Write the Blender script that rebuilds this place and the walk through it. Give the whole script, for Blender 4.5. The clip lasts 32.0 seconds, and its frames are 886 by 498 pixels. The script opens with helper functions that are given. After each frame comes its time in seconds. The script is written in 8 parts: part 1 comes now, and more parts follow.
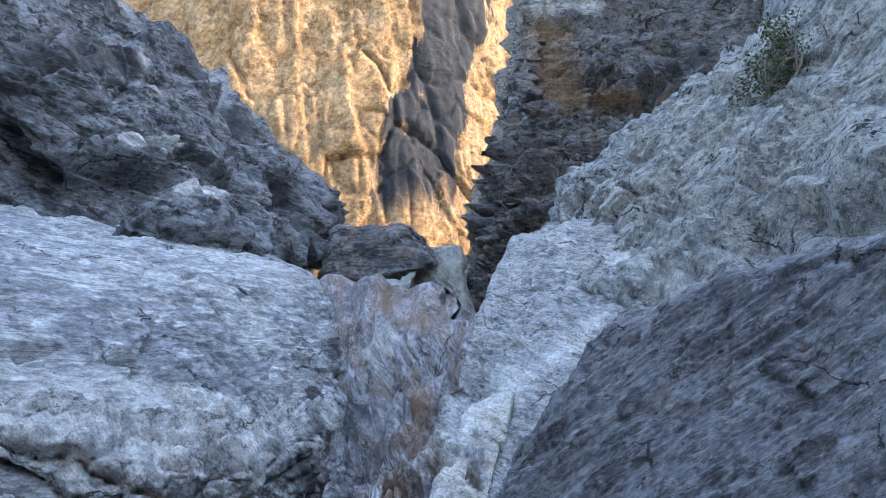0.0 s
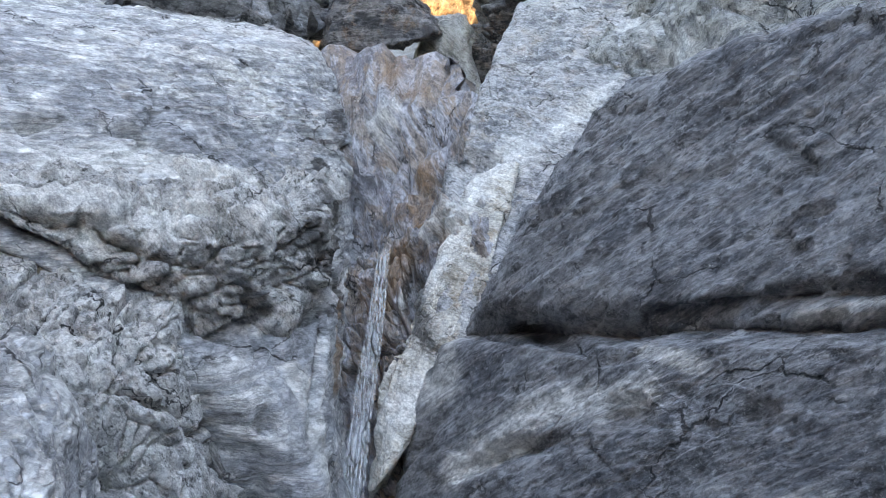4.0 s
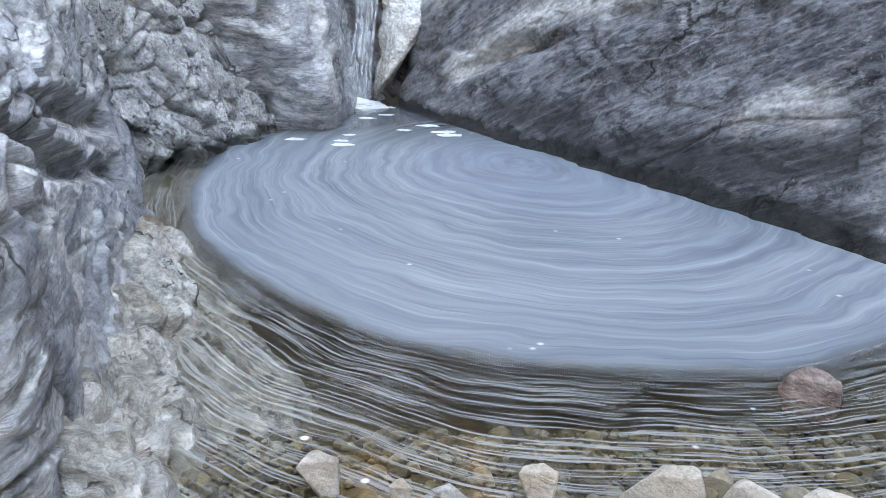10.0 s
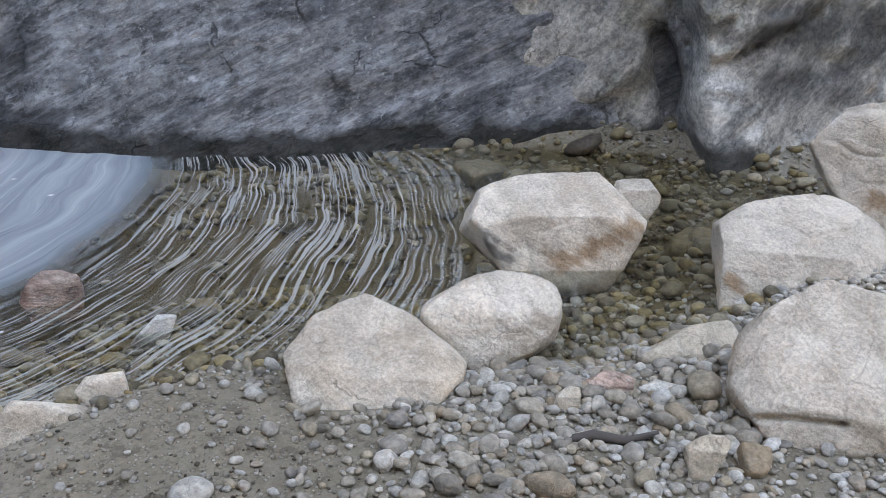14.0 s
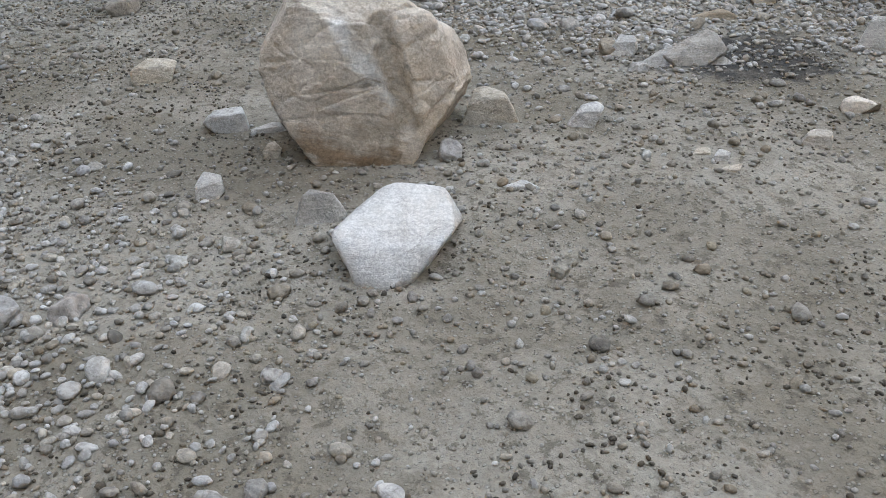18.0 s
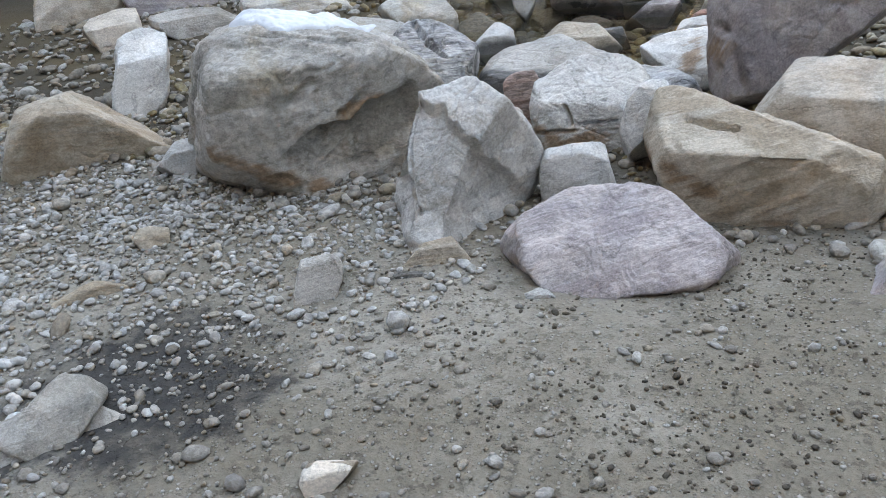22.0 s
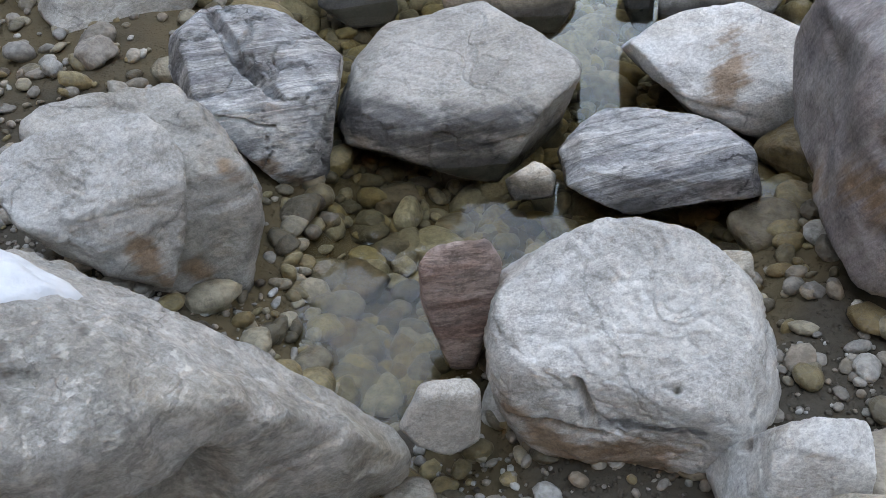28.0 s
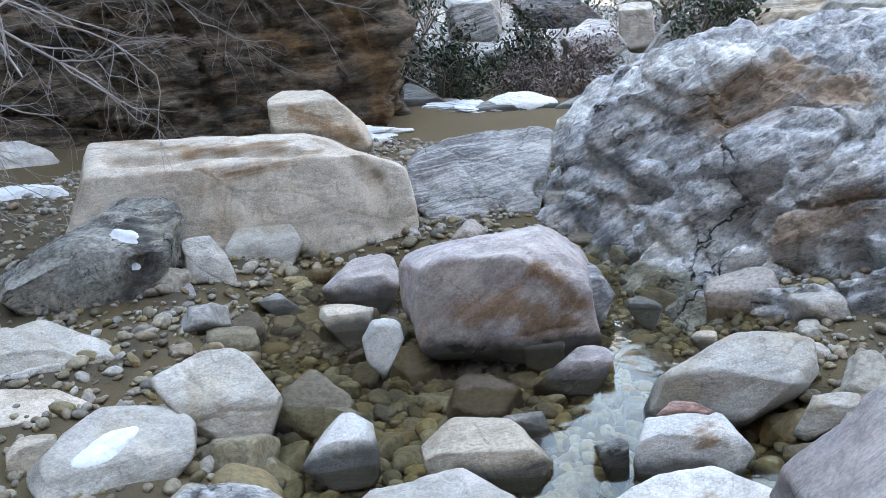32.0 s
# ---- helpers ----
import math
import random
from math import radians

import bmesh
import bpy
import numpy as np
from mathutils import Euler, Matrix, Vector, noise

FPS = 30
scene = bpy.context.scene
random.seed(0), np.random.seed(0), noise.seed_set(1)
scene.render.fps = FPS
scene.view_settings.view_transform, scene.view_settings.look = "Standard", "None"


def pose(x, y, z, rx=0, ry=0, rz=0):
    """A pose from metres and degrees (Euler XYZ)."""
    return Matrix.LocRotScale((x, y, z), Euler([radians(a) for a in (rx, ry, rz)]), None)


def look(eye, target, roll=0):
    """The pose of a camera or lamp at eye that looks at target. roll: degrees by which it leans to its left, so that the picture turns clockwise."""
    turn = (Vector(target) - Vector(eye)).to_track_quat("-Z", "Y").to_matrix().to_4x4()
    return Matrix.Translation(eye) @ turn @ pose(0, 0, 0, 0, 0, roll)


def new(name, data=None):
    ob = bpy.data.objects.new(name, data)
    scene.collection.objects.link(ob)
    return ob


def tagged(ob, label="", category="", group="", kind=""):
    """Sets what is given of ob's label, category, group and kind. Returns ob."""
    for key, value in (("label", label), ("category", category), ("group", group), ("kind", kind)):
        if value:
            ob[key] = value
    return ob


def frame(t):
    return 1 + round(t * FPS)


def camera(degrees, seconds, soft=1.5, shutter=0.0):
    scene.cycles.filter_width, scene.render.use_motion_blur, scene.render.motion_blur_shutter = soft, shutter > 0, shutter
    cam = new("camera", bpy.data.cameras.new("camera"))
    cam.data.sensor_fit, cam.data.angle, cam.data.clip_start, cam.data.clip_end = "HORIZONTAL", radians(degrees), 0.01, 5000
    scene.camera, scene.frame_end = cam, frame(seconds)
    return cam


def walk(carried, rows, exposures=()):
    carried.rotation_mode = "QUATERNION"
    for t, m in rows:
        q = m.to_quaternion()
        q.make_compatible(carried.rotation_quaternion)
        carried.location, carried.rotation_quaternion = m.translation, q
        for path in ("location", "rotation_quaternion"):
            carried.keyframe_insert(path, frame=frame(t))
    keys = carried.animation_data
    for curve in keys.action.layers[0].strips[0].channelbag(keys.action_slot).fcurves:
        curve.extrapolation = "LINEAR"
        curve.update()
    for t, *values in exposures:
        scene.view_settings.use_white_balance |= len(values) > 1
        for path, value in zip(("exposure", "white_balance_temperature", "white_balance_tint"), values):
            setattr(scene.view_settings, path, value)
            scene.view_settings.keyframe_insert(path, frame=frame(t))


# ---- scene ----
PATH = [
    (0, pose(0.003, 0.001, 1.460, 110.99, -0.09, 0.13)),
    (0.5, pose(0.011, -0.003, 1.460, 109.22, -0.24, 0.25)),
    (1, pose(0.009, 0.005, 1.450, 107.45, 0.06, 0.32)),
    (2, pose(-0.014, 0.020, 1.460, 103.84, -0.42, 0.34)),
    (2.5, pose(-0.007, 0.016, 1.438, 101.98, -0.30, 0.31)),
    (3, pose(-0.010, 0.020, 1.425, 100.05, -0.09, 0.67)),
    (3.5, pose(0.006, 0.027, 1.426, 98.32, 0.16, 0.51)),
    (5.5, pose(-0.008, 0.035, 1.378, 92.20, 0.33, 0.91)),
    (6, pose(-0.008, 0.041, 1.368, 90.67, 0.23, 1.31)),
    (6.5, pose(-0.002, 0.041, 1.348, 87.95, 0.13, 1.50)),
    (7, pose(-0.002, 0.035, 1.333, 85.58, 0.06, 1.63)),
    (7.5, pose(0.006, 0.041, 1.317, 83.44, 0.05, 2.10)),
    (8, pose(0.021, 0.043, 1.296, 81.09, -0.22, 2.11)),
    (8.5, pose(0.024, 0.044, 1.273, 78.90, -0.15, 1.83)),
    (9, pose(0.055, 0.061, 1.264, 76.40, -0.32, 1.38)),
    (9.5, pose(0.062, 0.054, 1.250, 74.40, -0.37, 1.36)),
    (10, pose(0.069, 0.023, 1.228, 72.76, -0.69, 1.32)),
    (10.5, pose(0.075, -0.007, 1.223, 71.53, -1.09, 0.48)),
    (11, pose(0.074, 0.004, 1.232, 70.92, -1.06, -3.15)),
    (11.5, pose(0.045, 0.044, 1.225, 70.52, -0.92, -10.19)),
    (12, pose(0.027, 0.058, 1.221, 70.00, -0.86, -15.22)),
    (12.5, pose(0.036, 0.065, 1.211, 68.54, -0.39, -21.07)),
    (13, pose(0.057, 0.066, 1.199, 66.91, 0.64, -30.02)),
    (13.5, pose(0.082, 0.036, 1.200, 66.60, 1.23, -39.99)),
    (15.5, pose(0.233, -0.119, 1.207, 66.40, -0.62, -67.94)),
    (16, pose(0.259, -0.164, 1.210, 65.79, -0.36, -75.23)),
    (16.5, pose(0.328, -0.174, 1.204, 64.76, 0.61, -87.11)),
    (17, pose(0.407, -0.169, 1.203, 64.51, 2.03, -100.62)),
    (17.5, pose(0.419, -0.199, 1.194, 62.66, 2.27, -112.67)),
    (18, pose(0.410, -0.230, 1.207, 60.24, 2.62, -120.97)),
    (18.5, pose(0.426, -0.342, 1.206, 59.41, 2.54, -129.30)),
    (19, pose(0.436, -0.500, 1.213, 59.01, 2.49, -136.97)),
    (19.5, pose(0.496, -0.568, 1.211, 58.70, 2.86, -141.61)),
    (20, pose(0.655, -0.633, 1.242, 59.29, 3.88, -146.72)),
    (20.5, pose(0.789, -0.789, 1.253, 61.56, 4.56, -150.36)),
    (21, pose(0.882, -1.148, 1.270, 62.21, 5.29, -151.57)),
    (21.5, pose(1.024, -1.425, 1.284, 62.62, 6.47, -151.88)),
    (22, pose(1.269, -1.733, 1.320, 61.84, 6.18, -156.51)),
    (22.5, pose(1.398, -2.072, 1.286, 63.25, 6.79, -157.17)),
    (23, pose(1.472, -2.358, 1.339, 63.40, 4.94, -156.80)),
    (23.5, pose(1.631, -2.610, 1.323, 62.50, 4.32, -157.70)),
    (24, pose(1.753, -2.894, 1.347, 61.79, 5.73, -158.64)),
    (24.5, pose(1.785, -3.209, 1.354, 60.26, 4.38, -158.14)),
    (26.5, pose(2.124, -3.785, 1.327, 53.00, 5.76, -157.48)),
    (27, pose(2.189, -3.873, 1.332, 49.06, 5.72, -157.83)),
    (27.5, pose(2.219, -3.906, 1.342, 46.91, 2.60, -163.98)),
    (28, pose(2.194, -3.921, 1.345, 46.19, 2.95, -166.30)),
    (28.5, pose(2.183, -3.937, 1.348, 49.25, 3.31, -167.34)),
    (29, pose(2.176, -3.944, 1.363, 52.35, 3.75, -168.12)),
    (29.5, pose(2.170, -3.940, 1.385, 57.94, 3.74, -168.31)),
    (30, pose(2.161, -3.934, 1.410, 62.04, 3.36, -168.00)),
    (30.5, pose(2.168, -3.935, 1.422, 65.42, 2.96, -167.88)),
    (31, pose(2.172, -3.938, 1.446, 69.15, 3.07, -167.81)),
    (31.5, pose(2.167, -3.943, 1.468, 71.42, 3.34, -167.63)),
    (32, pose(2.166, -3.937, 1.483, 72.82, 3.60, -167.53)),
]
cam = camera(52.6, 32.0, 0.7)
walk(cam, PATH, exposures=[(0.0, 3.17, 6900, 11), (3.0, 3.45, 8400, 12), (6.0, 3.88, 8900, 13), (9.0, 4.15, 9200, 13), (13.0, 3.98, 9300, 14), (16.0, 3.81, 10500, 16), (19.0, 3.94, 10400, 12), (24.0, 4.04, 9000, 11), (28.0, 3.84, 9700, 13), (32.0, 4.33, 8400, 9)])

# ---- sky and sun: the walk lies in the shade of the gorge, the far cliff in the sun ----
SUN_AZ, SUN_EL = 95.0, 25.0          # degrees clockwise from +y, and up
world = bpy.data.worlds.new("sky")
scene.world = world
world.use_nodes = True
wt = world.node_tree
wt.nodes.clear()
sky = wt.nodes.new("ShaderNodeTexSky")
sky.sky_type, sky.sun_disc = "NISHITA", False
sky.sun_elevation, sky.sun_rotation = radians(SUN_EL), radians(SUN_AZ)
bg = wt.nodes.new("ShaderNodeBackground")
bg.inputs["Strength"].default_value = 0.15
wo = wt.nodes.new("ShaderNodeOutputWorld")
wt.links.new(sky.outputs[0], bg.inputs[0])
wt.links.new(bg.outputs[0], wo.inputs[0])
sun_data = bpy.data.lights.new("sun", "SUN")
sun_data.energy, sun_data.angle, sun_data.color = 0.95, radians(0.5), (1.0, 0.93, 0.82)
sun = new("sun", sun_data)
sd = Vector((math.sin(radians(SUN_AZ)) * math.cos(radians(SUN_EL)), math.cos(radians(SUN_AZ)) * math.cos(radians(SUN_EL)), math.sin(radians(SUN_EL))))
sun.matrix_world = look(sd * 200, (0, 0, 0))


# ---- materials ----
class Nodes:
    """Small wrapper to write node trees briefly."""

    def __init__(self, name):
        self.mat = bpy.data.materials.new(name)
        self.mat.use_nodes = True
        self.t = self.mat.node_tree
        self.t.nodes.clear()
        self.out = self.t.nodes.new("ShaderNodeOutputMaterial")

    def put(self, sock, v):
        if isinstance(v, bpy.types.NodeSocket):
            self.t.links.new(v, sock)
        elif isinstance(v, (tuple, list)) and len(v) == 3 and sock.type == "RGBA":
            sock.default_value = (*v, 1)
        else:
            sock.default_value = v

    def n(self, kind, out=0, props=(), **ins):
        nd = self.t.nodes.new("ShaderNode" + kind)
        for k, v in props:
            if k == "operation":
                nd.operation = v
            elif k == "blend_type":
                nd.blend_type = v
            elif k == "data_type":
                nd.data_type = v
            elif k == "feature":
                nd.feature = v
        for k, v in ins.items():
            key = int(k[1:]) if k[0] == "i" and k[1:].isdigit() else k
            self.put(nd.inputs[key], v)
        return nd.outputs[out]

    def math(self, op, a, b=0.0, c=None):
        ins = dict(i0=a, i1=b)
        if c is not None:
            ins["i2"] = c
        return self.n("Math", props=[("operation", op)], **ins)

    def mix(self, f, a, b, mode="MIX"):
        nd = self.t.nodes.new("ShaderNodeMix")
        nd.data_type, nd.blend_type = "RGBA", mode
        self.put(nd.inputs[0], f)
        self.put(nd.inputs[6], a)
        self.put(nd.inputs[7], b)
        return nd.outputs[2]

    def ramp(self, f, lo, hi):
        nd = self.t.nodes.new("ShaderNodeMapRange")
        nd.interpolation_type = "SMOOTHSTEP"
        self.put(nd.inputs[0], f)
        self.put(nd.inputs[1], lo)
        self.put(nd.inputs[2], hi)
        return nd.outputs[0]

    def noise(self, vec, scale, detail=4, rough=0.55, dist=0.0):
        return self.n("TexNoise", Vector=vec, Scale=scale, Detail=detail, Roughness=rough, Distortion=dist)

    def mapped(self, vec, rot=(0, 0, 0), sc=(1, 1, 1)):
        """Turns the coordinates first, then stretches them along the turned axes."""
        nd = self.t.nodes.new("ShaderNodeMapping")
        nd.vector_type = "TEXTURE"
        self.t.links.new(vec, nd.inputs["Vector"])
        nd.inputs["Rotation"].default_value = tuple(radians(a) for a in rot)
        nd.inputs["Scale"].default_value = tuple(1 / a for a in sc)
        return nd.outputs[0]

    def coords(self):
        oc = self.n("TexCoord", 3)
        r = self.n("ObjectInfo", "Random")
        off = self.n("CombineXYZ", i0=self.math("MULTIPLY", r, 37.0), i1=self.math("MULTIPLY", r, 17.0), i2=self.math("MULTIPLY", r, 53.0))
        return self.n("VectorMath", props=[("operation", "ADD")], i0=oc, i1=off), oc, r

    def finish(self, shader):
        self.t.links.new(shader, self.out.inputs[0])
        return self.mat


def beds(az, el):
    """The turn that lays strata across the direction of azimuth and elevation."""
    return (90 - el, 0, 180 - az)


def rock_mat(name, light, dark, band, band_rot=(0, 0, 0), band_scale=7.0, band_amt=0.5, stain=None, stain_amt=0.0,
             grain=60.0, pits=0.0, cracks=0.35, lichen=0.0, rough=0.85, bump=0.5, wet_z=None, vary=0.25, contrast=0.32, crease=0.5, streak=None, fleck=0.3, aniso=2.6, crack_size=1.0):
    """Weathered rock: broad colour patches, bedding lines, angular cracks, pits, lichen flecks; wet_z: dark
    water-stained foot below that height.
    The rock's own marks (dark, pale and rust stains, and shade painted dark) come with its mesh."""
    k = Nodes(name)
    v, oc, rnd = k.coords()
    root = aniso ** 0.5
    av = k.mapped(v, band_rot, (1 / root, 1 / root, root))
    fv = k.mapped(v, band_rot, (1 / aniso, 1 / aniso, 1.0))
    big = k.noise(av, 1.1, 6, 0.62, 0.4)
    med = k.noise(av, 6.0, 8, 0.72)
    fine = k.noise(fv, grain, 8, 0.78)
    speck = k.noise(v, grain * 2.5, 4, 0.75)
    bv = k.mapped(v, band_rot, (0.35, 0.35, band_scale))
    strata = k.noise(bv, 1.6, 7, 0.66, 0.35)
    strata2 = k.noise(bv, 5.0, 6, 0.70, 0.2)
    col = k.mix(k.ramp(k.math("ADD", big, k.math("MULTIPLY", k.math("SUBTRACT", med, 0.5), 0.7)), 0.36, 0.56), dark, light)
    col = k.mix(k.math("MULTIPLY", k.ramp(strata, 0.49, 0.55), band_amt), col, band)
    col = k.mix(k.math("MULTIPLY", k.ramp(strata2, 0.53, 0.58), band_amt * 0.7), col, tuple(c * 0.55 for c in dark))
    if stain:
        sn = k.noise(v, 2.3, 6, 0.68, 0.6)
        col = k.mix(k.math("MULTIPLY", k.ramp(sn, 0.50, 0.68), stain_amt), col, stain)
    col = k.mix(k.math("MULTIPLY", k.ramp(k.noise(fv, grain * 0.42, 6, 0.7), 0.56, 0.62), fleck), col, tuple(min(0.82, c * 1.35) for c in light))
    # dark flecks: painted shade of small creases, and lichen on the spotted limestone
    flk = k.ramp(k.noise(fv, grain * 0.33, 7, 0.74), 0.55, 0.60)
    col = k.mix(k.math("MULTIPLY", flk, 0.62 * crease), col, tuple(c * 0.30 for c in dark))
    # tone repeats the bump in colour, painting in the shading of small relief
    med2, fine2 = k.ramp(med, 0.40, 0.60), k.ramp(fine, 0.42, 0.58)
    tone = k.math("ADD", k.math("MULTIPLY", med2, 0.16 + 0.5 * contrast), k.math("ADD", k.math("MULTIPLY", fine2, 0.14 + contrast), k.math("MULTIPLY", k.ramp(speck, 0.42, 0.58), 0.16)))
    tone = k.math("ADD", tone, 0.90 - 0.23 - 0.75 * contrast)
    col = k.mix(1.0, col, k.n("CombineColor", i0=tone, i1=tone, i2=tone), "MULTIPLY")
    tint = k.math("ADD", 0.84 * (1.0 - vary / 2), k.math("MULTIPLY", rnd, 0.84 * vary))
    col = k.mix(1.0, col, k.n("CombineColor", i0=tint, i1=tint, i2=tint), "MULTIPLY")
    height = k.math("ADD", k.math("MULTIPLY", med2, 0.004 + 0.004 * bump), k.math("ADD", k.math("MULTIPLY", fine2, 0.10 / grain), k.math("MULTIPLY", speck, 0.05 / grain)))
    height = k.math("ADD", height, k.math("MULTIPLY", k.ramp(strata2, 0.42, 0.58), 0.04 * band_amt / band_scale))
    height = k.math("SUBTRACT", height, k.math("MULTIPLY", flk, 0.12 * (0.3 + crease) / grain))
    # crack lines near black: dirt plus painted crevice shade, over a sunken bump
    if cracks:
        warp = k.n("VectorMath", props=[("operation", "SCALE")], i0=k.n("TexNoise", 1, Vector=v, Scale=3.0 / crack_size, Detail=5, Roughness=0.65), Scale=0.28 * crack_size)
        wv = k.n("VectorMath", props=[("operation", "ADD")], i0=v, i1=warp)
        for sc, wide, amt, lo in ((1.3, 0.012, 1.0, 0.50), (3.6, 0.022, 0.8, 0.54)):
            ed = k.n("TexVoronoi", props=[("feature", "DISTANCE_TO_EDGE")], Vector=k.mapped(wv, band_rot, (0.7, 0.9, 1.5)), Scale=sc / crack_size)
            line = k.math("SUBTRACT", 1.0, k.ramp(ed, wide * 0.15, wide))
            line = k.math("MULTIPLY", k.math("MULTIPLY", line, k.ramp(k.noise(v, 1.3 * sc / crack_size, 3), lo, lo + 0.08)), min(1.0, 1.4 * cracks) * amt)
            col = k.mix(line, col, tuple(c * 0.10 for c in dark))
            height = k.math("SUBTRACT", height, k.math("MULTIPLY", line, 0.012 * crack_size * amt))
    if pits:
        for sc, amt in ((7.0, 1.0), (19.0, 0.7)):
            pv = k.n("TexVoronoi", Vector=k.mapped(v, band_rot, (0.8, 1.0, 1.9)), Scale=sc, Randomness=1.0)
            pit = k.math("SUBTRACT", 1.0, k.ramp(pv, 0.08, 0.24))
            pit = k.math("MULTIPLY", k.math("MULTIPLY", pit, k.ramp(k.noise(v, sc * 0.35, 3), 0.50, 0.60)), amt)
            col = k.mix(k.math("MULTIPLY", pit, 0.85 * pits), col, tuple(c * 0.22 for c in dark))
            height = k.math("SUBTRACT", height, k.math("MULTIPLY", pit, 0.10 * pits / sc))
    if lichen:
        ln = k.math("MULTIPLY", k.ramp(k.noise(v, 34.0, 6, 0.75), 0.58, 0.64), k.ramp(k.noise(v, 2.0, 3), 0.42, 0.6))
        col = k.mix(k.math("MULTIPLY", ln, lichen), col, (0.62, 0.63, 0.62))
    edge_n = k.math("MULTIPLY", k.math("SUBTRACT", k.noise(bv, 3.0, 8, 0.75), 0.5), 2.6)
    r_out = rough
    # dark holds real streaks as well as painted shade of crevices and overhangs
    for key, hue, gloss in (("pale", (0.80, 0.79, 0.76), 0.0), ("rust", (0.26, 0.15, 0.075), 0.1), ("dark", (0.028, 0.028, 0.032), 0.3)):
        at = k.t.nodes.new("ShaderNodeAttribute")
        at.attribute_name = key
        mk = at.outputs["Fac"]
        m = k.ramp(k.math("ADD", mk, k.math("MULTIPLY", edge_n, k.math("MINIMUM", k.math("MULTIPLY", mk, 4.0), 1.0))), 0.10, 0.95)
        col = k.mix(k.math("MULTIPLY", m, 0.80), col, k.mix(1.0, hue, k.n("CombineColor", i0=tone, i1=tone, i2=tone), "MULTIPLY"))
        r_out = k.math("SUBTRACT", r_out, k.math("MULTIPLY", m, gloss))
    if streak:
        sx = k.n("SeparateXYZ", 0, Vector=oc)
        sz = k.n("SeparateXYZ", 2, Vector=oc)
        edge = k.math("MULTIPLY", k.math("SUBTRACT", k.noise(k.mapped(v, (0, 0, 0), (1, 1, 0.25)), 0.5, 5), 0.5), 9.0)
        off = k.math("ABSOLUTE", k.math("SUBTRACT", k.math("ADD", sx, edge), k.math("ADD", streak[0], k.math("MULTIPLY", sz, 0.12))))
        low = k.ramp(k.math("ADD", sz, edge), streak[2], streak[2] + 2.5)
        col = k.mix(k.math("MULTIPLY", k.math("SUBTRACT", 1.0, k.ramp(off, streak[1] * 0.8, streak[1])), low), col, (0.022, 0.022, 0.028))
    if wet_z is not None:
        wz = k.n("SeparateXYZ", 2, Vector=k.n("NewGeometry", 0))
        wet = k.math("SUBTRACT", 1.0, k.ramp(k.math("ADD", wz, k.math("MULTIPLY", k.math("SUBTRACT", k.noise(v, 4.0, 5), 0.5), 0.22)), wet_z - 0.02, wet_z + 0.05))
        col = k.mix(k.math("MULTIPLY", wet, 0.88), col, (0.022, 0.021, 0.018))
        r_out = k.math("SUBTRACT", r_out, k.math("MULTIPLY", wet, 0.35))
    b = k.n("Bump", Height=height, Strength=1.0, Distance=0.6 + 0.6 * bump)
    return k.finish(k.n("BsdfPrincipled", **{"Base Color": col, "Roughness": r_out, "Normal": b, "Specular IOR Level": 0.4}))


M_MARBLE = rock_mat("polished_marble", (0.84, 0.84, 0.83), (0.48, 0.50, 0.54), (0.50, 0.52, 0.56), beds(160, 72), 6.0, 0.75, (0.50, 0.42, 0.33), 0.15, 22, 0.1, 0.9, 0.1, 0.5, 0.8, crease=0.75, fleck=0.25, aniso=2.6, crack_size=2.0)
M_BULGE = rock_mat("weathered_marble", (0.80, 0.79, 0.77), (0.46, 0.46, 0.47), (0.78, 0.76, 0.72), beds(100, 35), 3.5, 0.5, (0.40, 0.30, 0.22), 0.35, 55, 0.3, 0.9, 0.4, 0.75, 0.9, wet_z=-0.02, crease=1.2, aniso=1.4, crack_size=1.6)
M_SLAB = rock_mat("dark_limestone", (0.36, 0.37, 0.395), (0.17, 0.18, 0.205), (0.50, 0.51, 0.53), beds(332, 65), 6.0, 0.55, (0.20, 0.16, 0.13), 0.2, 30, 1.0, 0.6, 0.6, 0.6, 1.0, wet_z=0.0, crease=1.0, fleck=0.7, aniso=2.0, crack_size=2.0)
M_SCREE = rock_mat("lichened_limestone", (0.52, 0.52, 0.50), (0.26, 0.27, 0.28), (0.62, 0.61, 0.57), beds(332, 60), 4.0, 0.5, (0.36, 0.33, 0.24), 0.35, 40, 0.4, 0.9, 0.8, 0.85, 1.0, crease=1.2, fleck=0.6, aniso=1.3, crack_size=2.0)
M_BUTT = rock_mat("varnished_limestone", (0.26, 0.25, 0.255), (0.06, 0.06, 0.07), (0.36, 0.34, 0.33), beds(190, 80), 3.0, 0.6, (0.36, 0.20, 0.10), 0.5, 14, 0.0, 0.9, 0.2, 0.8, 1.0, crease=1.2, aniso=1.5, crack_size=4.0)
M_CREAM = rock_mat("cream_limestone", (0.70, 0.62, 0.53), (0.60, 0.51, 0.42), (0.74, 0.69, 0.62), (25, 20, 0), 9.0, 0.2, (0.44, 0.29, 0.16), 0.35, 120, 0.1, 0.22, 0.05, 0.8, 0.22, crease=0.10, fleck=0.08, aniso=1.3, contrast=0.13, wet_z=-0.165, crack_size=0.45)
M_GREY = rock_mat("grey_limestone", (0.58, 0.55, 0.505), (0.47, 0.435, 0.385), (0.65, 0.63, 0.595), (10, 15, 0), 6.0, 0.25, (0.40, 0.31, 0.19), 0.55, 120, 0.2, 0.22, 0.1, 0.8, 0.22, crease=0.14, fleck=0.08, aniso=1.3, contrast=0.13, wet_z=-0.165, crack_size=0.45)
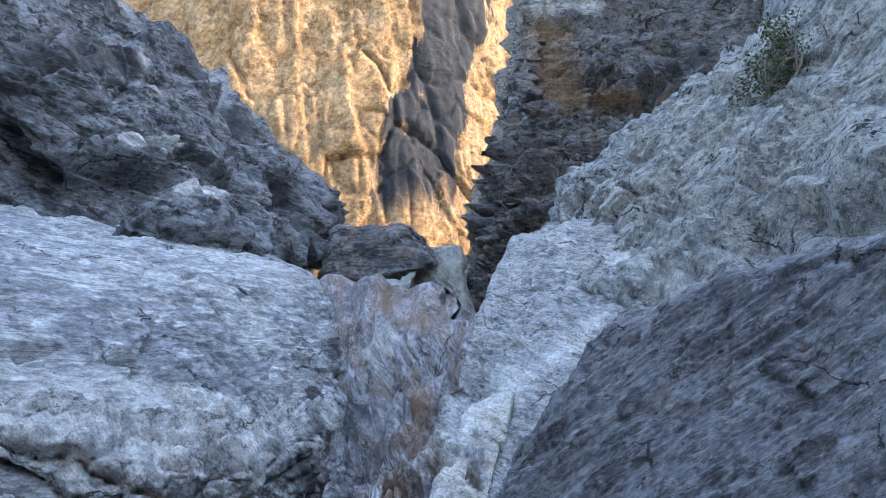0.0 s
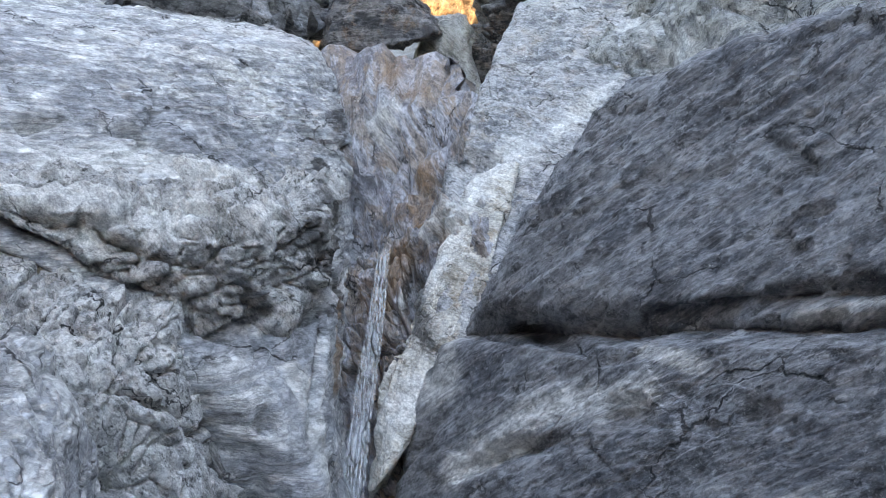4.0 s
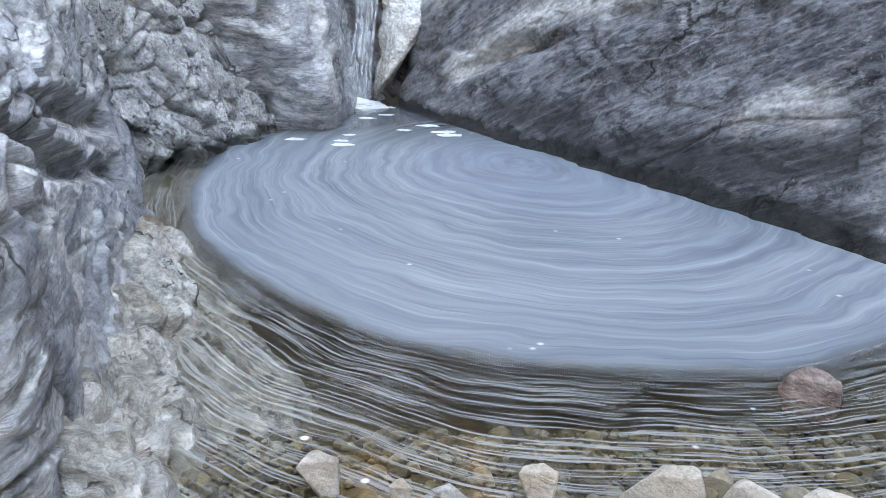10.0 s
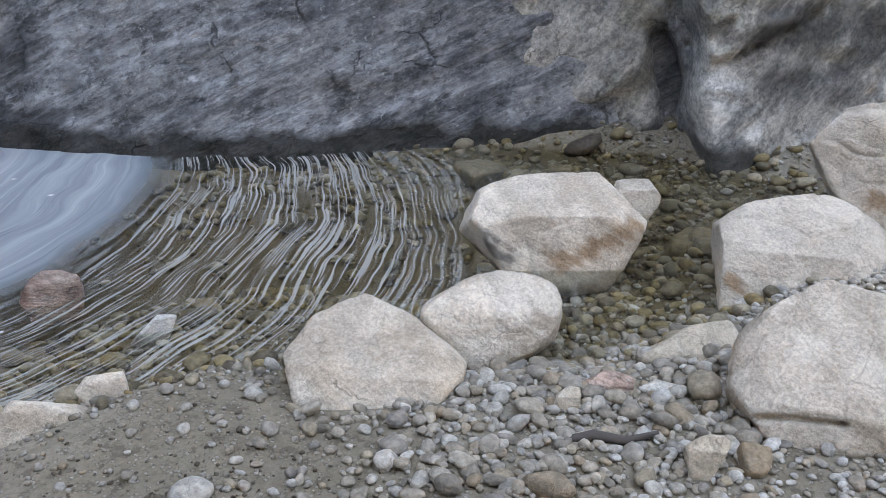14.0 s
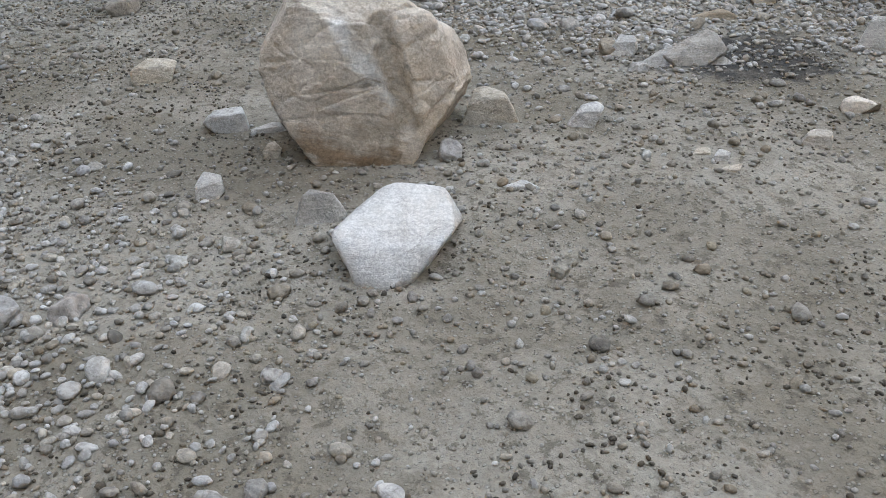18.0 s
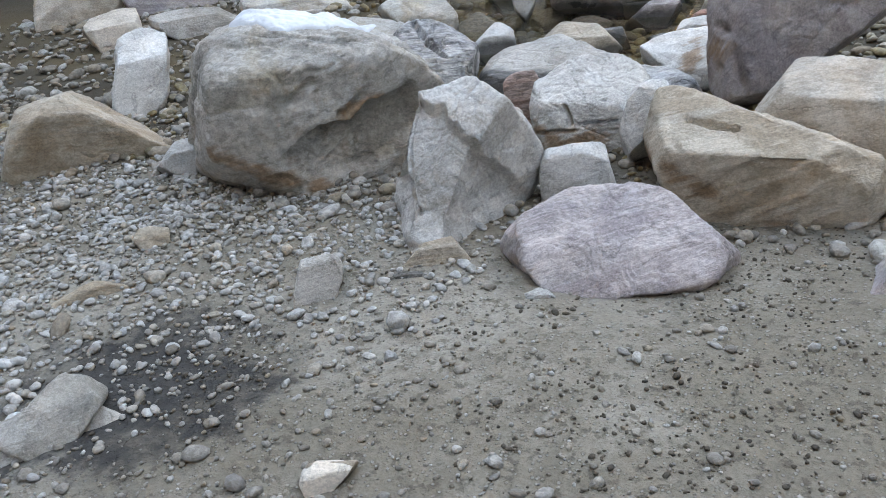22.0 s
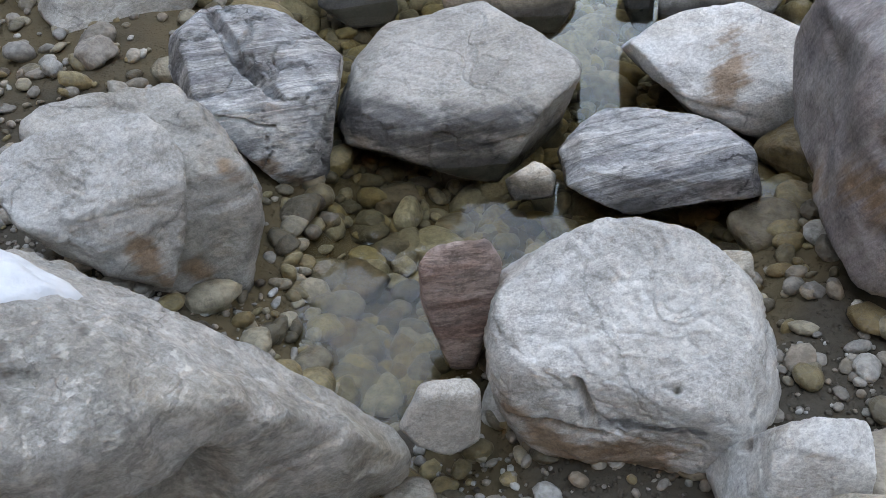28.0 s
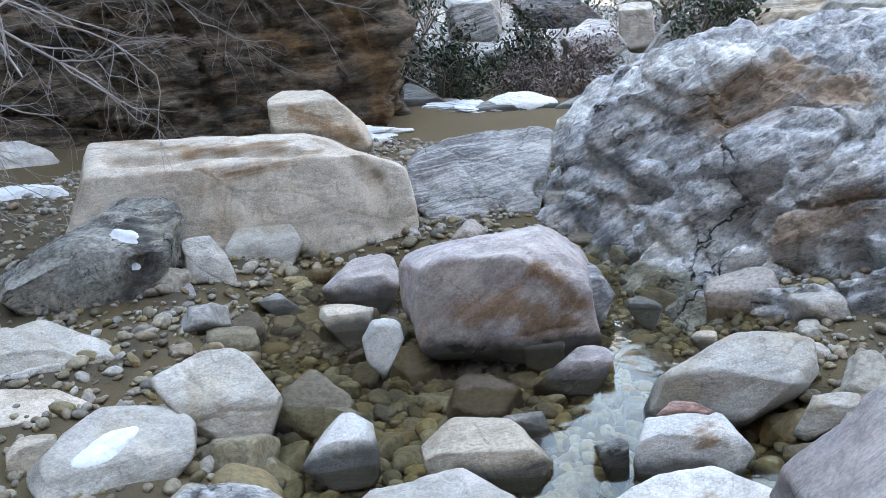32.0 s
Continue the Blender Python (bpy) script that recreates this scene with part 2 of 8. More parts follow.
M_SPECK = rock_mat("lichen_spotted_limestone", (0.58, 0.55, 0.505), (0.47, 0.435, 0.385), (0.65, 0.63, 0.595), (10, 15, 0), 6.0, 0.25, (0.40, 0.31, 0.19), 0.55, 60, 0.9, 0.22, 0.1, 0.8, 0.22, crease=0.38, fleck=0.08, aniso=1.3, contrast=0.13, wet_z=-0.165, crack_size=0.45)
M_PALE = rock_mat("pale_limestone", (0.70, 0.685, 0.655), (0.57, 0.545, 0.505), (0.74, 0.73, 0.71), (15, 25, 0), 9.0, 0.18, (0.50, 0.40, 0.29), 0.3, 130, 0.1, 0.22, 0.05, 0.8, 0.22, crease=0.10, fleck=0.08, aniso=1.3, contrast=0.13, wet_z=-0.165, crack_size=0.45)
M_PURPLE = rock_mat("purplish_banded_limestone", (0.55, 0.49, 0.475), (0.42, 0.36, 0.36), (0.64, 0.60, 0.58), (62, 10, 30), 8.0, 0.35, (0.29, 0.28, 0.34), 0.5, 120, 0.1, 0.22, 0.1, 0.8, 0.22, crease=0.12, fleck=0.10, aniso=1.4, contrast=0.13, wet_z=-0.165, crack_size=0.45)
M_TAN = rock_mat("tan_limestone", (0.61, 0.53, 0.43), (0.48, 0.385, 0.285), (0.65, 0.60, 0.53), (30, 8, 20), 7.0, 0.35, (0.38, 0.235, 0.12), 0.4, 110, 0.1, 0.22, 0.05, 0.8, 0.22, crease=0.14, fleck=0.08, aniso=1.4, contrast=0.13, wet_z=-0.165, crack_size=0.45)
M_STRIPE = rock_mat("striped_marble", (0.58, 0.58, 0.58), (0.27, 0.265, 0.275), (0.68, 0.67, 0.65), (50, 20, 10), 13.0, 0.8, (0.32, 0.26, 0.20), 0.2, 90, 0.2, 0.5, 0.15, 0.8, 0.6, crease=0.35, fleck=0.2, aniso=2.5, contrast=0.25, wet_z=-0.165, crack_size=0.45)
M_RED = rock_mat("reddish_breccia", (0.44, 0.30, 0.25), (0.28, 0.15, 0.12), (0.55, 0.45, 0.40), (10, 10, 0), 3.0, 0.5, (0.55, 0.48, 0.42), 0.5, 60, 0.3, 0.3, 0.6, 0.85, 0.5)
M_DARKB = rock_mat("dark_grey_boulder", (0.40, 0.39, 0.365), (0.17, 0.17, 0.16), (0.50, 0.49, 0.45), (60, 20, 30), 5.0, 0.5, (0.24, 0.18, 0.12), 0.4, 70, 0.3, 0.9, 0.3, 0.85, 0.9, crease=0.6, fleck=0.25, aniso=2.0, wet_z=-0.165, crack_size=0.45)
M_CLIFFB = rock_mat("brown_cliff", (0.17, 0.135, 0.105), (0.07, 0.06, 0.053), (0.24, 0.18, 0.13), (6, 4, 0), 4.0, 0.6, (0.36, 0.20, 0.10), 0.35, 20, 0.3, 0.9, 0.25, 0.9, 1.0)
M_ORANGE = rock_mat("orange_sandstone", (0.42, 0.245, 0.115), (0.30, 0.165, 0.075), (0.50, 0.33, 0.19), (82, 14, 0), 0.7, 0.6, (0.40, 0.25, 0.15), 0.35, 5, 0.0, 0.7, 0.0, 0.9, 1.0, streak=(4.4, 2.4, -1.0))

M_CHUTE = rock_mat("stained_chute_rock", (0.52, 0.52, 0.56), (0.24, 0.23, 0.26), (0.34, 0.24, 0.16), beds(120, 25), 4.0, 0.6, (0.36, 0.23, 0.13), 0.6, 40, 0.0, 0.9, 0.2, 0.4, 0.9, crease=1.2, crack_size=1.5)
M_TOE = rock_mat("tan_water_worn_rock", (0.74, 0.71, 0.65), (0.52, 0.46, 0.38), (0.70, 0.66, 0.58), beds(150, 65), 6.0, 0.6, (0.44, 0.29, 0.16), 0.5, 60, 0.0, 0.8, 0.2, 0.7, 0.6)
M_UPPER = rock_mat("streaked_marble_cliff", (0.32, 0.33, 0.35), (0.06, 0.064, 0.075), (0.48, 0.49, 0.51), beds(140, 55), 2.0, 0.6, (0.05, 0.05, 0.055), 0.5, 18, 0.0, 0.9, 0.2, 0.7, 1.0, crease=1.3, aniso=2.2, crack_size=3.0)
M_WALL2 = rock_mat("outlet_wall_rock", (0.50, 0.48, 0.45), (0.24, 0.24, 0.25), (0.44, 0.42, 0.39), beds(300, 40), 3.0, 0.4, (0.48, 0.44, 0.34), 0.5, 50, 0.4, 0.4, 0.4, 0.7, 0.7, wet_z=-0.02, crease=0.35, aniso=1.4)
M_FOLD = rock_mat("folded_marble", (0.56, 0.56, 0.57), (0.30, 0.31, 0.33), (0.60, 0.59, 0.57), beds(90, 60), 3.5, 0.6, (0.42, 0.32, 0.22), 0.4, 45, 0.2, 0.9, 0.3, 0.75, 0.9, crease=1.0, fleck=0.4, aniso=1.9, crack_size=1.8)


def plain(name, c, rough=0.8, **more):
    k = Nodes(name)
    v, oc, r = k.coords()
    t = k.math("ADD", 0.72, k.math("MULTIPLY", k.noise(v, 30.0, 4), 0.55))
    col = k.mix(1.0, c, k.n("CombineColor", i0=t, i1=t, i2=t), "MULTIPLY")
    b = k.n("Bump", Height=k.noise(v, 60.0, 4), Strength=0.3, Distance=0.01)
    return k.finish(k.n("BsdfPrincipled", **{"Base Color": col, "Roughness": rough, "Normal": b}, **more))


# ---- shape tools ----
def _hash(ix, iy, iz, s):
    h = (ix * 374761393 + iy * 668265263 + iz * 2147483647 + s * 974634777) & 0xFFFFFFFF
    h = ((h ^ (h >> 13)) * 1274126177) & 0xFFFFFFFF
    return ((h ^ (h >> 16)) & 0xFFFF) / 32767.5 - 1.0


def vnoise(p, s=0):
    """Smooth value noise of points (n, 3), about -1 to 1."""
    i = np.floor(p).astype(np.int64)
    f = p - i
    f = f * f * f * (f * (f * 6 - 15) + 10)
    out = 0.0
    for dx in (0, 1):
        wx = f[:, 0] if dx else 1 - f[:, 0]
        for dy in (0, 1):
            wy = f[:, 1] if dy else 1 - f[:, 1]
            for dz in (0, 1):
                wz = f[:, 2] if dz else 1 - f[:, 2]
                out = out + wx * wy * wz * _hash(i[:, 0] + dx, i[:, 1] + dy, i[:, 2] + dz, s)
    return out


def fbm(p, octaves=4, s=0, gain=0.5):
    out, a = 0.0, 1.0
    for o in range(octaves):
        out = out + a * vnoise(p * 2.03 ** o + 11.3 * o, s + o)
        a *= gain
    return out


def cells(p, s=0):
    """Cellular pattern: distance to the nearest and to the second cell, and a number for each cell."""
    i = np.floor(p).astype(np.int64)
    f1, f2, idn = np.full(len(p), 9.0), np.full(len(p), 9.0), np.zeros(len(p))
    for dx in (-1, 0, 1):
        for dy in (-1, 0, 1):
            for dz in (-1, 0, 1):
                jx, jy, jz = i[:, 0] + dx, i[:, 1] + dy, i[:, 2] + dz
                hx = _hash(jx, jy, jz, s)
                q = np.sqrt((jx + 0.5 + 0.42 * hx - p[:, 0]) ** 2 + (jy + 0.5 + 0.42 * _hash(jx, jy, jz, s + 1) - p[:, 1]) ** 2 + (jz + 0.5 + 0.42 * _hash(jx, jy, jz, s + 2) - p[:, 2]) ** 2)
                near = q < f1
                f2 = np.where(near, f1, np.minimum(f2, q))
                idn = np.where(near, hx, idn)
                f1 = np.where(near, q, f1)
    return f1, f2, idn


_ico = {}


def ico(level):
    """Unit directions and triangles of a subdivided icosahedron."""
    if level in _ico:
        return _ico[level]
    if level == 0:
        g = (1 + 5 ** 0.5) / 2
        v = np.array([(-1, g, 0), (1, g, 0), (-1, -g, 0), (1, -g, 0), (0, -1, g), (0, 1, g), (0, -1, -g), (0, 1, -g), (g, 0, -1), (g, 0, 1), (-g, 0, -1), (-g, 0, 1)])
        t = [0, 11, 5, 0, 5, 1, 0, 1, 7, 0, 7, 10, 0, 10, 11, 1, 5, 9, 5, 11, 4, 11, 10, 2, 10, 7, 6, 7, 1, 8]
        t += [3, 9, 4, 3, 4, 2, 3, 2, 6, 3, 6, 8, 3, 8, 9, 4, 9, 5, 2, 4, 11, 6, 2, 10, 8, 6, 7, 9, 8, 1]
        res = v / np.linalg.norm(v[0]), np.array(t).reshape(-1, 3)
    else:
        v, t = ico(level - 1)
        e = np.sort(np.concatenate([t[:, [0, 1]], t[:, [1, 2]], t[:, [2, 0]]]), axis=1)
        key, inv = np.unique(e[:, 0] * 1000003 + e[:, 1], return_inverse=True)
        a, b = key // 1000003, key % 1000003
        m = v[a] + v[b]
        m /= np.linalg.norm(m, axis=1)[:, None]
        k = inv.reshape(3, -1) + len(v)
        res = np.vstack([v, m]), np.vstack([np.stack([t[:, 0], k[0], k[2]], 1), np.stack([t[:, 1], k[1], k[0]], 1), np.stack([t[:, 2], k[2], k[1]], 1), np.stack([k[0], k[1], k[2]], 1)])
    _ico[level] = res
    return res


def mesh_np(name, verts, faces, mat, smooth=True):
    """A mesh from arrays of points and of triangles or quads."""
    me = bpy.data.meshes.new(name)
    n, m = faces.shape
    me.vertices.add(len(verts))
    me.vertices.foreach_set("co", np.asarray(verts, np.float32).ravel())
    me.loops.add(n * m)
    me.loops.foreach_set("vertex_index", faces.astype(np.int32).ravel())
    me.polygons.add(n)
    me.polygons.foreach_set("loop_start", np.arange(0, n * m, m, dtype=np.int32))
    me.polygons.foreach_set("use_smooth", np.full(n, smooth))
    me.update(calc_edges=True)
    me.materials.append(mat)
    return me


def direction(az, el):
    a, e = np.radians(az), np.radians(el)
    return np.stack([np.sin(a) * np.cos(e), np.cos(a) * np.cos(e), np.sin(e)], -1)


def waver(pos, size, seed):
    """A wandering shift of points, about one unit, that makes drawn lines uneven."""
    w = pos / size
    return np.stack([vnoise(w * 2.6 + 5 + k, seed + k) + 0.5 * vnoise(w * 8.0 + 9 + k, seed + 5 + k) for k in range(3)], 1)


def capsule(q, a, b, wide, power=4):
    """How near points lie to the line from a to b: 1 on it, falling to 0 past the half-width."""
    a, b = np.array(a), np.array(b)
    e = b - a
    t = np.clip(((q - a) @ e) / max(e @ e, 1e-9), 0, 1)
    return np.exp(-(np.linalg.norm(q - a - t[:, None] * e, axis=1) / wide) ** power)


def hewn(cuts, level, sharp=30.0, seed=0, rough=0.026, strata=0.0, strata_dir=(0, 0), strata_len=0.25, cracks=0.0, grain=1.0, face=None, pits=0.0, carve=(), chips=0, blocks=0.0, block_len=0.6, block_dir=(0, 90), steps=(), flow=0.0, flow_dir=(0, 90), flow_len=0.4):
    """A rock hewn by planes (azimuth, elevation, distance from its middle), its edges worn, its faces roughened.
    strata: depth of the grooves along beds that lie across strata_dir; face: azimuth and elevation of the side that gets the finer mesh.
    carve: grooves and hollows along a line from one point to another, with their half-width and depth.
    steps: broken scarps: a point on the break, the side that is broken away (azimuth, elevation), the reach and the depth.
    flow: height of the smooth water-worn ribs that run across flow_dir."""
    u, tri = ico(level)
    if face:
        w = u + 0.7 * direction(*face)
        u = w / np.linalg.norm(w, axis=1)[:, None]
    c = np.array(cuts, float)
    nrm, d = direction(c[:, 0], c[:, 1]), np.maximum(c[:, 2], 0.02)
    size = float(np.median(d))
    if chips:
        rng = np.random.default_rng(seed)
        r0 = ((np.maximum(u @ nrm.T, 0) / d) ** 24).sum(1) ** (-1 / 24)
        p0 = (u * r0[:, None])[::7]
        cn = rng.normal(size=(chips, 3)) + (0, 0, 0.25)
        cn /= np.linalg.norm(cn, axis=1)[:, None]
        nrm = np.vstack([nrm, cn])
        d = np.concatenate([d, np.maximum((p0 @ cn.T).max(0) * rng.uniform(0.82, 0.98, chips), 0.02)])
    q = np.maximum(u @ nrm.T, 0) / d
    f = (q ** sharp).sum(1) + (0.45 / d.max()) ** sharp
    r = f ** (-1 / sharp)
    pos = u * r[:, None]
    qn = q / np.maximum(q.max(1), 1e-9)[:, None]
    g = (qn ** (sharp - 1) / d) @ nrm + 1e-6 * u
    g /= np.linalg.norm(g, axis=1)[:, None]
    s = seed * 7.7
    w = pos / size
    low = fbm(w * 1.1 + s, 2, seed)
    h = rough * size * (0.8 * low + 0.40 * grain * fbm(w * 4.1 + s, 4, seed + 5, 0.62))
    # flat scars with sharp rims
    lev = fbm(w * 2.0 + s + 3, 2, seed + 9) * 2.2
    h += rough * size * 0.45 * (np.floor(lev) + smooth(0.0, 0.16, lev - np.floor(lev)))
    beds_ = [(strata, strata_dir, strata_len)] if strata else [(0.45 * rough * size, (seed * 47 % 360, 62 + seed % 23), 0.42 * size)]
    for amount, way, span in beds_:
        sdv = direction(*way)
        side = np.cross(sdv, (0.3, 0.5, 0.8))
        for oct_len, amp, sd in ((span, 1.0, 3), (span / 2.7, 0.5, 13), (span / 6.5, 0.22, 23))[:3 if strata else 1]:
            bed = (pos @ sdv) / oct_len + 0.8 * fbm(pos * 0.22 / oct_len + s, 2, seed + sd)
            i = np.floor(bed)
            fr = bed - i
            run = vnoise(np.stack([i * 1.7, (pos @ side) * 0.22 / oct_len, (pos @ np.cross(sdv, side)) * 0.22 / oct_len], 1) + s, seed + sd + 4)
            step = np.clip(0.55 + 0.9 * run, 0, 1.3)
            h += amount * amp * (step * (fr ** 1.6 * np.clip((1 - fr) / 0.10, 0, 1)) + 0.35 * run - 0.3)
    if flow:
        fd = direction(*flow_dir)
        for span, amp, sd in ((flow_len, 1.0, 0), (flow_len * 0.37, 0.5, 7), (flow_len * 0.13, 0.28, 14)):
            ph = (pos @ fd) / span + 1.1 * fbm(pos * 0.30 / span + s, 2, seed + 41 + sd)
            rib = np.abs(((ph % 1.0) * 2 - 1))
            h += flow * amp * (rib ** 0.6 - 0.6) * (0.5 + 0.6 * vnoise(pos * 0.45 / span + s + 2, seed + 47 + sd))
    if cracks:
        k1 = np.abs(vnoise(w * 1.6 + s + 20 + 0.25 * fbm(w * 3, 2, seed + 31)[:, None], seed + 30))
        k2 = np.abs(vnoise(w * (2.2, 2.2, 1.0) + s + 40, seed + 33))
        h -= cracks * (np.exp(-(k1 / 0.03) ** 2) + 0.6 * np.exp(-(k2 / 0.025) ** 2))
    if blocks:
        bz = direction(*block_dir)
        bx = np.cross(bz, (0.36, 0.80, 0.48))
        bx /= np.linalg.norm(bx)
        by = np.cross(bz, bx)
        fr = np.stack([pos @ bx * 0.6, pos @ by * 0.8, pos @ bz * 1.7], 1) / block_len
        fr = fr + 0.16 * np.stack([fbm(fr * 1.3 + 3, 2, seed + 71), fbm(fr * 1.3 + 8, 2, seed + 73), fbm(fr * 1.3 + 15, 2, seed + 75)], 1)
        f1, f2, idn = cells(fr, seed + 80)
        gap = np.exp(-((f2 - f1) / 0.05) ** 2)
        g1, g2, idm = cells(fr * 2.6 + 4, seed + 90)
        gap2 = np.exp(-((g2 - g1) / 0.06) ** 2)
        h += blocks * (0.55 * idn - 1.1 * gap * (0.5 + 0.5 * vnoise(fr * 0.7, seed + 95)) + 0.22 * idm - 0.32 * gap2)
    if pits:
        p1 = vnoise(pos * (6, 6, 9) + s, seed + 51)
        h -= pits * np.clip(p1 - 0.45, 0, 1) * 2
    if carve:
        wav = waver(pos, size, seed + 61)
        for a, b, wide, deep in carve:
            h -= deep * capsule(pos + 0.45 * wide * wav, a, b, wide)
    for a, way, reach, deep in steps:
        q = pos - np.array(a)
        over = q @ direction(*way) + 0.10 * reach * fbm(pos / reach * 2.5 + s, 3, seed + 101)
        h -= deep * smooth(0.0, 0.05 * reach, over) * smooth(1.0, 0.75, np.linalg.norm(q, axis=1) / reach)
    return pos + g * h[:, None], tri


def part(name, mesh, parent, label="", loc=None):
    ob = new(name, mesh)
    ob.parent = parent
    if loc is not None:
        ob.location = loc
    if label:
        ob["label"] = label
    return ob


def rock(name, at, cuts, mat, label, level=5, category="boulder", group="", kind="", marks=(), **how):
    """One rock as one mesh, its origin at its middle. marks: stains (dark, pale or rust) along a line from one point to
    another, with their half-width; dark ones also paint the shade of crevices, caves and overhangs.
    """
    verts, tri = hewn(cuts, level, **how)
    me = mesh_np(name, verts, tri, mat)
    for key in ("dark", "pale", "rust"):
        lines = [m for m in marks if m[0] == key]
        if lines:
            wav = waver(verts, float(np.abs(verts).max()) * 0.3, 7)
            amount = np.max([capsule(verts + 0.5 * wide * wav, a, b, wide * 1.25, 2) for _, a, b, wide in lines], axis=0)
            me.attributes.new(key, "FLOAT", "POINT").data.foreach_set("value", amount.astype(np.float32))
    ob = new(name, me)
    ob.location = at
    return tagged(ob, label, category, group, kind)


def smooth(a, b, x):
    t = np.clip((x - a) / (b - a), 0, 1)
    return t * t * (3 - 2 * t)


def grow(lo, hi, step, far, rate=1.25):
    """Coordinates that are evenly spaced from lo to hi and spread out to far on both sides."""
    mid = list(np.arange(lo, hi + step / 2, step))
    s, x, up = step, hi, []
    while x < far:
        s *= rate
        x += s
        up.append(x)
    s, x, dn = step, lo, []
    while x > -far:
        s *= rate
        x -= s
        dn.append(x)
    return np.array(dn[::-1] + mid + up)


def poly_dist(x, y, pts):
    """Signed distance to a closed outline, negative inside."""
    d = np.full(x.shape, 1e9)
    inside = np.zeros(x.shape, bool)
    for (ax, ay), (bx, by) in zip(pts, pts[1:] + pts[:1]):
        ex, ey = bx - ax, by - ay
        t = np.clip(((x - ax) * ex + (y - ay) * ey) / (ex * ex + ey * ey), 0, 1)
        d = np.minimum(d, np.hypot(x - ax - t * ex, y - ay - t * ey))
        cr = (ay > y) != (by > y)
        with np.errstate(divide="ignore", invalid="ignore"):
            inside ^= cr & (x < ax + (y - ay) / (by - ay if by != ay else 1e-9) * ex)
    return np.where(inside, -d, d)


# ---- ground: gravel bar, pool basin and creek bed in one sheet ----
POOL_Z, CREEK_Z = -0.09, -0.20
POOL = [(-1.1, 9.6), (-0.5, 9.3), (0.9, 6.5), (2.0, 4.6), (3.0, 3.2), (3.75, 2.0), (3.8, 1.2), (3.6, 0.75), (3.2, 0.95), (2.5, 1.0), (2.0, 1.15), (1.7, 1.5),
        (1.4, 1.95), (0.9, 2.08), (0.55, 2.05), (0.3, 1.85), (-0.1, 2.0), (-0.6, 2.0), (-1.0, 1.8), (-1.6, 2.2), (-2.0, 4.5), (-2.1, 7.0), (-1.7, 8.6)]
CREEK = [(2.5, -4.75), (2.45, -5.1), (2.0, -5.3), (1.75, -5.9), (1.6, -6.8), (1.6, -7.8), (1.9, -9.2), (2.6, -9.6), (3.3, -8.9), (4.1, -8.9), (4.3, -8.0),
         (4.0, -7.0), (3.4, -6.3), (3.05, -5.7), (3.0, -5.1), (2.8, -4.75)]


def ground_height(x, y):
    p = np.stack([x, y, x * 0], -1).reshape(-1, 3)
    near = np.exp(-((x / 30) ** 2 + (y / 30) ** 2))
    bumps = (0.025 * fbm(p * 1.2, 3, 3) + 0.010 * fbm(p * 6, 3, 8)).reshape(x.shape) * near
    dp, dc = poly_dist(x, y, POOL), poly_dist(x, y, CREEK)
    z = 0.02 + bumps
    z = z - 0.10 * smooth(-3.4, -6.5, y) - 1.2 * smooth(-9, -30, y)
    z = z - (0.16 * smooth(0.35, -0.15, dp) + 0.45 * smooth(-0.2, -1.6, dp))
    z = z - 0.26 * smooth(0.35, -0.35, dc)
    return z


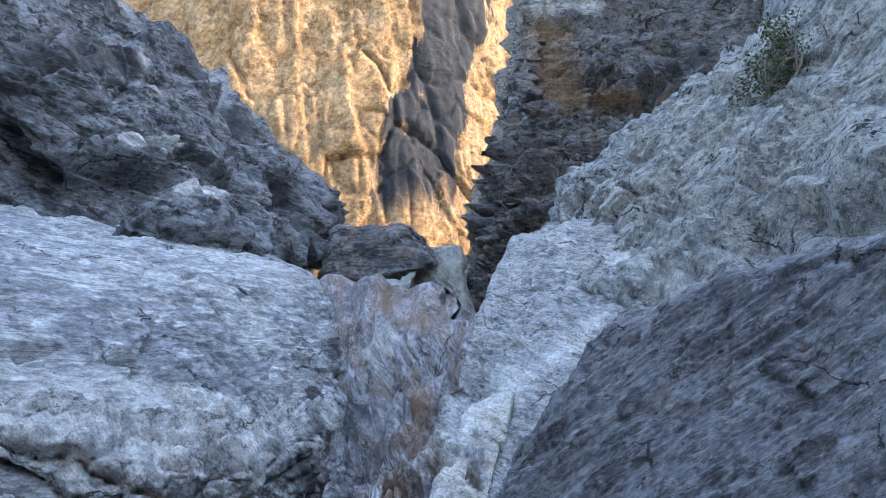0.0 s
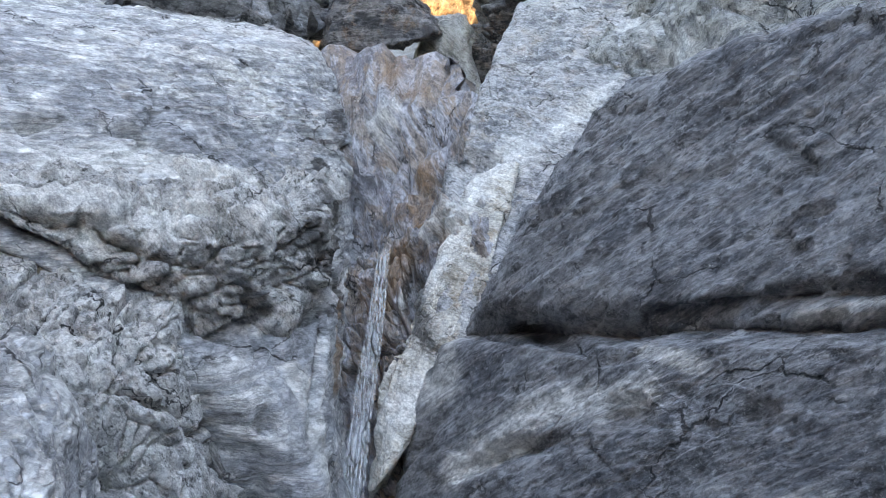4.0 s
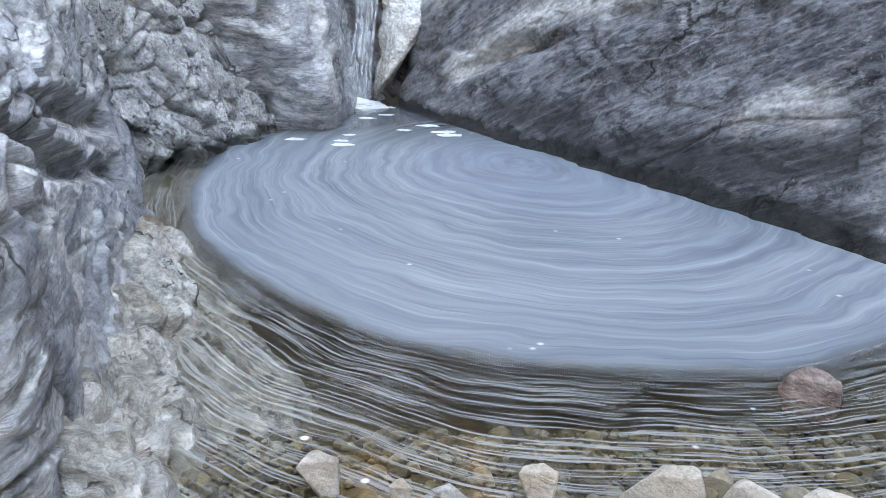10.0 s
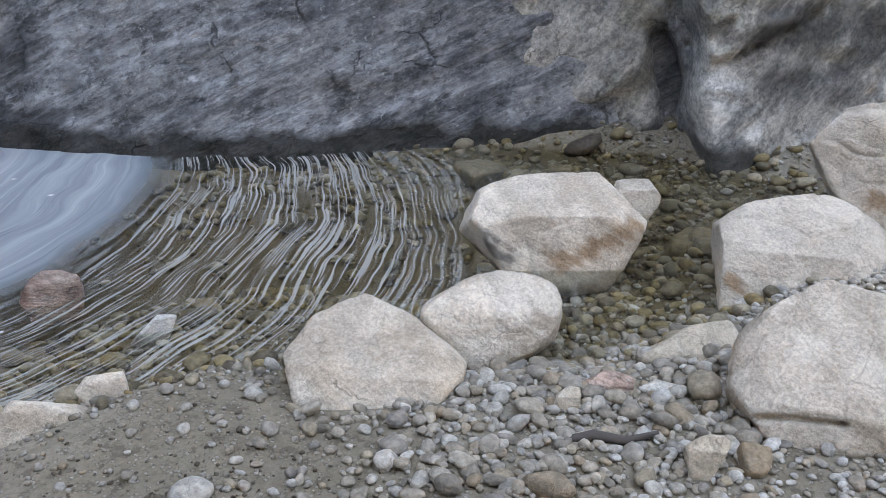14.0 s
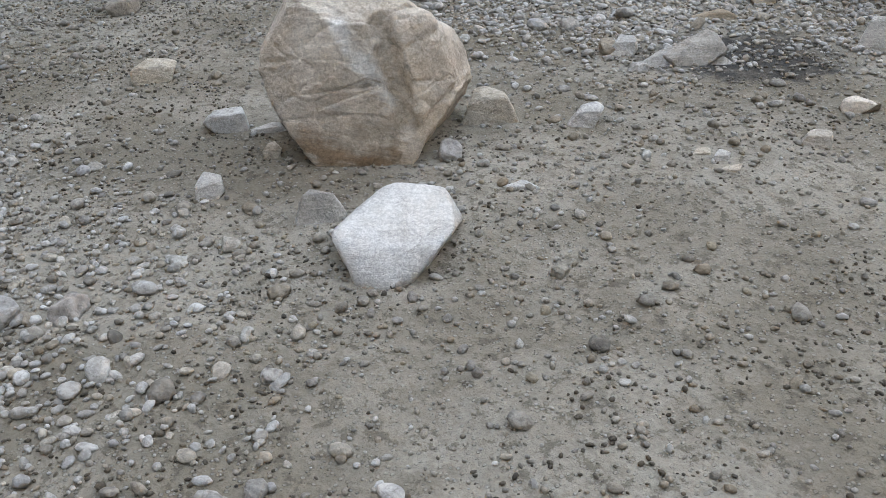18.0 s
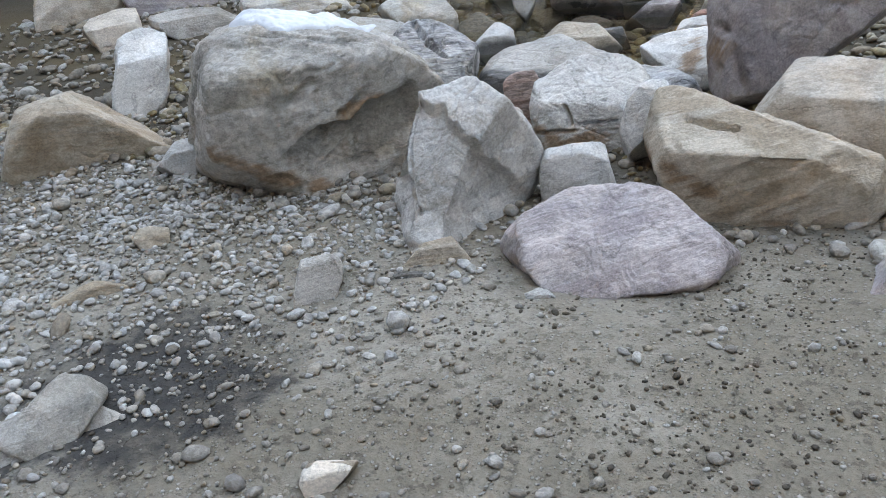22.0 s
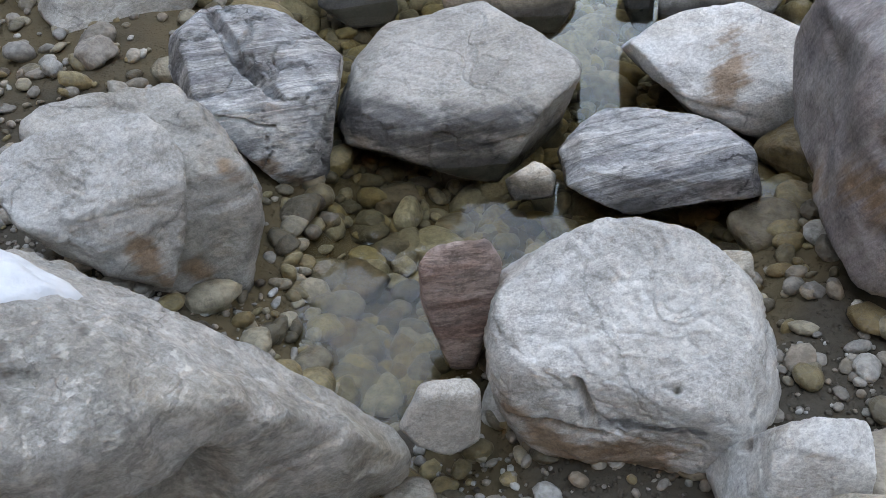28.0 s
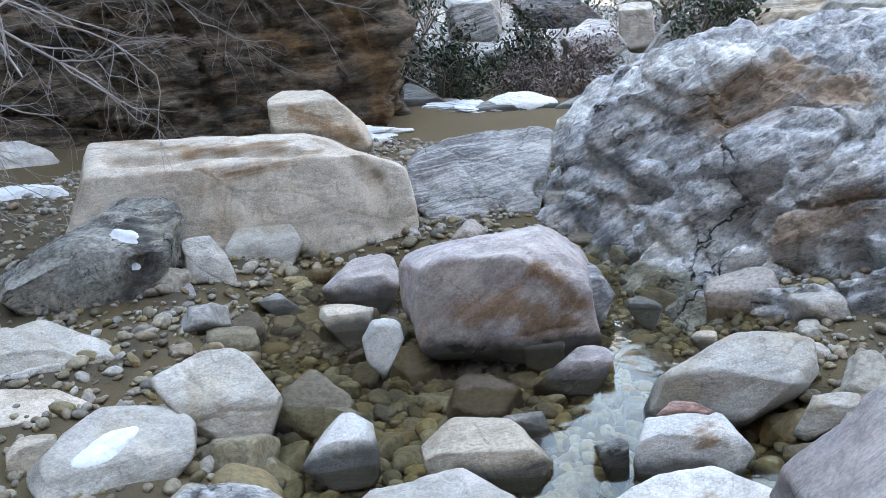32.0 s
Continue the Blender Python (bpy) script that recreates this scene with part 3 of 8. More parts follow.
def ground_mat():
    k = Nodes("gravel_and_sand")
    p = k.n("NewGeometry", 0)
    n1 = k.noise(p, 1.1, 4)
    n2 = k.noise(p, 9.0, 6, 0.7)
    n3 = k.noise(p, 70.0, 5, 0.75)
    col = k.mix(k.ramp(n1, 0.4, 0.62), (0.27, 0.235, 0.185), (0.41, 0.37, 0.31))
    col = k.mix(k.math("MULTIPLY", k.ramp(n2, 0.50, 0.60), 0.45), col, (0.21, 0.18, 0.14))
    clod = k.noise(p, 24.0, 6, 0.7)
    col = k.mix(k.math("MULTIPLY", k.ramp(clod, 0.54, 0.60), 0.60), col, (0.12, 0.10, 0.075))
    vo = k.n("TexVoronoi", Vector=p, Scale=85.0)
    vc = k.n("TexVoronoi", "Color", Vector=p, Scale=85.0)
    grit = k.n("SeparateColor", 0, Color=vc)
    stone = k.math("MULTIPLY", k.math("SUBTRACT", 1.0, k.ramp(vo, 0.25, 0.42)), k.ramp(grit, 0.55, 0.7))
    col = k.mix(k.math("MULTIPLY", stone, 0.7), col, k.mix(grit, (0.30, 0.24, 0.18), (0.48, 0.45, 0.40)))
    t = k.math("ADD", 0.36, k.math("MULTIPLY", n3, 0.78))
    col = k.mix(1.0, col, k.n("CombineColor", i0=t, i1=t, i2=t), "MULTIPLY")
    # damp earth by the creek, darkened further for the shade between boulders
    damp_shade = k.ramp(k.math("ADD", k.n("SeparateXYZ", 1, Vector=p), k.math("MULTIPLY", n2, 0.5)), -3.7, -4.6)
    col = k.mix(k.math("MULTIPLY", damp_shade, 0.9), col, (0.050, 0.041, 0.030))
    # soot of an old camp fire
    px = k.n("SeparateXYZ", 0, Vector=p)
    py = k.n("SeparateXYZ", 1, Vector=p)
    dx = k.math("SUBTRACT", px, 2.85)
    dy = k.math("SUBTRACT", py, -3.05)
    dd = k.math("SQRT", k.math("ADD", k.math("MULTIPLY", dx, dx), k.math("MULTIPLY", dy, dy)))
    soot = k.math("SUBTRACT", 1.0, k.ramp(k.math("ADD", dd, k.math("MULTIPLY", k.math("SUBTRACT", n2, 0.5), 0.9)), 0.18, 0.50))
    col = k.mix(k.math("MULTIPLY", soot, 0.88), col, (0.028, 0.028, 0.03))
    # algae and silt under water
    pz = k.n("SeparateXYZ", 2, Vector=p)
    wet = k.math("SUBTRACT", 1.0, k.ramp(k.math("ADD", pz, k.math("MULTIPLY", n2, 0.04)), -0.09, -0.03))
    col = k.mix(k.math("MULTIPLY", wet, 0.85), col, (0.12, 0.09, 0.05))
    h = k.math("ADD", k.math("MULTIPLY", k.math("ADD", n2, k.math("MULTIPLY", clod, 0.8)), 0.6), k.math("ADD", k.math("MULTIPLY", n3, 0.5), k.math("MULTIPLY", stone, 0.6)))
    b = k.n("Bump", Height=h, Strength=0.8, Distance=0.02)
    return k.finish(k.n("BsdfPrincipled", **{"Base Color": col, "Roughness": 0.95, "Normal": b, "Specular IOR Level": 0.2}))


M_GROUND = ground_mat()
gx, gy = grow(-2.5, 6.5, 0.035, 2500), grow(-10.0, 9.0, 0.035, 2500)
X, Y = np.meshgrid(gx, gy)
Z = ground_height(X, Y)
idx = np.arange(X.size).reshape(X.shape)
quads = np.stack([idx[:-1, :-1], idx[:-1, 1:], idx[1:, 1:], idx[1:, :-1]], -1).reshape(-1, 4)
tagged(new("ground", mesh_np("ground", np.stack([X, Y, Z], -1).reshape(-1, 3), quads, M_GROUND)),
       "grey-brown sand and gravel bar with a sooty patch, sloping under water", "ground", kind="structure")


# ---- water ----
def water_mat(name, tint, foam=False, ripple=0.15, ripple_scale=14.0, ior=1.33):
    k = Nodes(name)
    oc = k.n("TexCoord", 3)
    rip = k.noise(oc, ripple_scale, 3, 0.5, 0.6)
    b = k.n("Bump", Height=rip, Strength=ripple, Distance=0.02)
    fres = k.n("Fresnel", IOR=ior, Normal=b)
    body = k.n("BsdfTransparent", Color=tint)
    gloss = k.n("BsdfGlossy", Color=(1, 1, 1), Roughness=0.03, Normal=b)
    sh = k.n("MixShader", Fac=fres, i1=body, i2=gloss)
    if foam:
        x = k.n("SeparateXYZ", 0, Vector=oc)
        y = k.n("SeparateXYZ", 1, Vector=oc)
        wob = k.noise(oc, 0.7, 3)
        ex, ey = k.math("DIVIDE", x, 3.8), k.math("DIVIDE", y, 2.45)
        r = k.math("SQRT", k.math("ADD", k.math("MULTIPLY", ex, ex), k.math("MULTIPLY", ey, ey)))
        rr = k.math("ADD", r, k.math("MULTIPLY", k.math("SUBTRACT", wob, 0.5), 0.22))
        ca, sa = k.math("DIVIDE", ex, k.math("ADD", r, 0.001)), k.math("DIVIDE", ey, k.math("ADD", r, 0.001))
        def swirl(fr, fa, detail, dist=0.0):
            return k.noise(k.n("CombineXYZ", i0=k.math("MULTIPLY", rr, fr), i1=k.math("MULTIPLY", ca, fa), i2=k.math("MULTIPLY", sa, fa)), 1.0, detail, 0.6, dist)
        lines = swirl(30, 0.9, 9)
        rr = k.math("ADD", r, k.math("MULTIPLY", k.math("SUBTRACT", wob, 0.5), 0.10))
        fine = swirl(340, 6.0, 3)
        threads = swirl(150, 1.6, 5)
        film = k.math("SUBTRACT", 1.0, k.ramp(rr, 0.90, 0.95))
        dens = k.math("ADD", 0.80, k.math("MULTIPLY", k.math("SUBTRACT", lines, 0.5), 0.7))
        far_end = k.math("SUBTRACT", 1.0, k.math("MULTIPLY", k.ramp(x, 0.3, 2.2), 0.6))
        dens = k.math("MULTIPLY", k.math("MULTIPLY", film, far_end), dens)
        outer = k.math("MULTIPLY", k.ramp(fine, 0.49, 0.57), k.math("MULTIPLY", k.ramp(rr, 0.88, 0.96), k.math("SUBTRACT", 0.8, k.ramp(rr, 1.2, 1.6))))
        fl = k.n("TexVoronoi", Vector=oc, Scale=4.5)
        flakes = k.math("MULTIPLY", k.math("SUBTRACT", 1.0, k.ramp(fl, 0.03, 0.09)), k.ramp(k.noise(oc, 1.3, 2), 0.5, 0.56))
        cover = k.math("MAXIMUM", k.math("MAXIMUM", dens, k.math("MULTIPLY", outer, 0.40)), flakes)
        cover = k.math("MINIMUM", cover, 0.95)
        # foam film painted blue-grey, partly for the sky mirrored in the pool
        shade = k.mix(k.ramp(lines, 0.36, 0.62), (0.22, 0.265, 0.315), (0.30, 0.335, 0.37))
        shade = k.mix(k.math("MULTIPLY", k.ramp(threads, 0.56, 0.64), 0.5), shade, (0.46, 0.49, 0.52))
        shade = k.mix(k.math("MULTIPLY", k.math("SUBTRACT", 1.0, k.ramp(threads, 0.34, 0.40)), 0.6), shade, (0.12, 0.15, 0.19))
        shade = k.mix(k.math("MULTIPLY", k.ramp(lines, 0.60, 0.70), 0.35), shade, (0.48, 0.51, 0.54))
        calm = k.math("SUBTRACT", 1.0, k.ramp(rr, 0.18, 0.52))
        shade = k.mix(calm, shade, (0.27, 0.32, 0.375))
        shade = k.mix(k.math("MAXIMUM", flakes, k.ramp(rr, 0.9, 1.0)), shade, (0.70, 0.70, 0.68))
        fo = k.n("BsdfPrincipled", **{"Base Color": shade, "Roughness": 0.35, "Normal": b})
        sh = k.n("MixShader", Fac=cover, i1=sh, i2=fo)
    return k.finish(sh)


def water(name, outline, z, mat, label, centre=None, turn=0.0):
    """A flat sheet of water over the outline, its origin at centre."""
    cx, cy = centre or outline[0]
    bm = bmesh.new()
    c, s = math.cos(-turn), math.sin(-turn)
    vs = [bm.verts.new(((x - cx) * c - (y - cy) * s, (x - cx) * s + (y - cy) * c, 0)) for x, y in outline]
    f = bm.faces.new(vs)
    if f.normal.z < 0:
        f.normal_flip()
    f.normal_update()
    if f.normal.z < 0:
        f.normal_flip()
    me = bpy.data.meshes.new(name)
    bm.to_mesh(me)
    bm.free()
    me.materials.append(mat)
    ob = new(name, me)
    ob.location, ob.rotation_euler = (cx, cy, z), (0, 0, turn)
    ob.visible_shadow = False
    return tagged(ob, label, "water", kind="structure")


M_POOLW = water_mat("foamy_pool_water", (0.93, 0.91, 0.84), True, 0.06, 5.0)
M_CREEKW = water_mat("clear_creek_water", (0.84, 0.81, 0.70), False, 0.15, 9.0, 1.33)
water("water_pool", [(-2.3, 10.2), (-2.6, 1.2), (4.5, 0.3), (4.5, 3.0), (0.5, 10.2)], POOL_Z, M_POOLW, "milky blue pool with swirling foam streaks", (0.54, 6.35), radians(97))
water("water_creek", [(1.0, -4.5), (3.3, -4.5), (5.0, -7.0), (5.0, -9.7), (0.9, -9.7)], CREEK_Z, M_CREEKW, "clear shallow creek water between boulders")


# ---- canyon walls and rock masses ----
# Dark marks laid along carved cracks, caves and ledges paint in their shade.
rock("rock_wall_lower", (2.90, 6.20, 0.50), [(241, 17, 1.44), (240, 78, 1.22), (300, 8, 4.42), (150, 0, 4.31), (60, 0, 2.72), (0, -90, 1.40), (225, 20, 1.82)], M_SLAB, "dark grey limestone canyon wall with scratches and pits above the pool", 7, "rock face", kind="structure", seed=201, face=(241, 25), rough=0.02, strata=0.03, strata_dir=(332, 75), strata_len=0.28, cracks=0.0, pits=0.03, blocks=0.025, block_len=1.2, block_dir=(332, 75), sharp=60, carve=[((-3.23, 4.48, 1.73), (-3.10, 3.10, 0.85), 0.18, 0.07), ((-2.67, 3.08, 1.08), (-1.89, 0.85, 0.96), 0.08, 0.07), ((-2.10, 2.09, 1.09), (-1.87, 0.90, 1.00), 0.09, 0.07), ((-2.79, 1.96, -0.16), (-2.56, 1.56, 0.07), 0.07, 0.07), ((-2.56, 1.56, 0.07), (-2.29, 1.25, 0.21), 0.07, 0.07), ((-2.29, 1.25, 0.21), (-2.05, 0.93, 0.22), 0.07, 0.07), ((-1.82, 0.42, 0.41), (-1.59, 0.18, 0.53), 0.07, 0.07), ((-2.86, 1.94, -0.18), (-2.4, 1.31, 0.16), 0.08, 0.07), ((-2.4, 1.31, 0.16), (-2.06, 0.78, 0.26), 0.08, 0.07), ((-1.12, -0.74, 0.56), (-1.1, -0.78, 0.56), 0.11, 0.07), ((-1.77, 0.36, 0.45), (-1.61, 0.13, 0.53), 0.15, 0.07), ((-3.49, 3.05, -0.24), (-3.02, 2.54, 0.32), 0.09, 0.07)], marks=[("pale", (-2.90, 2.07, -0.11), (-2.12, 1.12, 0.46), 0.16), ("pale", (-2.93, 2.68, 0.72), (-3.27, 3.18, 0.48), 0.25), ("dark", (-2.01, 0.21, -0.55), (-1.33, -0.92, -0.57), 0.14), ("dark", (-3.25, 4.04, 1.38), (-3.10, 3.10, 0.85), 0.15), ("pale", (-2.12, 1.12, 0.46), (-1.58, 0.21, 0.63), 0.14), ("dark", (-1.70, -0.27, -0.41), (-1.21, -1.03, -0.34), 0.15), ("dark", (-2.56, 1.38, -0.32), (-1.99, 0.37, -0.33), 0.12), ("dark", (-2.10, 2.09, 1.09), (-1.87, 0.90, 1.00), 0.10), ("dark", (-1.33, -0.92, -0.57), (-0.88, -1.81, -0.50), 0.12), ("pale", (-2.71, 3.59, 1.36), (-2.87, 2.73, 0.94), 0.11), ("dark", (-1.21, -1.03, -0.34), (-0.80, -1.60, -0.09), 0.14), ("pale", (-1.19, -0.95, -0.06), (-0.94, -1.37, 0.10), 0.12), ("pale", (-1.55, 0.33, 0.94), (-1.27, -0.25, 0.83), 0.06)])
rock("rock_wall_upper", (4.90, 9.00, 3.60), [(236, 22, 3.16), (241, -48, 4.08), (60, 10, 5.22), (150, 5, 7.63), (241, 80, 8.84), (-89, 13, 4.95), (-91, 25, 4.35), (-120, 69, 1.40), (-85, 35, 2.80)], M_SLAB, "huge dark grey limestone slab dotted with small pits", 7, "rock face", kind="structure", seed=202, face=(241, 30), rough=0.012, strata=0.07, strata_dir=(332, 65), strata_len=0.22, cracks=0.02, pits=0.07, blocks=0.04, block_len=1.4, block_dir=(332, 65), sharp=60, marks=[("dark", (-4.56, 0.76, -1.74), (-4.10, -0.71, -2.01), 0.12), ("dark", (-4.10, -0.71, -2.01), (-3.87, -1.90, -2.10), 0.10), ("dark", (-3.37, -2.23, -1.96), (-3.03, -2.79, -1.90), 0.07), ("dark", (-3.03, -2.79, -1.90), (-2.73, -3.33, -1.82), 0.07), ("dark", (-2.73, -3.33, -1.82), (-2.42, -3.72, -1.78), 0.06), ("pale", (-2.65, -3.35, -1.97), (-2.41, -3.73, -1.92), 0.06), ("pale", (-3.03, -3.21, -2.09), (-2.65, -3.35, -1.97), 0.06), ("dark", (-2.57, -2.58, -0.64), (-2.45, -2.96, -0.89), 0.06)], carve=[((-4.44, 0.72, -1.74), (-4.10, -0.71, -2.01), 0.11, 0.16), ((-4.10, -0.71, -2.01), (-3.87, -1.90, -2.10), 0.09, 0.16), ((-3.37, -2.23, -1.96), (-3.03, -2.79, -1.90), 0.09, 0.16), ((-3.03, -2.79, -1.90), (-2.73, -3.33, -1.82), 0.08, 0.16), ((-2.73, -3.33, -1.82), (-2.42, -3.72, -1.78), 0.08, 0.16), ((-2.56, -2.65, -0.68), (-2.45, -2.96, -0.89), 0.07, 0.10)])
rock("rock_slope", (3.20, 15.50, 7.00), [(238, 34, 1.21), (60, 0, 6.77), (0, 20, 7.65), (180, -30, 7.63), (-90, 19, 1.32), (-112, 48, 1.76), (-112, 48, 1.75), (-84, 0, 1.47)], M_SCREE, "light lichened limestone slope beside the dark slab", 6, "rock face", kind="structure", seed=203, face=(225, 30), rough=0.05, strata=0.2, strata_dir=(230, 40), strata_len=0.7, cracks=0.1, blocks=0.4, block_len=1, block_dir=(230, 40), sharp=60, marks=[("pale", (-0.44, -2.65, -0.80), (-0.23, -4.34, -1.74), 0.21), ("pale", (-0.49, -4.44, -2.22), (-0.02, -5.50, -2.21), 0.29)])
rock("rock_apron", (0.80, 13.30, 5.20), [(205, 40, 0.43), (0, 10, 4.42), (90, 0, 3.20), (180, -20, 4.84), (-91, 5, 0.74), (-134, 62, 1.31), (-151, 66, 1.39), (-95, 22, 0.35)], M_FOLD, "smooth blue-grey apron of rock beside the chute", 6, "rock face", kind="structure", seed=204, face=(200, 40), rough=0.03, flow=0.07, flow_dir=(240, 50), flow_len=0.5, strata=0.05, strata_dir=(230, 40), strata_len=0.4, cracks=0.05, blocks=0.08, block_len=0.9, block_dir=(230, 40), sharp=60, marks=[("pale", (1.96, -0.45, 1.00), (2.17, -2.14, 0.06), 0.21), ("pale", (0.23, -1.54, -0.95), (-0.32, -1.89, -1.45), 0.30), ("dark", (-0.46, -3.54, -3.34), (-0.00, -5.01, -3.61), 0.12), ("pale", (0.67, -1.67, -0.87), (1.35, -1.36, -0.15), 0.16), ("pale", (-0.61, -3.51, -3.34), (-0.77, -4.37, -3.76), 0.11), ("dark", (-0.71, -1.32, -1.18), (-0.38, -1.56, -1.27), 0.10)], carve=[((-0.83, -0.85, -0.99), (-0.31, -1.66, -1.21), 0.17, 0.26), ((-0.34, -3.58, -3.34), (-0.00, -5.01, -3.61), 0.11, 0.29), ((-0.37, -2.98, -2.60), (-0.55, -3.48, -3.28), 0.07, 0.10)])
rock("rock_tongue", (0.10, 10.40, 1.60), [(205, 38, 0.53), (60, 0, 1.25), (20, 20, 1.96), (-94, 5, 0.84), (-93, 22, 0.60), (-110, 59, 1.63), (91, -16, 0.14), (91, -32, 0.12)], M_TOE, "white water-polished tongue of rock in the chute", 6, "rock face", kind="structure", seed=205, face=(200, 35), rough=0.05, strata=0.06, strata_dir=(150, 20), strata_len=0.3, cracks=0.03, sharp=14, marks=[("pale", (0.38, 1.01, 2.15), (-0.06, 0.51, 1.55), 0.29), ("pale", (0.93, 1.36, 2.65), (0.38, 1.01, 2.15), 0.30), ("pale", (-0.13, -1.52, -0.38), (-0.47, -1.02, -0.62), 0.25), ("dark", (-0.45, -0.16, 0.28), (-0.30, -1.10, -0.25), 0.15), ("pale", (0.08, 0.74, 1.66), (-0.26, 0.14, 0.82), 0.15), ("pale", (-0.47, -1.02, -0.62), (-0.75, -1.12, -0.89), 0.27), ("pale", (-0.26, 0.14, 0.82), (-0.63, -0.40, 0.27), 0.14), ("dark", (-0.43, 0.33, 0.70), (-0.45, -0.16, 0.28), 0.16)])
rock("rock_chute", (-1.00, 11.20, 2.00), [(188, 22, 0.83), (190, 45, 0.59), (0, 10, 5.39), (90, 10, 1.99), (270, 5, 2.49), (0, -90, 2.90), (180, 85, 4.30)], M_CHUTE, "brown-stained steep rock of the waterfall chute", 6, "rock face", kind="structure", seed=206, face=(188, 30), rough=0.05, strata=0.1, strata_dir=(120, 25), strata_len=0.5, cracks=0.09, blocks=0.28, block_len=0.8, block_dir=(120, 25), sharp=60, carve=[((0.67, -0.52, 0.23), (0.80, -1.90, -0.65), 0.18, 0.33), ((0.19, -0.01, 0.84), (0.50, 1.08, 1.69), 0.15, 0.26), ((-0.16, 1.40, 1.66), (0.10, 2.13, 2.76), 0.15, 0.20), ((-0.96, 0.27, 2.29), (-0.21, 1.89, 2.31), 0.10, 0.16), ((0.97, 1.25, 2.21), (1.49, 0.44, 1.99), 0.17, 0.26), ((-0.28, 0.44, 0.89), (-0.16, 1.40, 1.66), 0.13, 0.20), ((0.50, 1.08, 1.69), (0.89, 1.35, 2.23), 0.17, 0.26), ((1.43, -0.88, 0.60), (1.25, -1.38, -0.08), 0.07, 0.10), ((0.26, 1.82, 2.67), (-0.06, 0.31, 1.13), 0.30, 0.45), ((0.85, 1.91, 2.86), (0.52, 0.19, 1.11), 0.30, 0.39), ((-0.07, 1.88, 2.67), (-0.28, 0.08, 0.86), 0.30, 0.39), ((-0.13, -0.73, 0.09), (-0.05, -1.63, -1.77), 0.22, 0.13)], marks=[("dark", (-0.26, 0.82, 1.33), (-0.20, -1.90, 0.30), 0.18), ("rust", (0.72, 1.49, 2.09), (0.46, 0.33, 1.03), 0.24), ("rust", (0.46, 0.33, 1.03), (0.26, -0.83, 0.08), 0.22), ("pale", (1.48, 0.21, 1.75), (1.04, -0.29, 1.15), 0.29), ("dark", (-0.20, 1.78, 2.16), (-0.26, 0.82, 1.33), 0.20), ("dark", (-0.37, 2.46, 3.30), (-0.66, 1.35, 2.56), 0.19), ("rust", (-0.09, 3.34, 4.34), (0.23, 2.81, 3.68), 0.26), ("dark", (-0.81, 0.27, 2.18), (-0.21, 1.89, 2.31), 0.09), ("dark", (0.37, 0.60, 1.52), (0.89, 1.27, 2.05), 0.14), ("pale", (0.84, -0.66, 0.42), (0.47, -1.20, -0.13), 0.14), ("dark", (0.19, -0.01, 0.84), (0.37, 0.60, 1.52), 0.13), ("dark", (0.67, -0.47, 0.30), (0.65, -0.96, -0.12), 0.16), ("pale", (0.08, 2.37, 3.36), (-0.08, 2.24, 2.96), 0.19)])
rock("rock_left_dome", (-2.60, 3.40, 0.35), [(75, 12, 1.21), (78, 8, 1.34), (110, 10, 2.09), (50, 20, 1.49), (85, 50, 1.24), (80, 80, 1.32), (180, 10, 1.91), (270, 0, 2.40), (20, 15, 2.15), (0, -90, 1.25), (68, 64, 1.41), (67, 32, 1.43), (67, 26, 1.41), (70, 5, 1.38)], M_MARBLE, "pale folded marble dome at the pool's edge", 7, "rock face", kind="structure", seed=207, face=(120, 20), rough=0.02, flow=0.05, flow_dir=(140, 60), flow_len=0.4, strata=0.03, strata_dir=(150, 65), strata_len=0.3, cracks=0.06, blocks=0.04, block_len=0.7, block_dir=(150, 65), sharp=60, marks=[("dark", (0.88, 1.11, 0.29), (0.31, 3.11, -0.35), 0.06)], carve=[((0.63, 2.75, -0.48), (1.00, 1.28, -0.40), 0.11, 0.29), ((0.38, 0.84, 1.22), (-0.38, 3.07, 1.22), 0.07, 0.16), ((1.28, -0.32, 0.43), (0.97, 0.87, 0.19), 0.07, 0.10), ((1.50, -1.08, 0.49), (1.19, 0.09, 0.09), 0.07, 0.13), ((1.19, 0.09, 0.09), (1.03, 0.83, -0.02), 0.07, 0.13), ((0.84, 0.08, 0.85), (1.22, -0.72, 0.64), 0.07, 0.10)])
rock("rock_left_toe", (-1.35, 3.20, -0.35), [(72, 42, 0.47), (74, 44, 0.46), (66, 45, 0.54), (80, 80, 0.47), (180, 20, 1.31), (270, 0, 0.85), (0, 30, 1.16), (0, -90, 0.55)], M_TOE, "tan water-worn toe of rock at the pool's edge", 6, "rock face", kind="structure", seed=208, rough=0.04, strata=0.03, strata_dir=(150, 65), strata_len=0.2, cracks=0.02, blocks=0.06, block_len=0.25, block_dir=(150, 65), sharp=60, marks=[("rust", (-0.69, 2.68, 0.25), (-0.08, 1.00, 0.38), 0.06)])
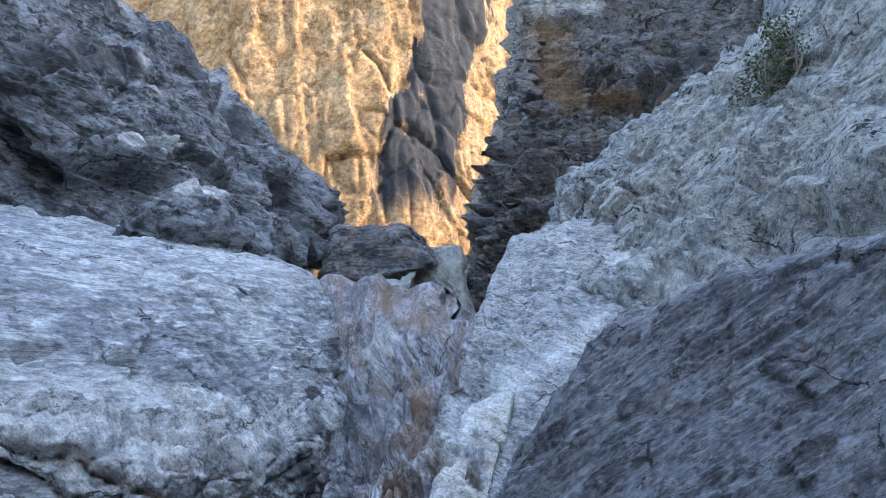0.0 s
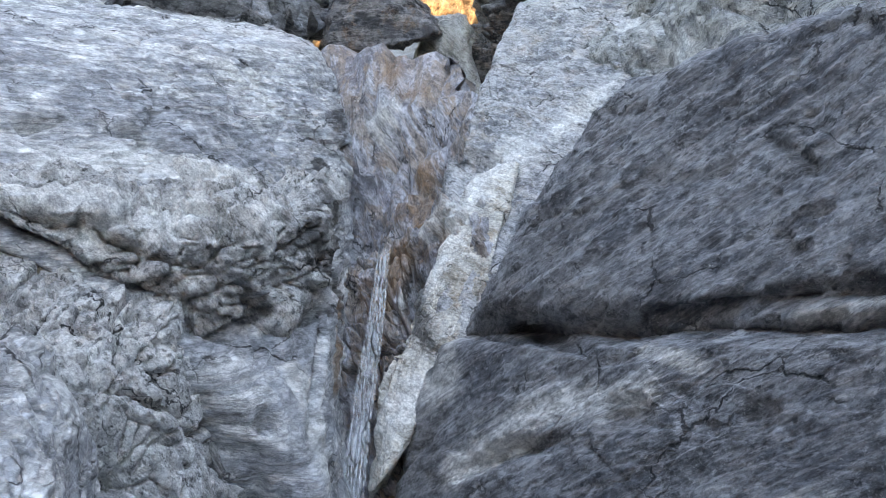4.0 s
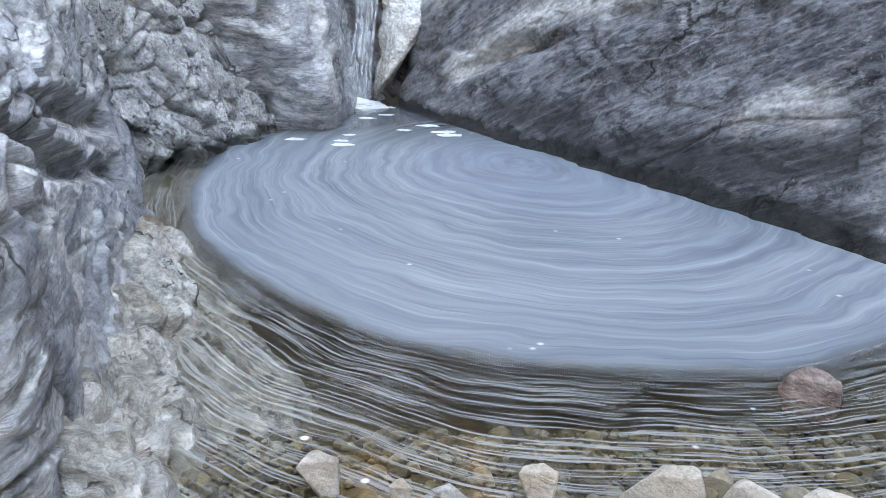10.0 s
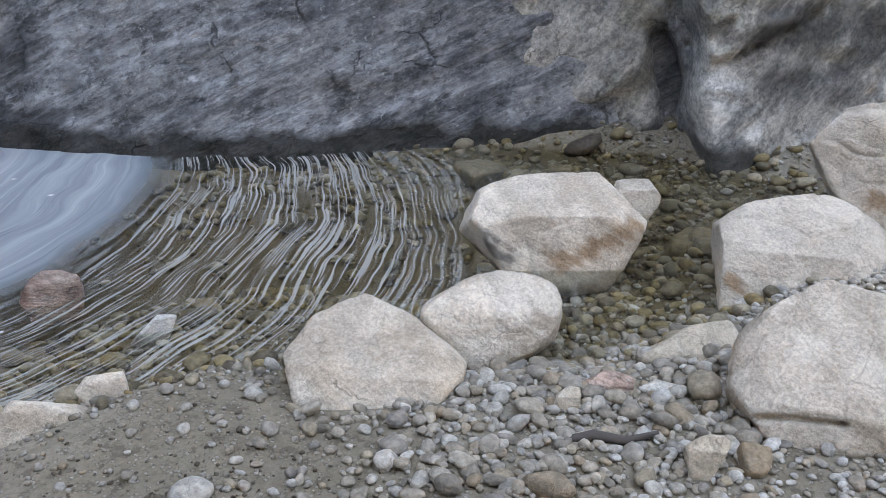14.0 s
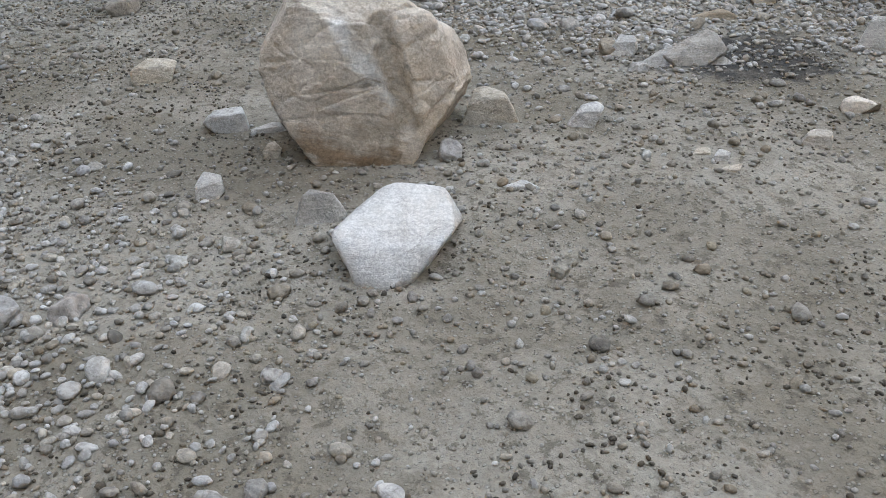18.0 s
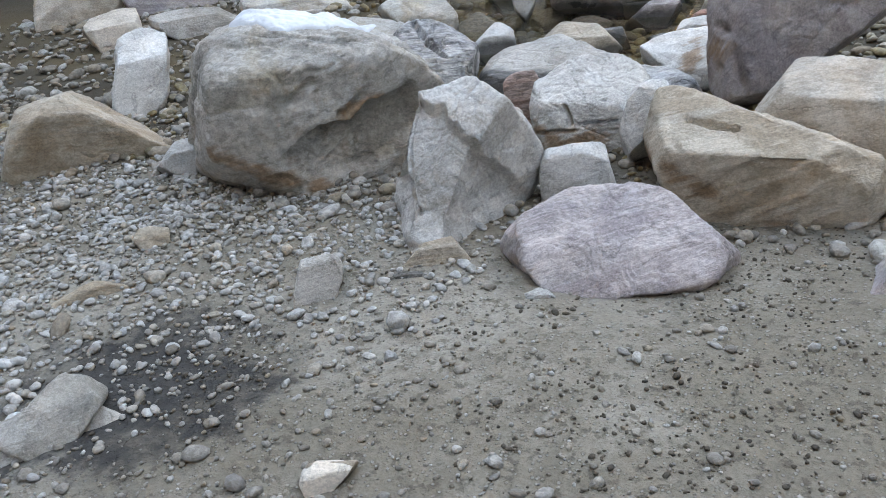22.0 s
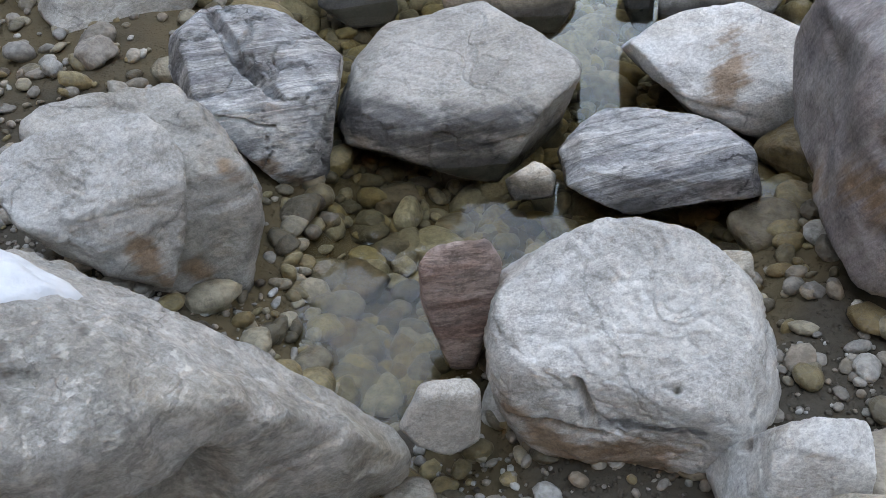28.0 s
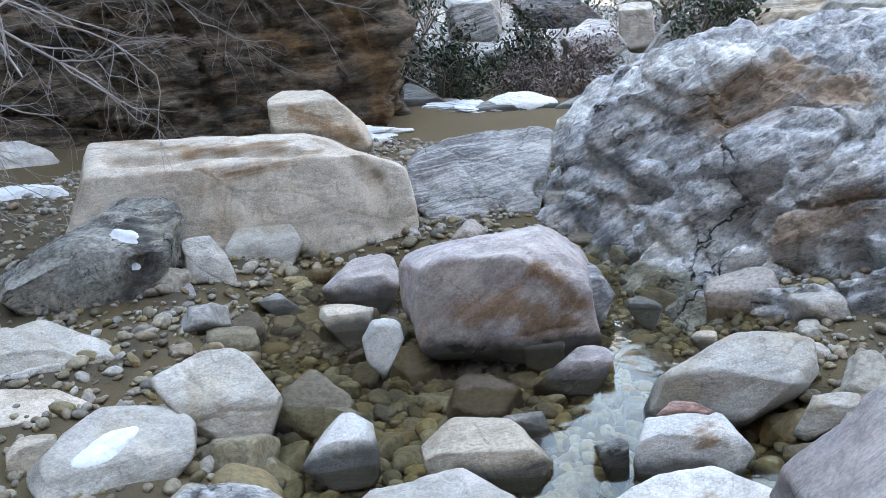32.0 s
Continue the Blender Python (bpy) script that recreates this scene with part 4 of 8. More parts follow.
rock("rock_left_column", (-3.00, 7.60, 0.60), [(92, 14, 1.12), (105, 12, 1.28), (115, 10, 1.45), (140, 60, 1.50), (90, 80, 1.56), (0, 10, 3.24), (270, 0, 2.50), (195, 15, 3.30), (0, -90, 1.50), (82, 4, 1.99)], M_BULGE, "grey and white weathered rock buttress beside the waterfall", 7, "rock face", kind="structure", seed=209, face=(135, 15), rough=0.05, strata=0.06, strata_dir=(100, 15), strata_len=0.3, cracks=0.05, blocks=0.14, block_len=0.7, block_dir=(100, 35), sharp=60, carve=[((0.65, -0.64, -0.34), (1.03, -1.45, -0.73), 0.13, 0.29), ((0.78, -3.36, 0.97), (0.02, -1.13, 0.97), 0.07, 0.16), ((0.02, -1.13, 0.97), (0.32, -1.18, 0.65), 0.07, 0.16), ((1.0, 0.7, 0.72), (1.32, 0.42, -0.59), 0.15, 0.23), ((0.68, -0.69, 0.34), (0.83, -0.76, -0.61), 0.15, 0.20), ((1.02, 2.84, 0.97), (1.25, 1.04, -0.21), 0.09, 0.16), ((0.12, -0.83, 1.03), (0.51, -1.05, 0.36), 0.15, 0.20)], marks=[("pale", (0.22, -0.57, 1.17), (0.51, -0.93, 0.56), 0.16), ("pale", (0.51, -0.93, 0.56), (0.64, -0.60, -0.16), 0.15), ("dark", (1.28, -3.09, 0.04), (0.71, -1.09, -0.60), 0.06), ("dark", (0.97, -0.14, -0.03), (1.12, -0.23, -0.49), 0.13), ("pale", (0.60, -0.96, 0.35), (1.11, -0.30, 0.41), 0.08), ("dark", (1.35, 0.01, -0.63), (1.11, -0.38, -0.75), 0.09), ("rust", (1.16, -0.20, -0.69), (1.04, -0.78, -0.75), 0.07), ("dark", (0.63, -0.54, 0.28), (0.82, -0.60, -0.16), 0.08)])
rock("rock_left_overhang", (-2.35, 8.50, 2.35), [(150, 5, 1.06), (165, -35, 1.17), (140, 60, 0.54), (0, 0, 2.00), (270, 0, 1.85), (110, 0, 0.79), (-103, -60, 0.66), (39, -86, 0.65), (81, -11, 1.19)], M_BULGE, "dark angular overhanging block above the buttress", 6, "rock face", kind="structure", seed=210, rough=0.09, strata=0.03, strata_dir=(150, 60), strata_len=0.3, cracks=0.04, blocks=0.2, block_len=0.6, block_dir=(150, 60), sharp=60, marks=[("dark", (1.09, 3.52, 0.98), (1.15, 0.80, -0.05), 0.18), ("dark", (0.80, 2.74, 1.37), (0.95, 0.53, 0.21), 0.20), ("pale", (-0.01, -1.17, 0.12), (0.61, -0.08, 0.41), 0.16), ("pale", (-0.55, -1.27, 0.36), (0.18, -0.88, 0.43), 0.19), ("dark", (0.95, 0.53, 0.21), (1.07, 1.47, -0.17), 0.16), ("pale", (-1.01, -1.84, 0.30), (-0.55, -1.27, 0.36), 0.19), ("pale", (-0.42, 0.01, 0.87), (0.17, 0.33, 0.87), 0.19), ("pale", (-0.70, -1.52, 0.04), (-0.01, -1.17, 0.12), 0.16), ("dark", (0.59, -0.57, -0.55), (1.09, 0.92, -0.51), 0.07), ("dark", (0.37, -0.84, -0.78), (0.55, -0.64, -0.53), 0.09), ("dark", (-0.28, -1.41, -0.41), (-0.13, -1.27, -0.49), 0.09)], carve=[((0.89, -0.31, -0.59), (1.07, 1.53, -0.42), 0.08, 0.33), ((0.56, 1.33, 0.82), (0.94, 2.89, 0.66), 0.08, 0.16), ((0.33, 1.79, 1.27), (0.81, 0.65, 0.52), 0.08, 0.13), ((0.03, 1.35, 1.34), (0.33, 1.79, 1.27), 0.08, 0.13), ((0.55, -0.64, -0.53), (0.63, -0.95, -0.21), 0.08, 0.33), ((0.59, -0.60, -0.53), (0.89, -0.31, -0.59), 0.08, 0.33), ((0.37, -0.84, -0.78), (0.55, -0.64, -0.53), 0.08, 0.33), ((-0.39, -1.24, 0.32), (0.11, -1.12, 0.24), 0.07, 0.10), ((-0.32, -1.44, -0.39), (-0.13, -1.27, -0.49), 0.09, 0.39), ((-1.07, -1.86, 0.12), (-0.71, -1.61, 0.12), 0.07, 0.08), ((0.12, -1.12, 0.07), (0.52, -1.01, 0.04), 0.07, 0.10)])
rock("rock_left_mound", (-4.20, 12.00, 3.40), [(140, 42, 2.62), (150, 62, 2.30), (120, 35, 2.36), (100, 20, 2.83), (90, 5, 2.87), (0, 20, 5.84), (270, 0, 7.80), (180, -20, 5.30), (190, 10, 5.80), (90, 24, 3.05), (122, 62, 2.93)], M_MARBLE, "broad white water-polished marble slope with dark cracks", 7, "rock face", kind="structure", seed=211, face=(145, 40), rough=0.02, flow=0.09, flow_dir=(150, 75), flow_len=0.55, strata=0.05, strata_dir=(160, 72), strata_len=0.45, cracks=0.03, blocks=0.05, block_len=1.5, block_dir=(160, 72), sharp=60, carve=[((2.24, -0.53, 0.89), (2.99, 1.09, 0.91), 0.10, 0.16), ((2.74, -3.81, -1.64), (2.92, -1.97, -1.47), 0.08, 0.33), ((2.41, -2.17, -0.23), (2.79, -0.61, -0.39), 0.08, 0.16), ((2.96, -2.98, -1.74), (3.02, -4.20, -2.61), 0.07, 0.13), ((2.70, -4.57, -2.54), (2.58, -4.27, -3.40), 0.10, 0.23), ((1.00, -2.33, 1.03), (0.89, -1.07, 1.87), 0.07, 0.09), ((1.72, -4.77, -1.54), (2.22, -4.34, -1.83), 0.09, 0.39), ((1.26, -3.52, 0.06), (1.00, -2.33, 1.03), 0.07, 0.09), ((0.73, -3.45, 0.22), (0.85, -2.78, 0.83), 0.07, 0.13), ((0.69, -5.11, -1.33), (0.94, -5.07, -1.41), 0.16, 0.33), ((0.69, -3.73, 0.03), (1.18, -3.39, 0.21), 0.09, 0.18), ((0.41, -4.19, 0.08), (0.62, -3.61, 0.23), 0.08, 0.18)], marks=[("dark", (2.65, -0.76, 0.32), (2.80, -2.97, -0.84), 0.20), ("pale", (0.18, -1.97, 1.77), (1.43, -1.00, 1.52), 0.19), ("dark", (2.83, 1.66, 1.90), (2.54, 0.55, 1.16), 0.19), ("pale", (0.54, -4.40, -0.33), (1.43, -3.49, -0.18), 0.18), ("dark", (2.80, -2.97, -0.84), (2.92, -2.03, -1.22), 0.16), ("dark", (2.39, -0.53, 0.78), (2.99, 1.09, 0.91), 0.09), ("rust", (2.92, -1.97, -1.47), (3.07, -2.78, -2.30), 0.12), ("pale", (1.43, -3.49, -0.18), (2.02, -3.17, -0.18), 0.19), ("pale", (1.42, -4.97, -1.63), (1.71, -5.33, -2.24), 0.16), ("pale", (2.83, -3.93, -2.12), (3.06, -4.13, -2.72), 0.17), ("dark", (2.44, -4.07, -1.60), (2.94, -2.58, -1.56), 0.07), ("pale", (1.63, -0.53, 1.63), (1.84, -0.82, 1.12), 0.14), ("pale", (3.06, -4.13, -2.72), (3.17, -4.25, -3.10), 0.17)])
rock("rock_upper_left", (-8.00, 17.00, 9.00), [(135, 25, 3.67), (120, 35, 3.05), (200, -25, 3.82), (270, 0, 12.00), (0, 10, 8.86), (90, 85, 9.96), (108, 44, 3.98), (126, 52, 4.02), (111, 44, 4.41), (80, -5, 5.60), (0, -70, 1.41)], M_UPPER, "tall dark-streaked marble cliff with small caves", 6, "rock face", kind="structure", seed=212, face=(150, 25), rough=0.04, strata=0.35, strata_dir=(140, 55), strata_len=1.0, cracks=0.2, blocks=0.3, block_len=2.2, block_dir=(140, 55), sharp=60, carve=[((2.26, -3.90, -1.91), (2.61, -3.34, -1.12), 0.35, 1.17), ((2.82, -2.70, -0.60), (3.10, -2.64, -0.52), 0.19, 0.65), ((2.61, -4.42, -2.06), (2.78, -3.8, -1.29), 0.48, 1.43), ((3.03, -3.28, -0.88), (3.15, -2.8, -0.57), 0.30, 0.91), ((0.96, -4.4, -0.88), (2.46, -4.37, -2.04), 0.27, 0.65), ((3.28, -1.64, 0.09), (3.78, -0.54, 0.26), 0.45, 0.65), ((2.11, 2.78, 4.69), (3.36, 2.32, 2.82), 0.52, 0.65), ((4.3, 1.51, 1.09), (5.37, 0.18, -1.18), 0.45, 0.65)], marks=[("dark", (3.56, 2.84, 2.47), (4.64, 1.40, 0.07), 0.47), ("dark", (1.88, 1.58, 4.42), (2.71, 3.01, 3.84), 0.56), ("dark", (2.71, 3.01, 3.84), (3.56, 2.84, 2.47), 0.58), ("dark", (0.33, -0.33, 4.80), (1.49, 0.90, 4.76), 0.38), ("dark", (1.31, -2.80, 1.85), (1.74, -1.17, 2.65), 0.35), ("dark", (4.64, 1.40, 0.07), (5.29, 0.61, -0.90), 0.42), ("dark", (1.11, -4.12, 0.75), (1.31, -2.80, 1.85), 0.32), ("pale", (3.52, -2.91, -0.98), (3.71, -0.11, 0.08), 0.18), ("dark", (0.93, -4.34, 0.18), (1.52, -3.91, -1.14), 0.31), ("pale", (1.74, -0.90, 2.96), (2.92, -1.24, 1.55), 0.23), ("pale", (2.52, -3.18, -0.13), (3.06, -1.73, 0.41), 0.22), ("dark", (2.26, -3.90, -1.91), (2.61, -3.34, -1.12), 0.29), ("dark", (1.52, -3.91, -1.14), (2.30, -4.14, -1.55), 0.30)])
# Added out of view and made tall, so that light comes from above.
rock("rock_left_back", (-8.50, 1.00, 2.00), [(95, 15, 3.43), (130, 20, 0.37), (0, 10, 8.23), (180, 10, 8.23), (270, 0, 5.50), (90, 80, 13.24), (0, -90, 4.00)], M_MARBLE, "unseen grey rock added on the left bank to block low sky light", 6, "rock face", kind="structure", seed=213, rough=0.08, strata=0.15, strata_dir=(150, 60), strata_len=0.8, cracks=0.1, sharp=60)
rock("rock_buttress", (4.80, 25.00, 12.00), [(200, 8, 5.25), (180, 24, 3.81), (180, -35, 7.12), (60, 0, 7.60), (0, 0, 9.00), (90, 88, 47.98), (-91, 8, 3.64), (-93, 11, 3.82)], M_BUTT, "layered dark-varnished cliff with ledges above the chute", 6, "rock face", kind="structure", seed=214, face=(200, 10), rough=0.04, strata=1.0, strata_dir=(190, 80), strata_len=1.5, cracks=0.3, blocks=0.6, block_len=1.9, block_dir=(190, 80), sharp=60, marks=[("rust", (-1.52, -0.72, 6.15), (-1.31, -2.07, 2.69), 0.56), ("dark", (0.97, -3.07, 3.02), (3.17, -1.07, 5.28), 0.40), ("dark", (-0.62, -2.22, 3.74), (0.97, -3.07, 3.02), 0.41), ("dark", (-3.72, -3.17, -1.19), (-4.12, -1.02, -1.15), 0.32), ("rust", (-0.41, -2.56, 2.59), (1.36, -2.65, 2.72), 0.35), ("pale", (-1.70, -0.95, 6.84), (-0.24, -0.96, 7.05), 0.34)], carve=[((1.16, -2.92, 2.93), (3.10, -1.25, 5.05), 0.35, 0.78), ((-0.61, -2.18, 3.67), (1.16, -2.92, 2.93), 0.36, 0.78), ((-2.04, -2.61, 2.38), (-0.37, -2.27, 2.39), 0.30, 0.65), ((-3.61, -4.12, -0.33), (-1.62, -3.70, 0.55), 0.22, 0.52)])
rock("cliff_sunlit", (-6.00, 58.00, 22.00), [(172, 6, 12.61), (150, 4, 12.63), (200, 6, 14.90), (90, 0, 46.00), (270, 0, 28.00), (0, 0, 22.00), (0, 89, 72.99), (0, -90, 26.00)], M_ORANGE, "tall orange sandstone cliff in sunlight with a black varnish streak", 6, "rock face", kind="structure", seed=215, face=(172, 5), rough=0.01, strata=0.35, strata_dir=(98, 6), strata_len=3.0, cracks=0.2, blocks=0.5, block_len=6.5, block_dir=(98, 8), sharp=60, marks=[("rust", (-3.89, -13.07, 4.28), (-1.37, -12.19, 2.94), 0.461)])
rock("boulder", (-0.90, 18.50, 8.20), [(185, 15, 1.56), (0, 10, 1.27), (180, 70, 0.77), (-103, 13, 1.61), (-144, 61, 1.22), (103, 33, 0.55), (38, -65, 0.17), (-23, -70, 0.50)], M_BUTT, "dark boulders jammed behind the lip of the chute", 5, "boulder", kind="", seed=216, rough=0.1, cracks=0.05, marks=[("dark", (-0.79, -1.63, -0.26), (-0.09, -1.83, -0.57), 0.137), ("dark", (-0.09, -1.83, -0.57), (0.59, -1.86, -0.64), 0.135)])
rock("boulder", (-0.80, 24.00, 9.60), [(185, 15, 2.00), (0, 10, 1.87), (180, 60, 2.97), (-105, 15, 3.06), (174, 64, 3.29), (95, 16, 0.59), (-125, 55, 0.91), (-180, 70, 0.53)], M_PALE, "pale rock shelf behind the lip of the chute", 5, "boulder", kind="", seed=217, rough=0.12, strata=0.1, strata_len=0.5, cracks=0.08)
rock("boulder", (0.20, 21.00, 9.00), [(185, 15, 1.54), (0, 10, 1.80), (-96, 10, 0.89), (150, 64, 1.03), (96, 13, 0.23), (-155, 67, 0.47)], M_DARKB, "dark wet boulder in the notch of the lip", 4, "boulder", kind="", seed=218, rough=0.1)
rock("rock_wall_outlet", (5.40, 2.90, 1.20), [(218, 6, 1.99), (250, 8, 1.81), (228, 10, 1.81), (150, 6, 1.67), (60, 0, 2.80), (0, 10, 3.02), (0, 80, 1.99), (0, -90, 2.10)], M_WALL2, "grey canyon wall with a pale water-worn corner", 6, "rock face", kind="structure", seed=219, face=(218, 10), rough=0.03, strata=0.03, strata_dir=(260, 30), strata_len=0.6, cracks=0.02, blocks=0.05, block_len=1.2, block_dir=(260, 40), sharp=60, marks=[("dark", (-1.28, -1.45, -0.73), (-1.05, -1.76, -0.70), 0.12), ("pale", (-1.59, -1.15, -0.83), (-1.65, -1.21, -1.12), 0.10), ("dark", (-1.46, -1.32, -0.65), (-1.28, -1.45, -0.73), 0.12), ("pale", (-1.51, -1.36, -1.12), (-2.13, -1.88, -0.84), 0.06), ("dark", (-1.41, -1.39, -0.93), (-1.18, -1.63, -0.94), 0.09), ("dark", (-1.95, -0.61, -0.87), (-1.82, -0.91, -0.83), 0.07), ("pale", (-1.89, -0.66, -0.80), (-2.03, -0.49, -0.95), 0.08), ("pale", (-1.81, -0.89, -0.67), (-1.69, -1.02, -0.85), 0.08), ("pale", (-0.72, -2.12, -0.73), (-0.72, -2.19, -1.06), 0.06), ("dark", (-1.68, -1.04, -1.05), (-1.74, -1.10, -1.26), 0.08), ("dark", (-1.74, -0.93, -0.87), (-1.68, -1.04, -1.05), 0.08), ("rust", (-1.78, -0.94, -0.62), (-1.67, -1.03, -0.80), 0.06)], carve=[((-1.80, -0.92, -0.67), (-1.64, -1.03, -0.96), 0.08, 0.33), ((-1.64, -1.03, -0.96), (-1.72, -1.15, -1.26), 0.09, 0.33)], steps=[((-1.62, -1.12, -0.90), (345, 0), 1.60, 0.32)])
rock("boulder", (7.10, 1.00, 0.50), [(200, 22, 0.51), (120, 20, 1.57), (200, 75, 0.31), (300, 0, 2.12), (0, 0, 1.40), (0, -90, 0.80)], M_CREAM, "cream rock ledge at the foot of the canyon wall", 6, "boulder", kind="", seed=220, rough=0.05, strata=0.03, strata_len=0.2, cracks=0.02)
# Two unseen walls, added to keep sun and low sky light off the walk.
rock("canyon_wall_east", (19.00, 0.00, 14.00), [(262, 12, 6.84), (250, 10, 4.68), (0, 5, 37.03), (180, 5, 34.04), (90, 0, 11.00), (0, 88, 16.78), (0, -90, 18.00)], M_SLAB, "tall unseen grey wall added to shade the gorge", 6, "rock face", kind="structure", seed=221, face=(262, 0), rough=0.05, strata=0.6, strata_dir=(200, 70), strata_len=2.5, cracks=0.4, sharp=60)
rock("canyon_wall_west", (-24.00, -22.00, 10.00), [(84, 8, 14.50), (70, 6, 15.50), (100, 8, 15.50), (0, 5, 22.00), (180, 5, 60.00), (270, 0, 12.00), (0, 88, 20.00), (0, -90, 14.00)], M_SLAB, "tall unseen grey wall added to shade the gorge", 5, "rock face", kind="structure", seed=226, rough=0.05, strata=0.6, strata_dir=(160, 70), strata_len=2.5, cracks=0.4, sharp=60)
rock("rock_mass_creek", (1.00, -10.20, -0.20), [(12, 46, 1.73), (45, 36, 1.50), (330, 40, 1.86), (350, 75, 1.27), (270, 0, 5.00), (180, 10, 3.95), (90, 10, 1.92), (0, -90, 0.80), (89, 24, 1.86), (93, 41, 1.70), (105, 67, 1.37), (132, 82, 1.18)], M_FOLD, "big grey folded marble mass sloping to the creek", 6, "rock face", kind="structure", seed=222, face=(15, 30), rough=0.06, strata=0.06, strata_dir=(90, 60), strata_len=0.4, cracks=0.05, blocks=0.1, block_len=0.9, block_dir=(90, 60), sharp=60, carve=[((1.26, 1.05, -0.07), (0.78, 1.43, 0.38), 0.07, 0.13), ((1.87, 0.41, 0.27), (1.48, 0.69, 0.08), 0.08, 0.16), ((1.48, 0.69, 0.08), (1.26, 1.05, -0.07), 0.08, 0.16), ((0.67, 1.86, 0.12), (0.13, 2.11, 0.33), 0.07, 0.16), ((0.78, 1.43, 0.38), (0.32, 1.45, 0.65), 0.07, 0.13), ((1.72, 0.30, 0.55), (1.33, 0.80, 0.36), 0.07, 0.10), ((1.33, 0.80, 0.36), (1.01, 1.22, 0.39), 0.07, 0.10), ((0.32, 1.45, 0.65), (0.03, 1.48, 0.80), 0.07, 0.13), ((0.41, 1.57, 0.48), (0.07, 1.77, 0.58), 0.07, 0.10), ((0.73, 1.56, 0.30), (0.41, 1.57, 0.48), 0.07, 0.10), ((0.74, 1.76, 0.12), (0.31, 1.97, 0.33), 0.11, 0.18), ((0.31, 1.97, 0.33), (0.05, 2.05, 0.47), 0.11, 0.18)], marks=[("pale", (1.91, -1.78, 0.41), (1.17, 0.31, 1.02), 0.20), ("pale", (1.17, 0.31, 1.02), (0.60, 0.75, 1.20), 0.15), ("rust", (0.76, 0.93, 0.81), (0.41, 1.00, 1.03), 0.17), ("rust", (0.41, 1.00, 1.03), (0.14, 1.10, 0.97), 0.17), ("rust", (0.52, 1.63, 0.35), (0.22, 1.67, 0.53), 0.12), ("pale", (1.13, 1.18, 0.15), (0.95, 1.32, -0.04), 0.12), ("dark", (1.72, 0.31, 0.40), (1.34, 0.67, 0.51), 0.07), ("pale", (0.71, 1.65, 0.23), (0.33, 1.61, 0.40), 0.08), ("dark", (1.78, 0.54, 0.22), (1.41, 0.81, 0.00), 0.07), ("dark", (1.41, 0.81, 0.00), (1.23, 1.04, -0.07), 0.06), ("dark", (0.43, 2.30, 0.12), (0.17, 2.28, 0.17), 0.07)])
rock("cliff_downstream", (9.20, -17.50, 1.50), [(-25, 4, 4.64), (-112, 0, 2.56), (180, 0, 10.50), (80, 0, 8.93), (0, 88, 7.51), (0, -90, 5.50)], M_CLIFFB, "brown overhanging cliff with horizontal beds beside the creek", 6, "rock face", kind="structure", seed=223, face=(-25, 0), rough=0.06, strata=0.22, strata_dir=(0, 83), strata_len=0.7, cracks=0.12, blocks=0.22, block_len=1, block_dir=(0, 83), sharp=60, marks=[("rust", (-3.64, 3.53, -0.43), (-3.90, 3.46, -1.02), 0.174), ("rust", (-3.90, 3.46, -1.02), (-3.95, 3.34, -1.64), 0.174), ("rust", (-3.26, 3.58, -0.98), (-2.86, 3.84, -0.56), 0.122)])
rock("cliff_sunlit", (6.00, -75.00, 8.00), [(48, 5, 7.78), (270, 0, 36.00), (90, 0, 34.00), (180, 0, 20.00), (0, 86, 17.87), (0, -90, 16.00)], M_ORANGE, "tall sunlit sandstone cliff far down the valley", 5, "rock face", kind="structure", seed=224, face=(20, 5), rough=0.04, strata=0.8, strata_dir=(20, 70), strata_len=3, cracks=0.4, sharp=40)
rock("hillside", (2.00, -44.00, -12.00), [(5, 58, 19.37), (330, 55, 21.25), (0, 75, 15.45), (270, 20, 32.46), (90, 20, 38.10), (180, 30, 26.02), (0, -90, 8.00)], M_SCREE, "stony hillside beyond the creek", 6, "rock face", kind="structure", seed=225, face=(5, 50), rough=0.03, strata=0.35, strata_dir=(0, 70), strata_len=1.5, cracks=0.3, blocks=0.8, block_len=2.5, block_dir=(0, 70), sharp=40)

# ---- boulders and stones, from the pool to the lower creek ----
rock("boulder", (2.056, 0.468, 0.081), [(-18, 16, 0.276), (8, 48, 0.248), (86, 65, 0.232), (125, 52, 0.218), (136, 45, 0.245), (176, -10, 0.296), (-159, -40, 0.222), (-156, -44, 0.153), (-53, -34, 0.251), (-25, 4, 0.276), (-111, 20, 0.195), (-111, 68, 0.095), (69, 20, 0.253), (0, -90, 0.141)], M_CREAM, "large cream limestone boulder with a broad sloping face on gravel", 6, "boulder", seed=1, sharp=70.0, rough=0.020, chips=20, blocks=0.005, block_len=0.31, block_dir=(0, 30), marks=[("rust", (-0.20, -0.04, -0.07), (-0.06, -0.18, -0.04), 0.024), ("rust", (-0.06, -0.18, -0.04), (0.07, -0.27, 0.04), 0.024), ("rust", (-0.23, 0.13, -0.06), (-0.20, -0.04, -0.07), 0.024)], carve=[((-0.26, 0.14, -0.02), (-0.19, -0.03, 0.01), 0.008, 0.020), ((-0.19, -0.03, 0.01), (-0.12, -0.16, -0.01), 0.008, 0.020)])
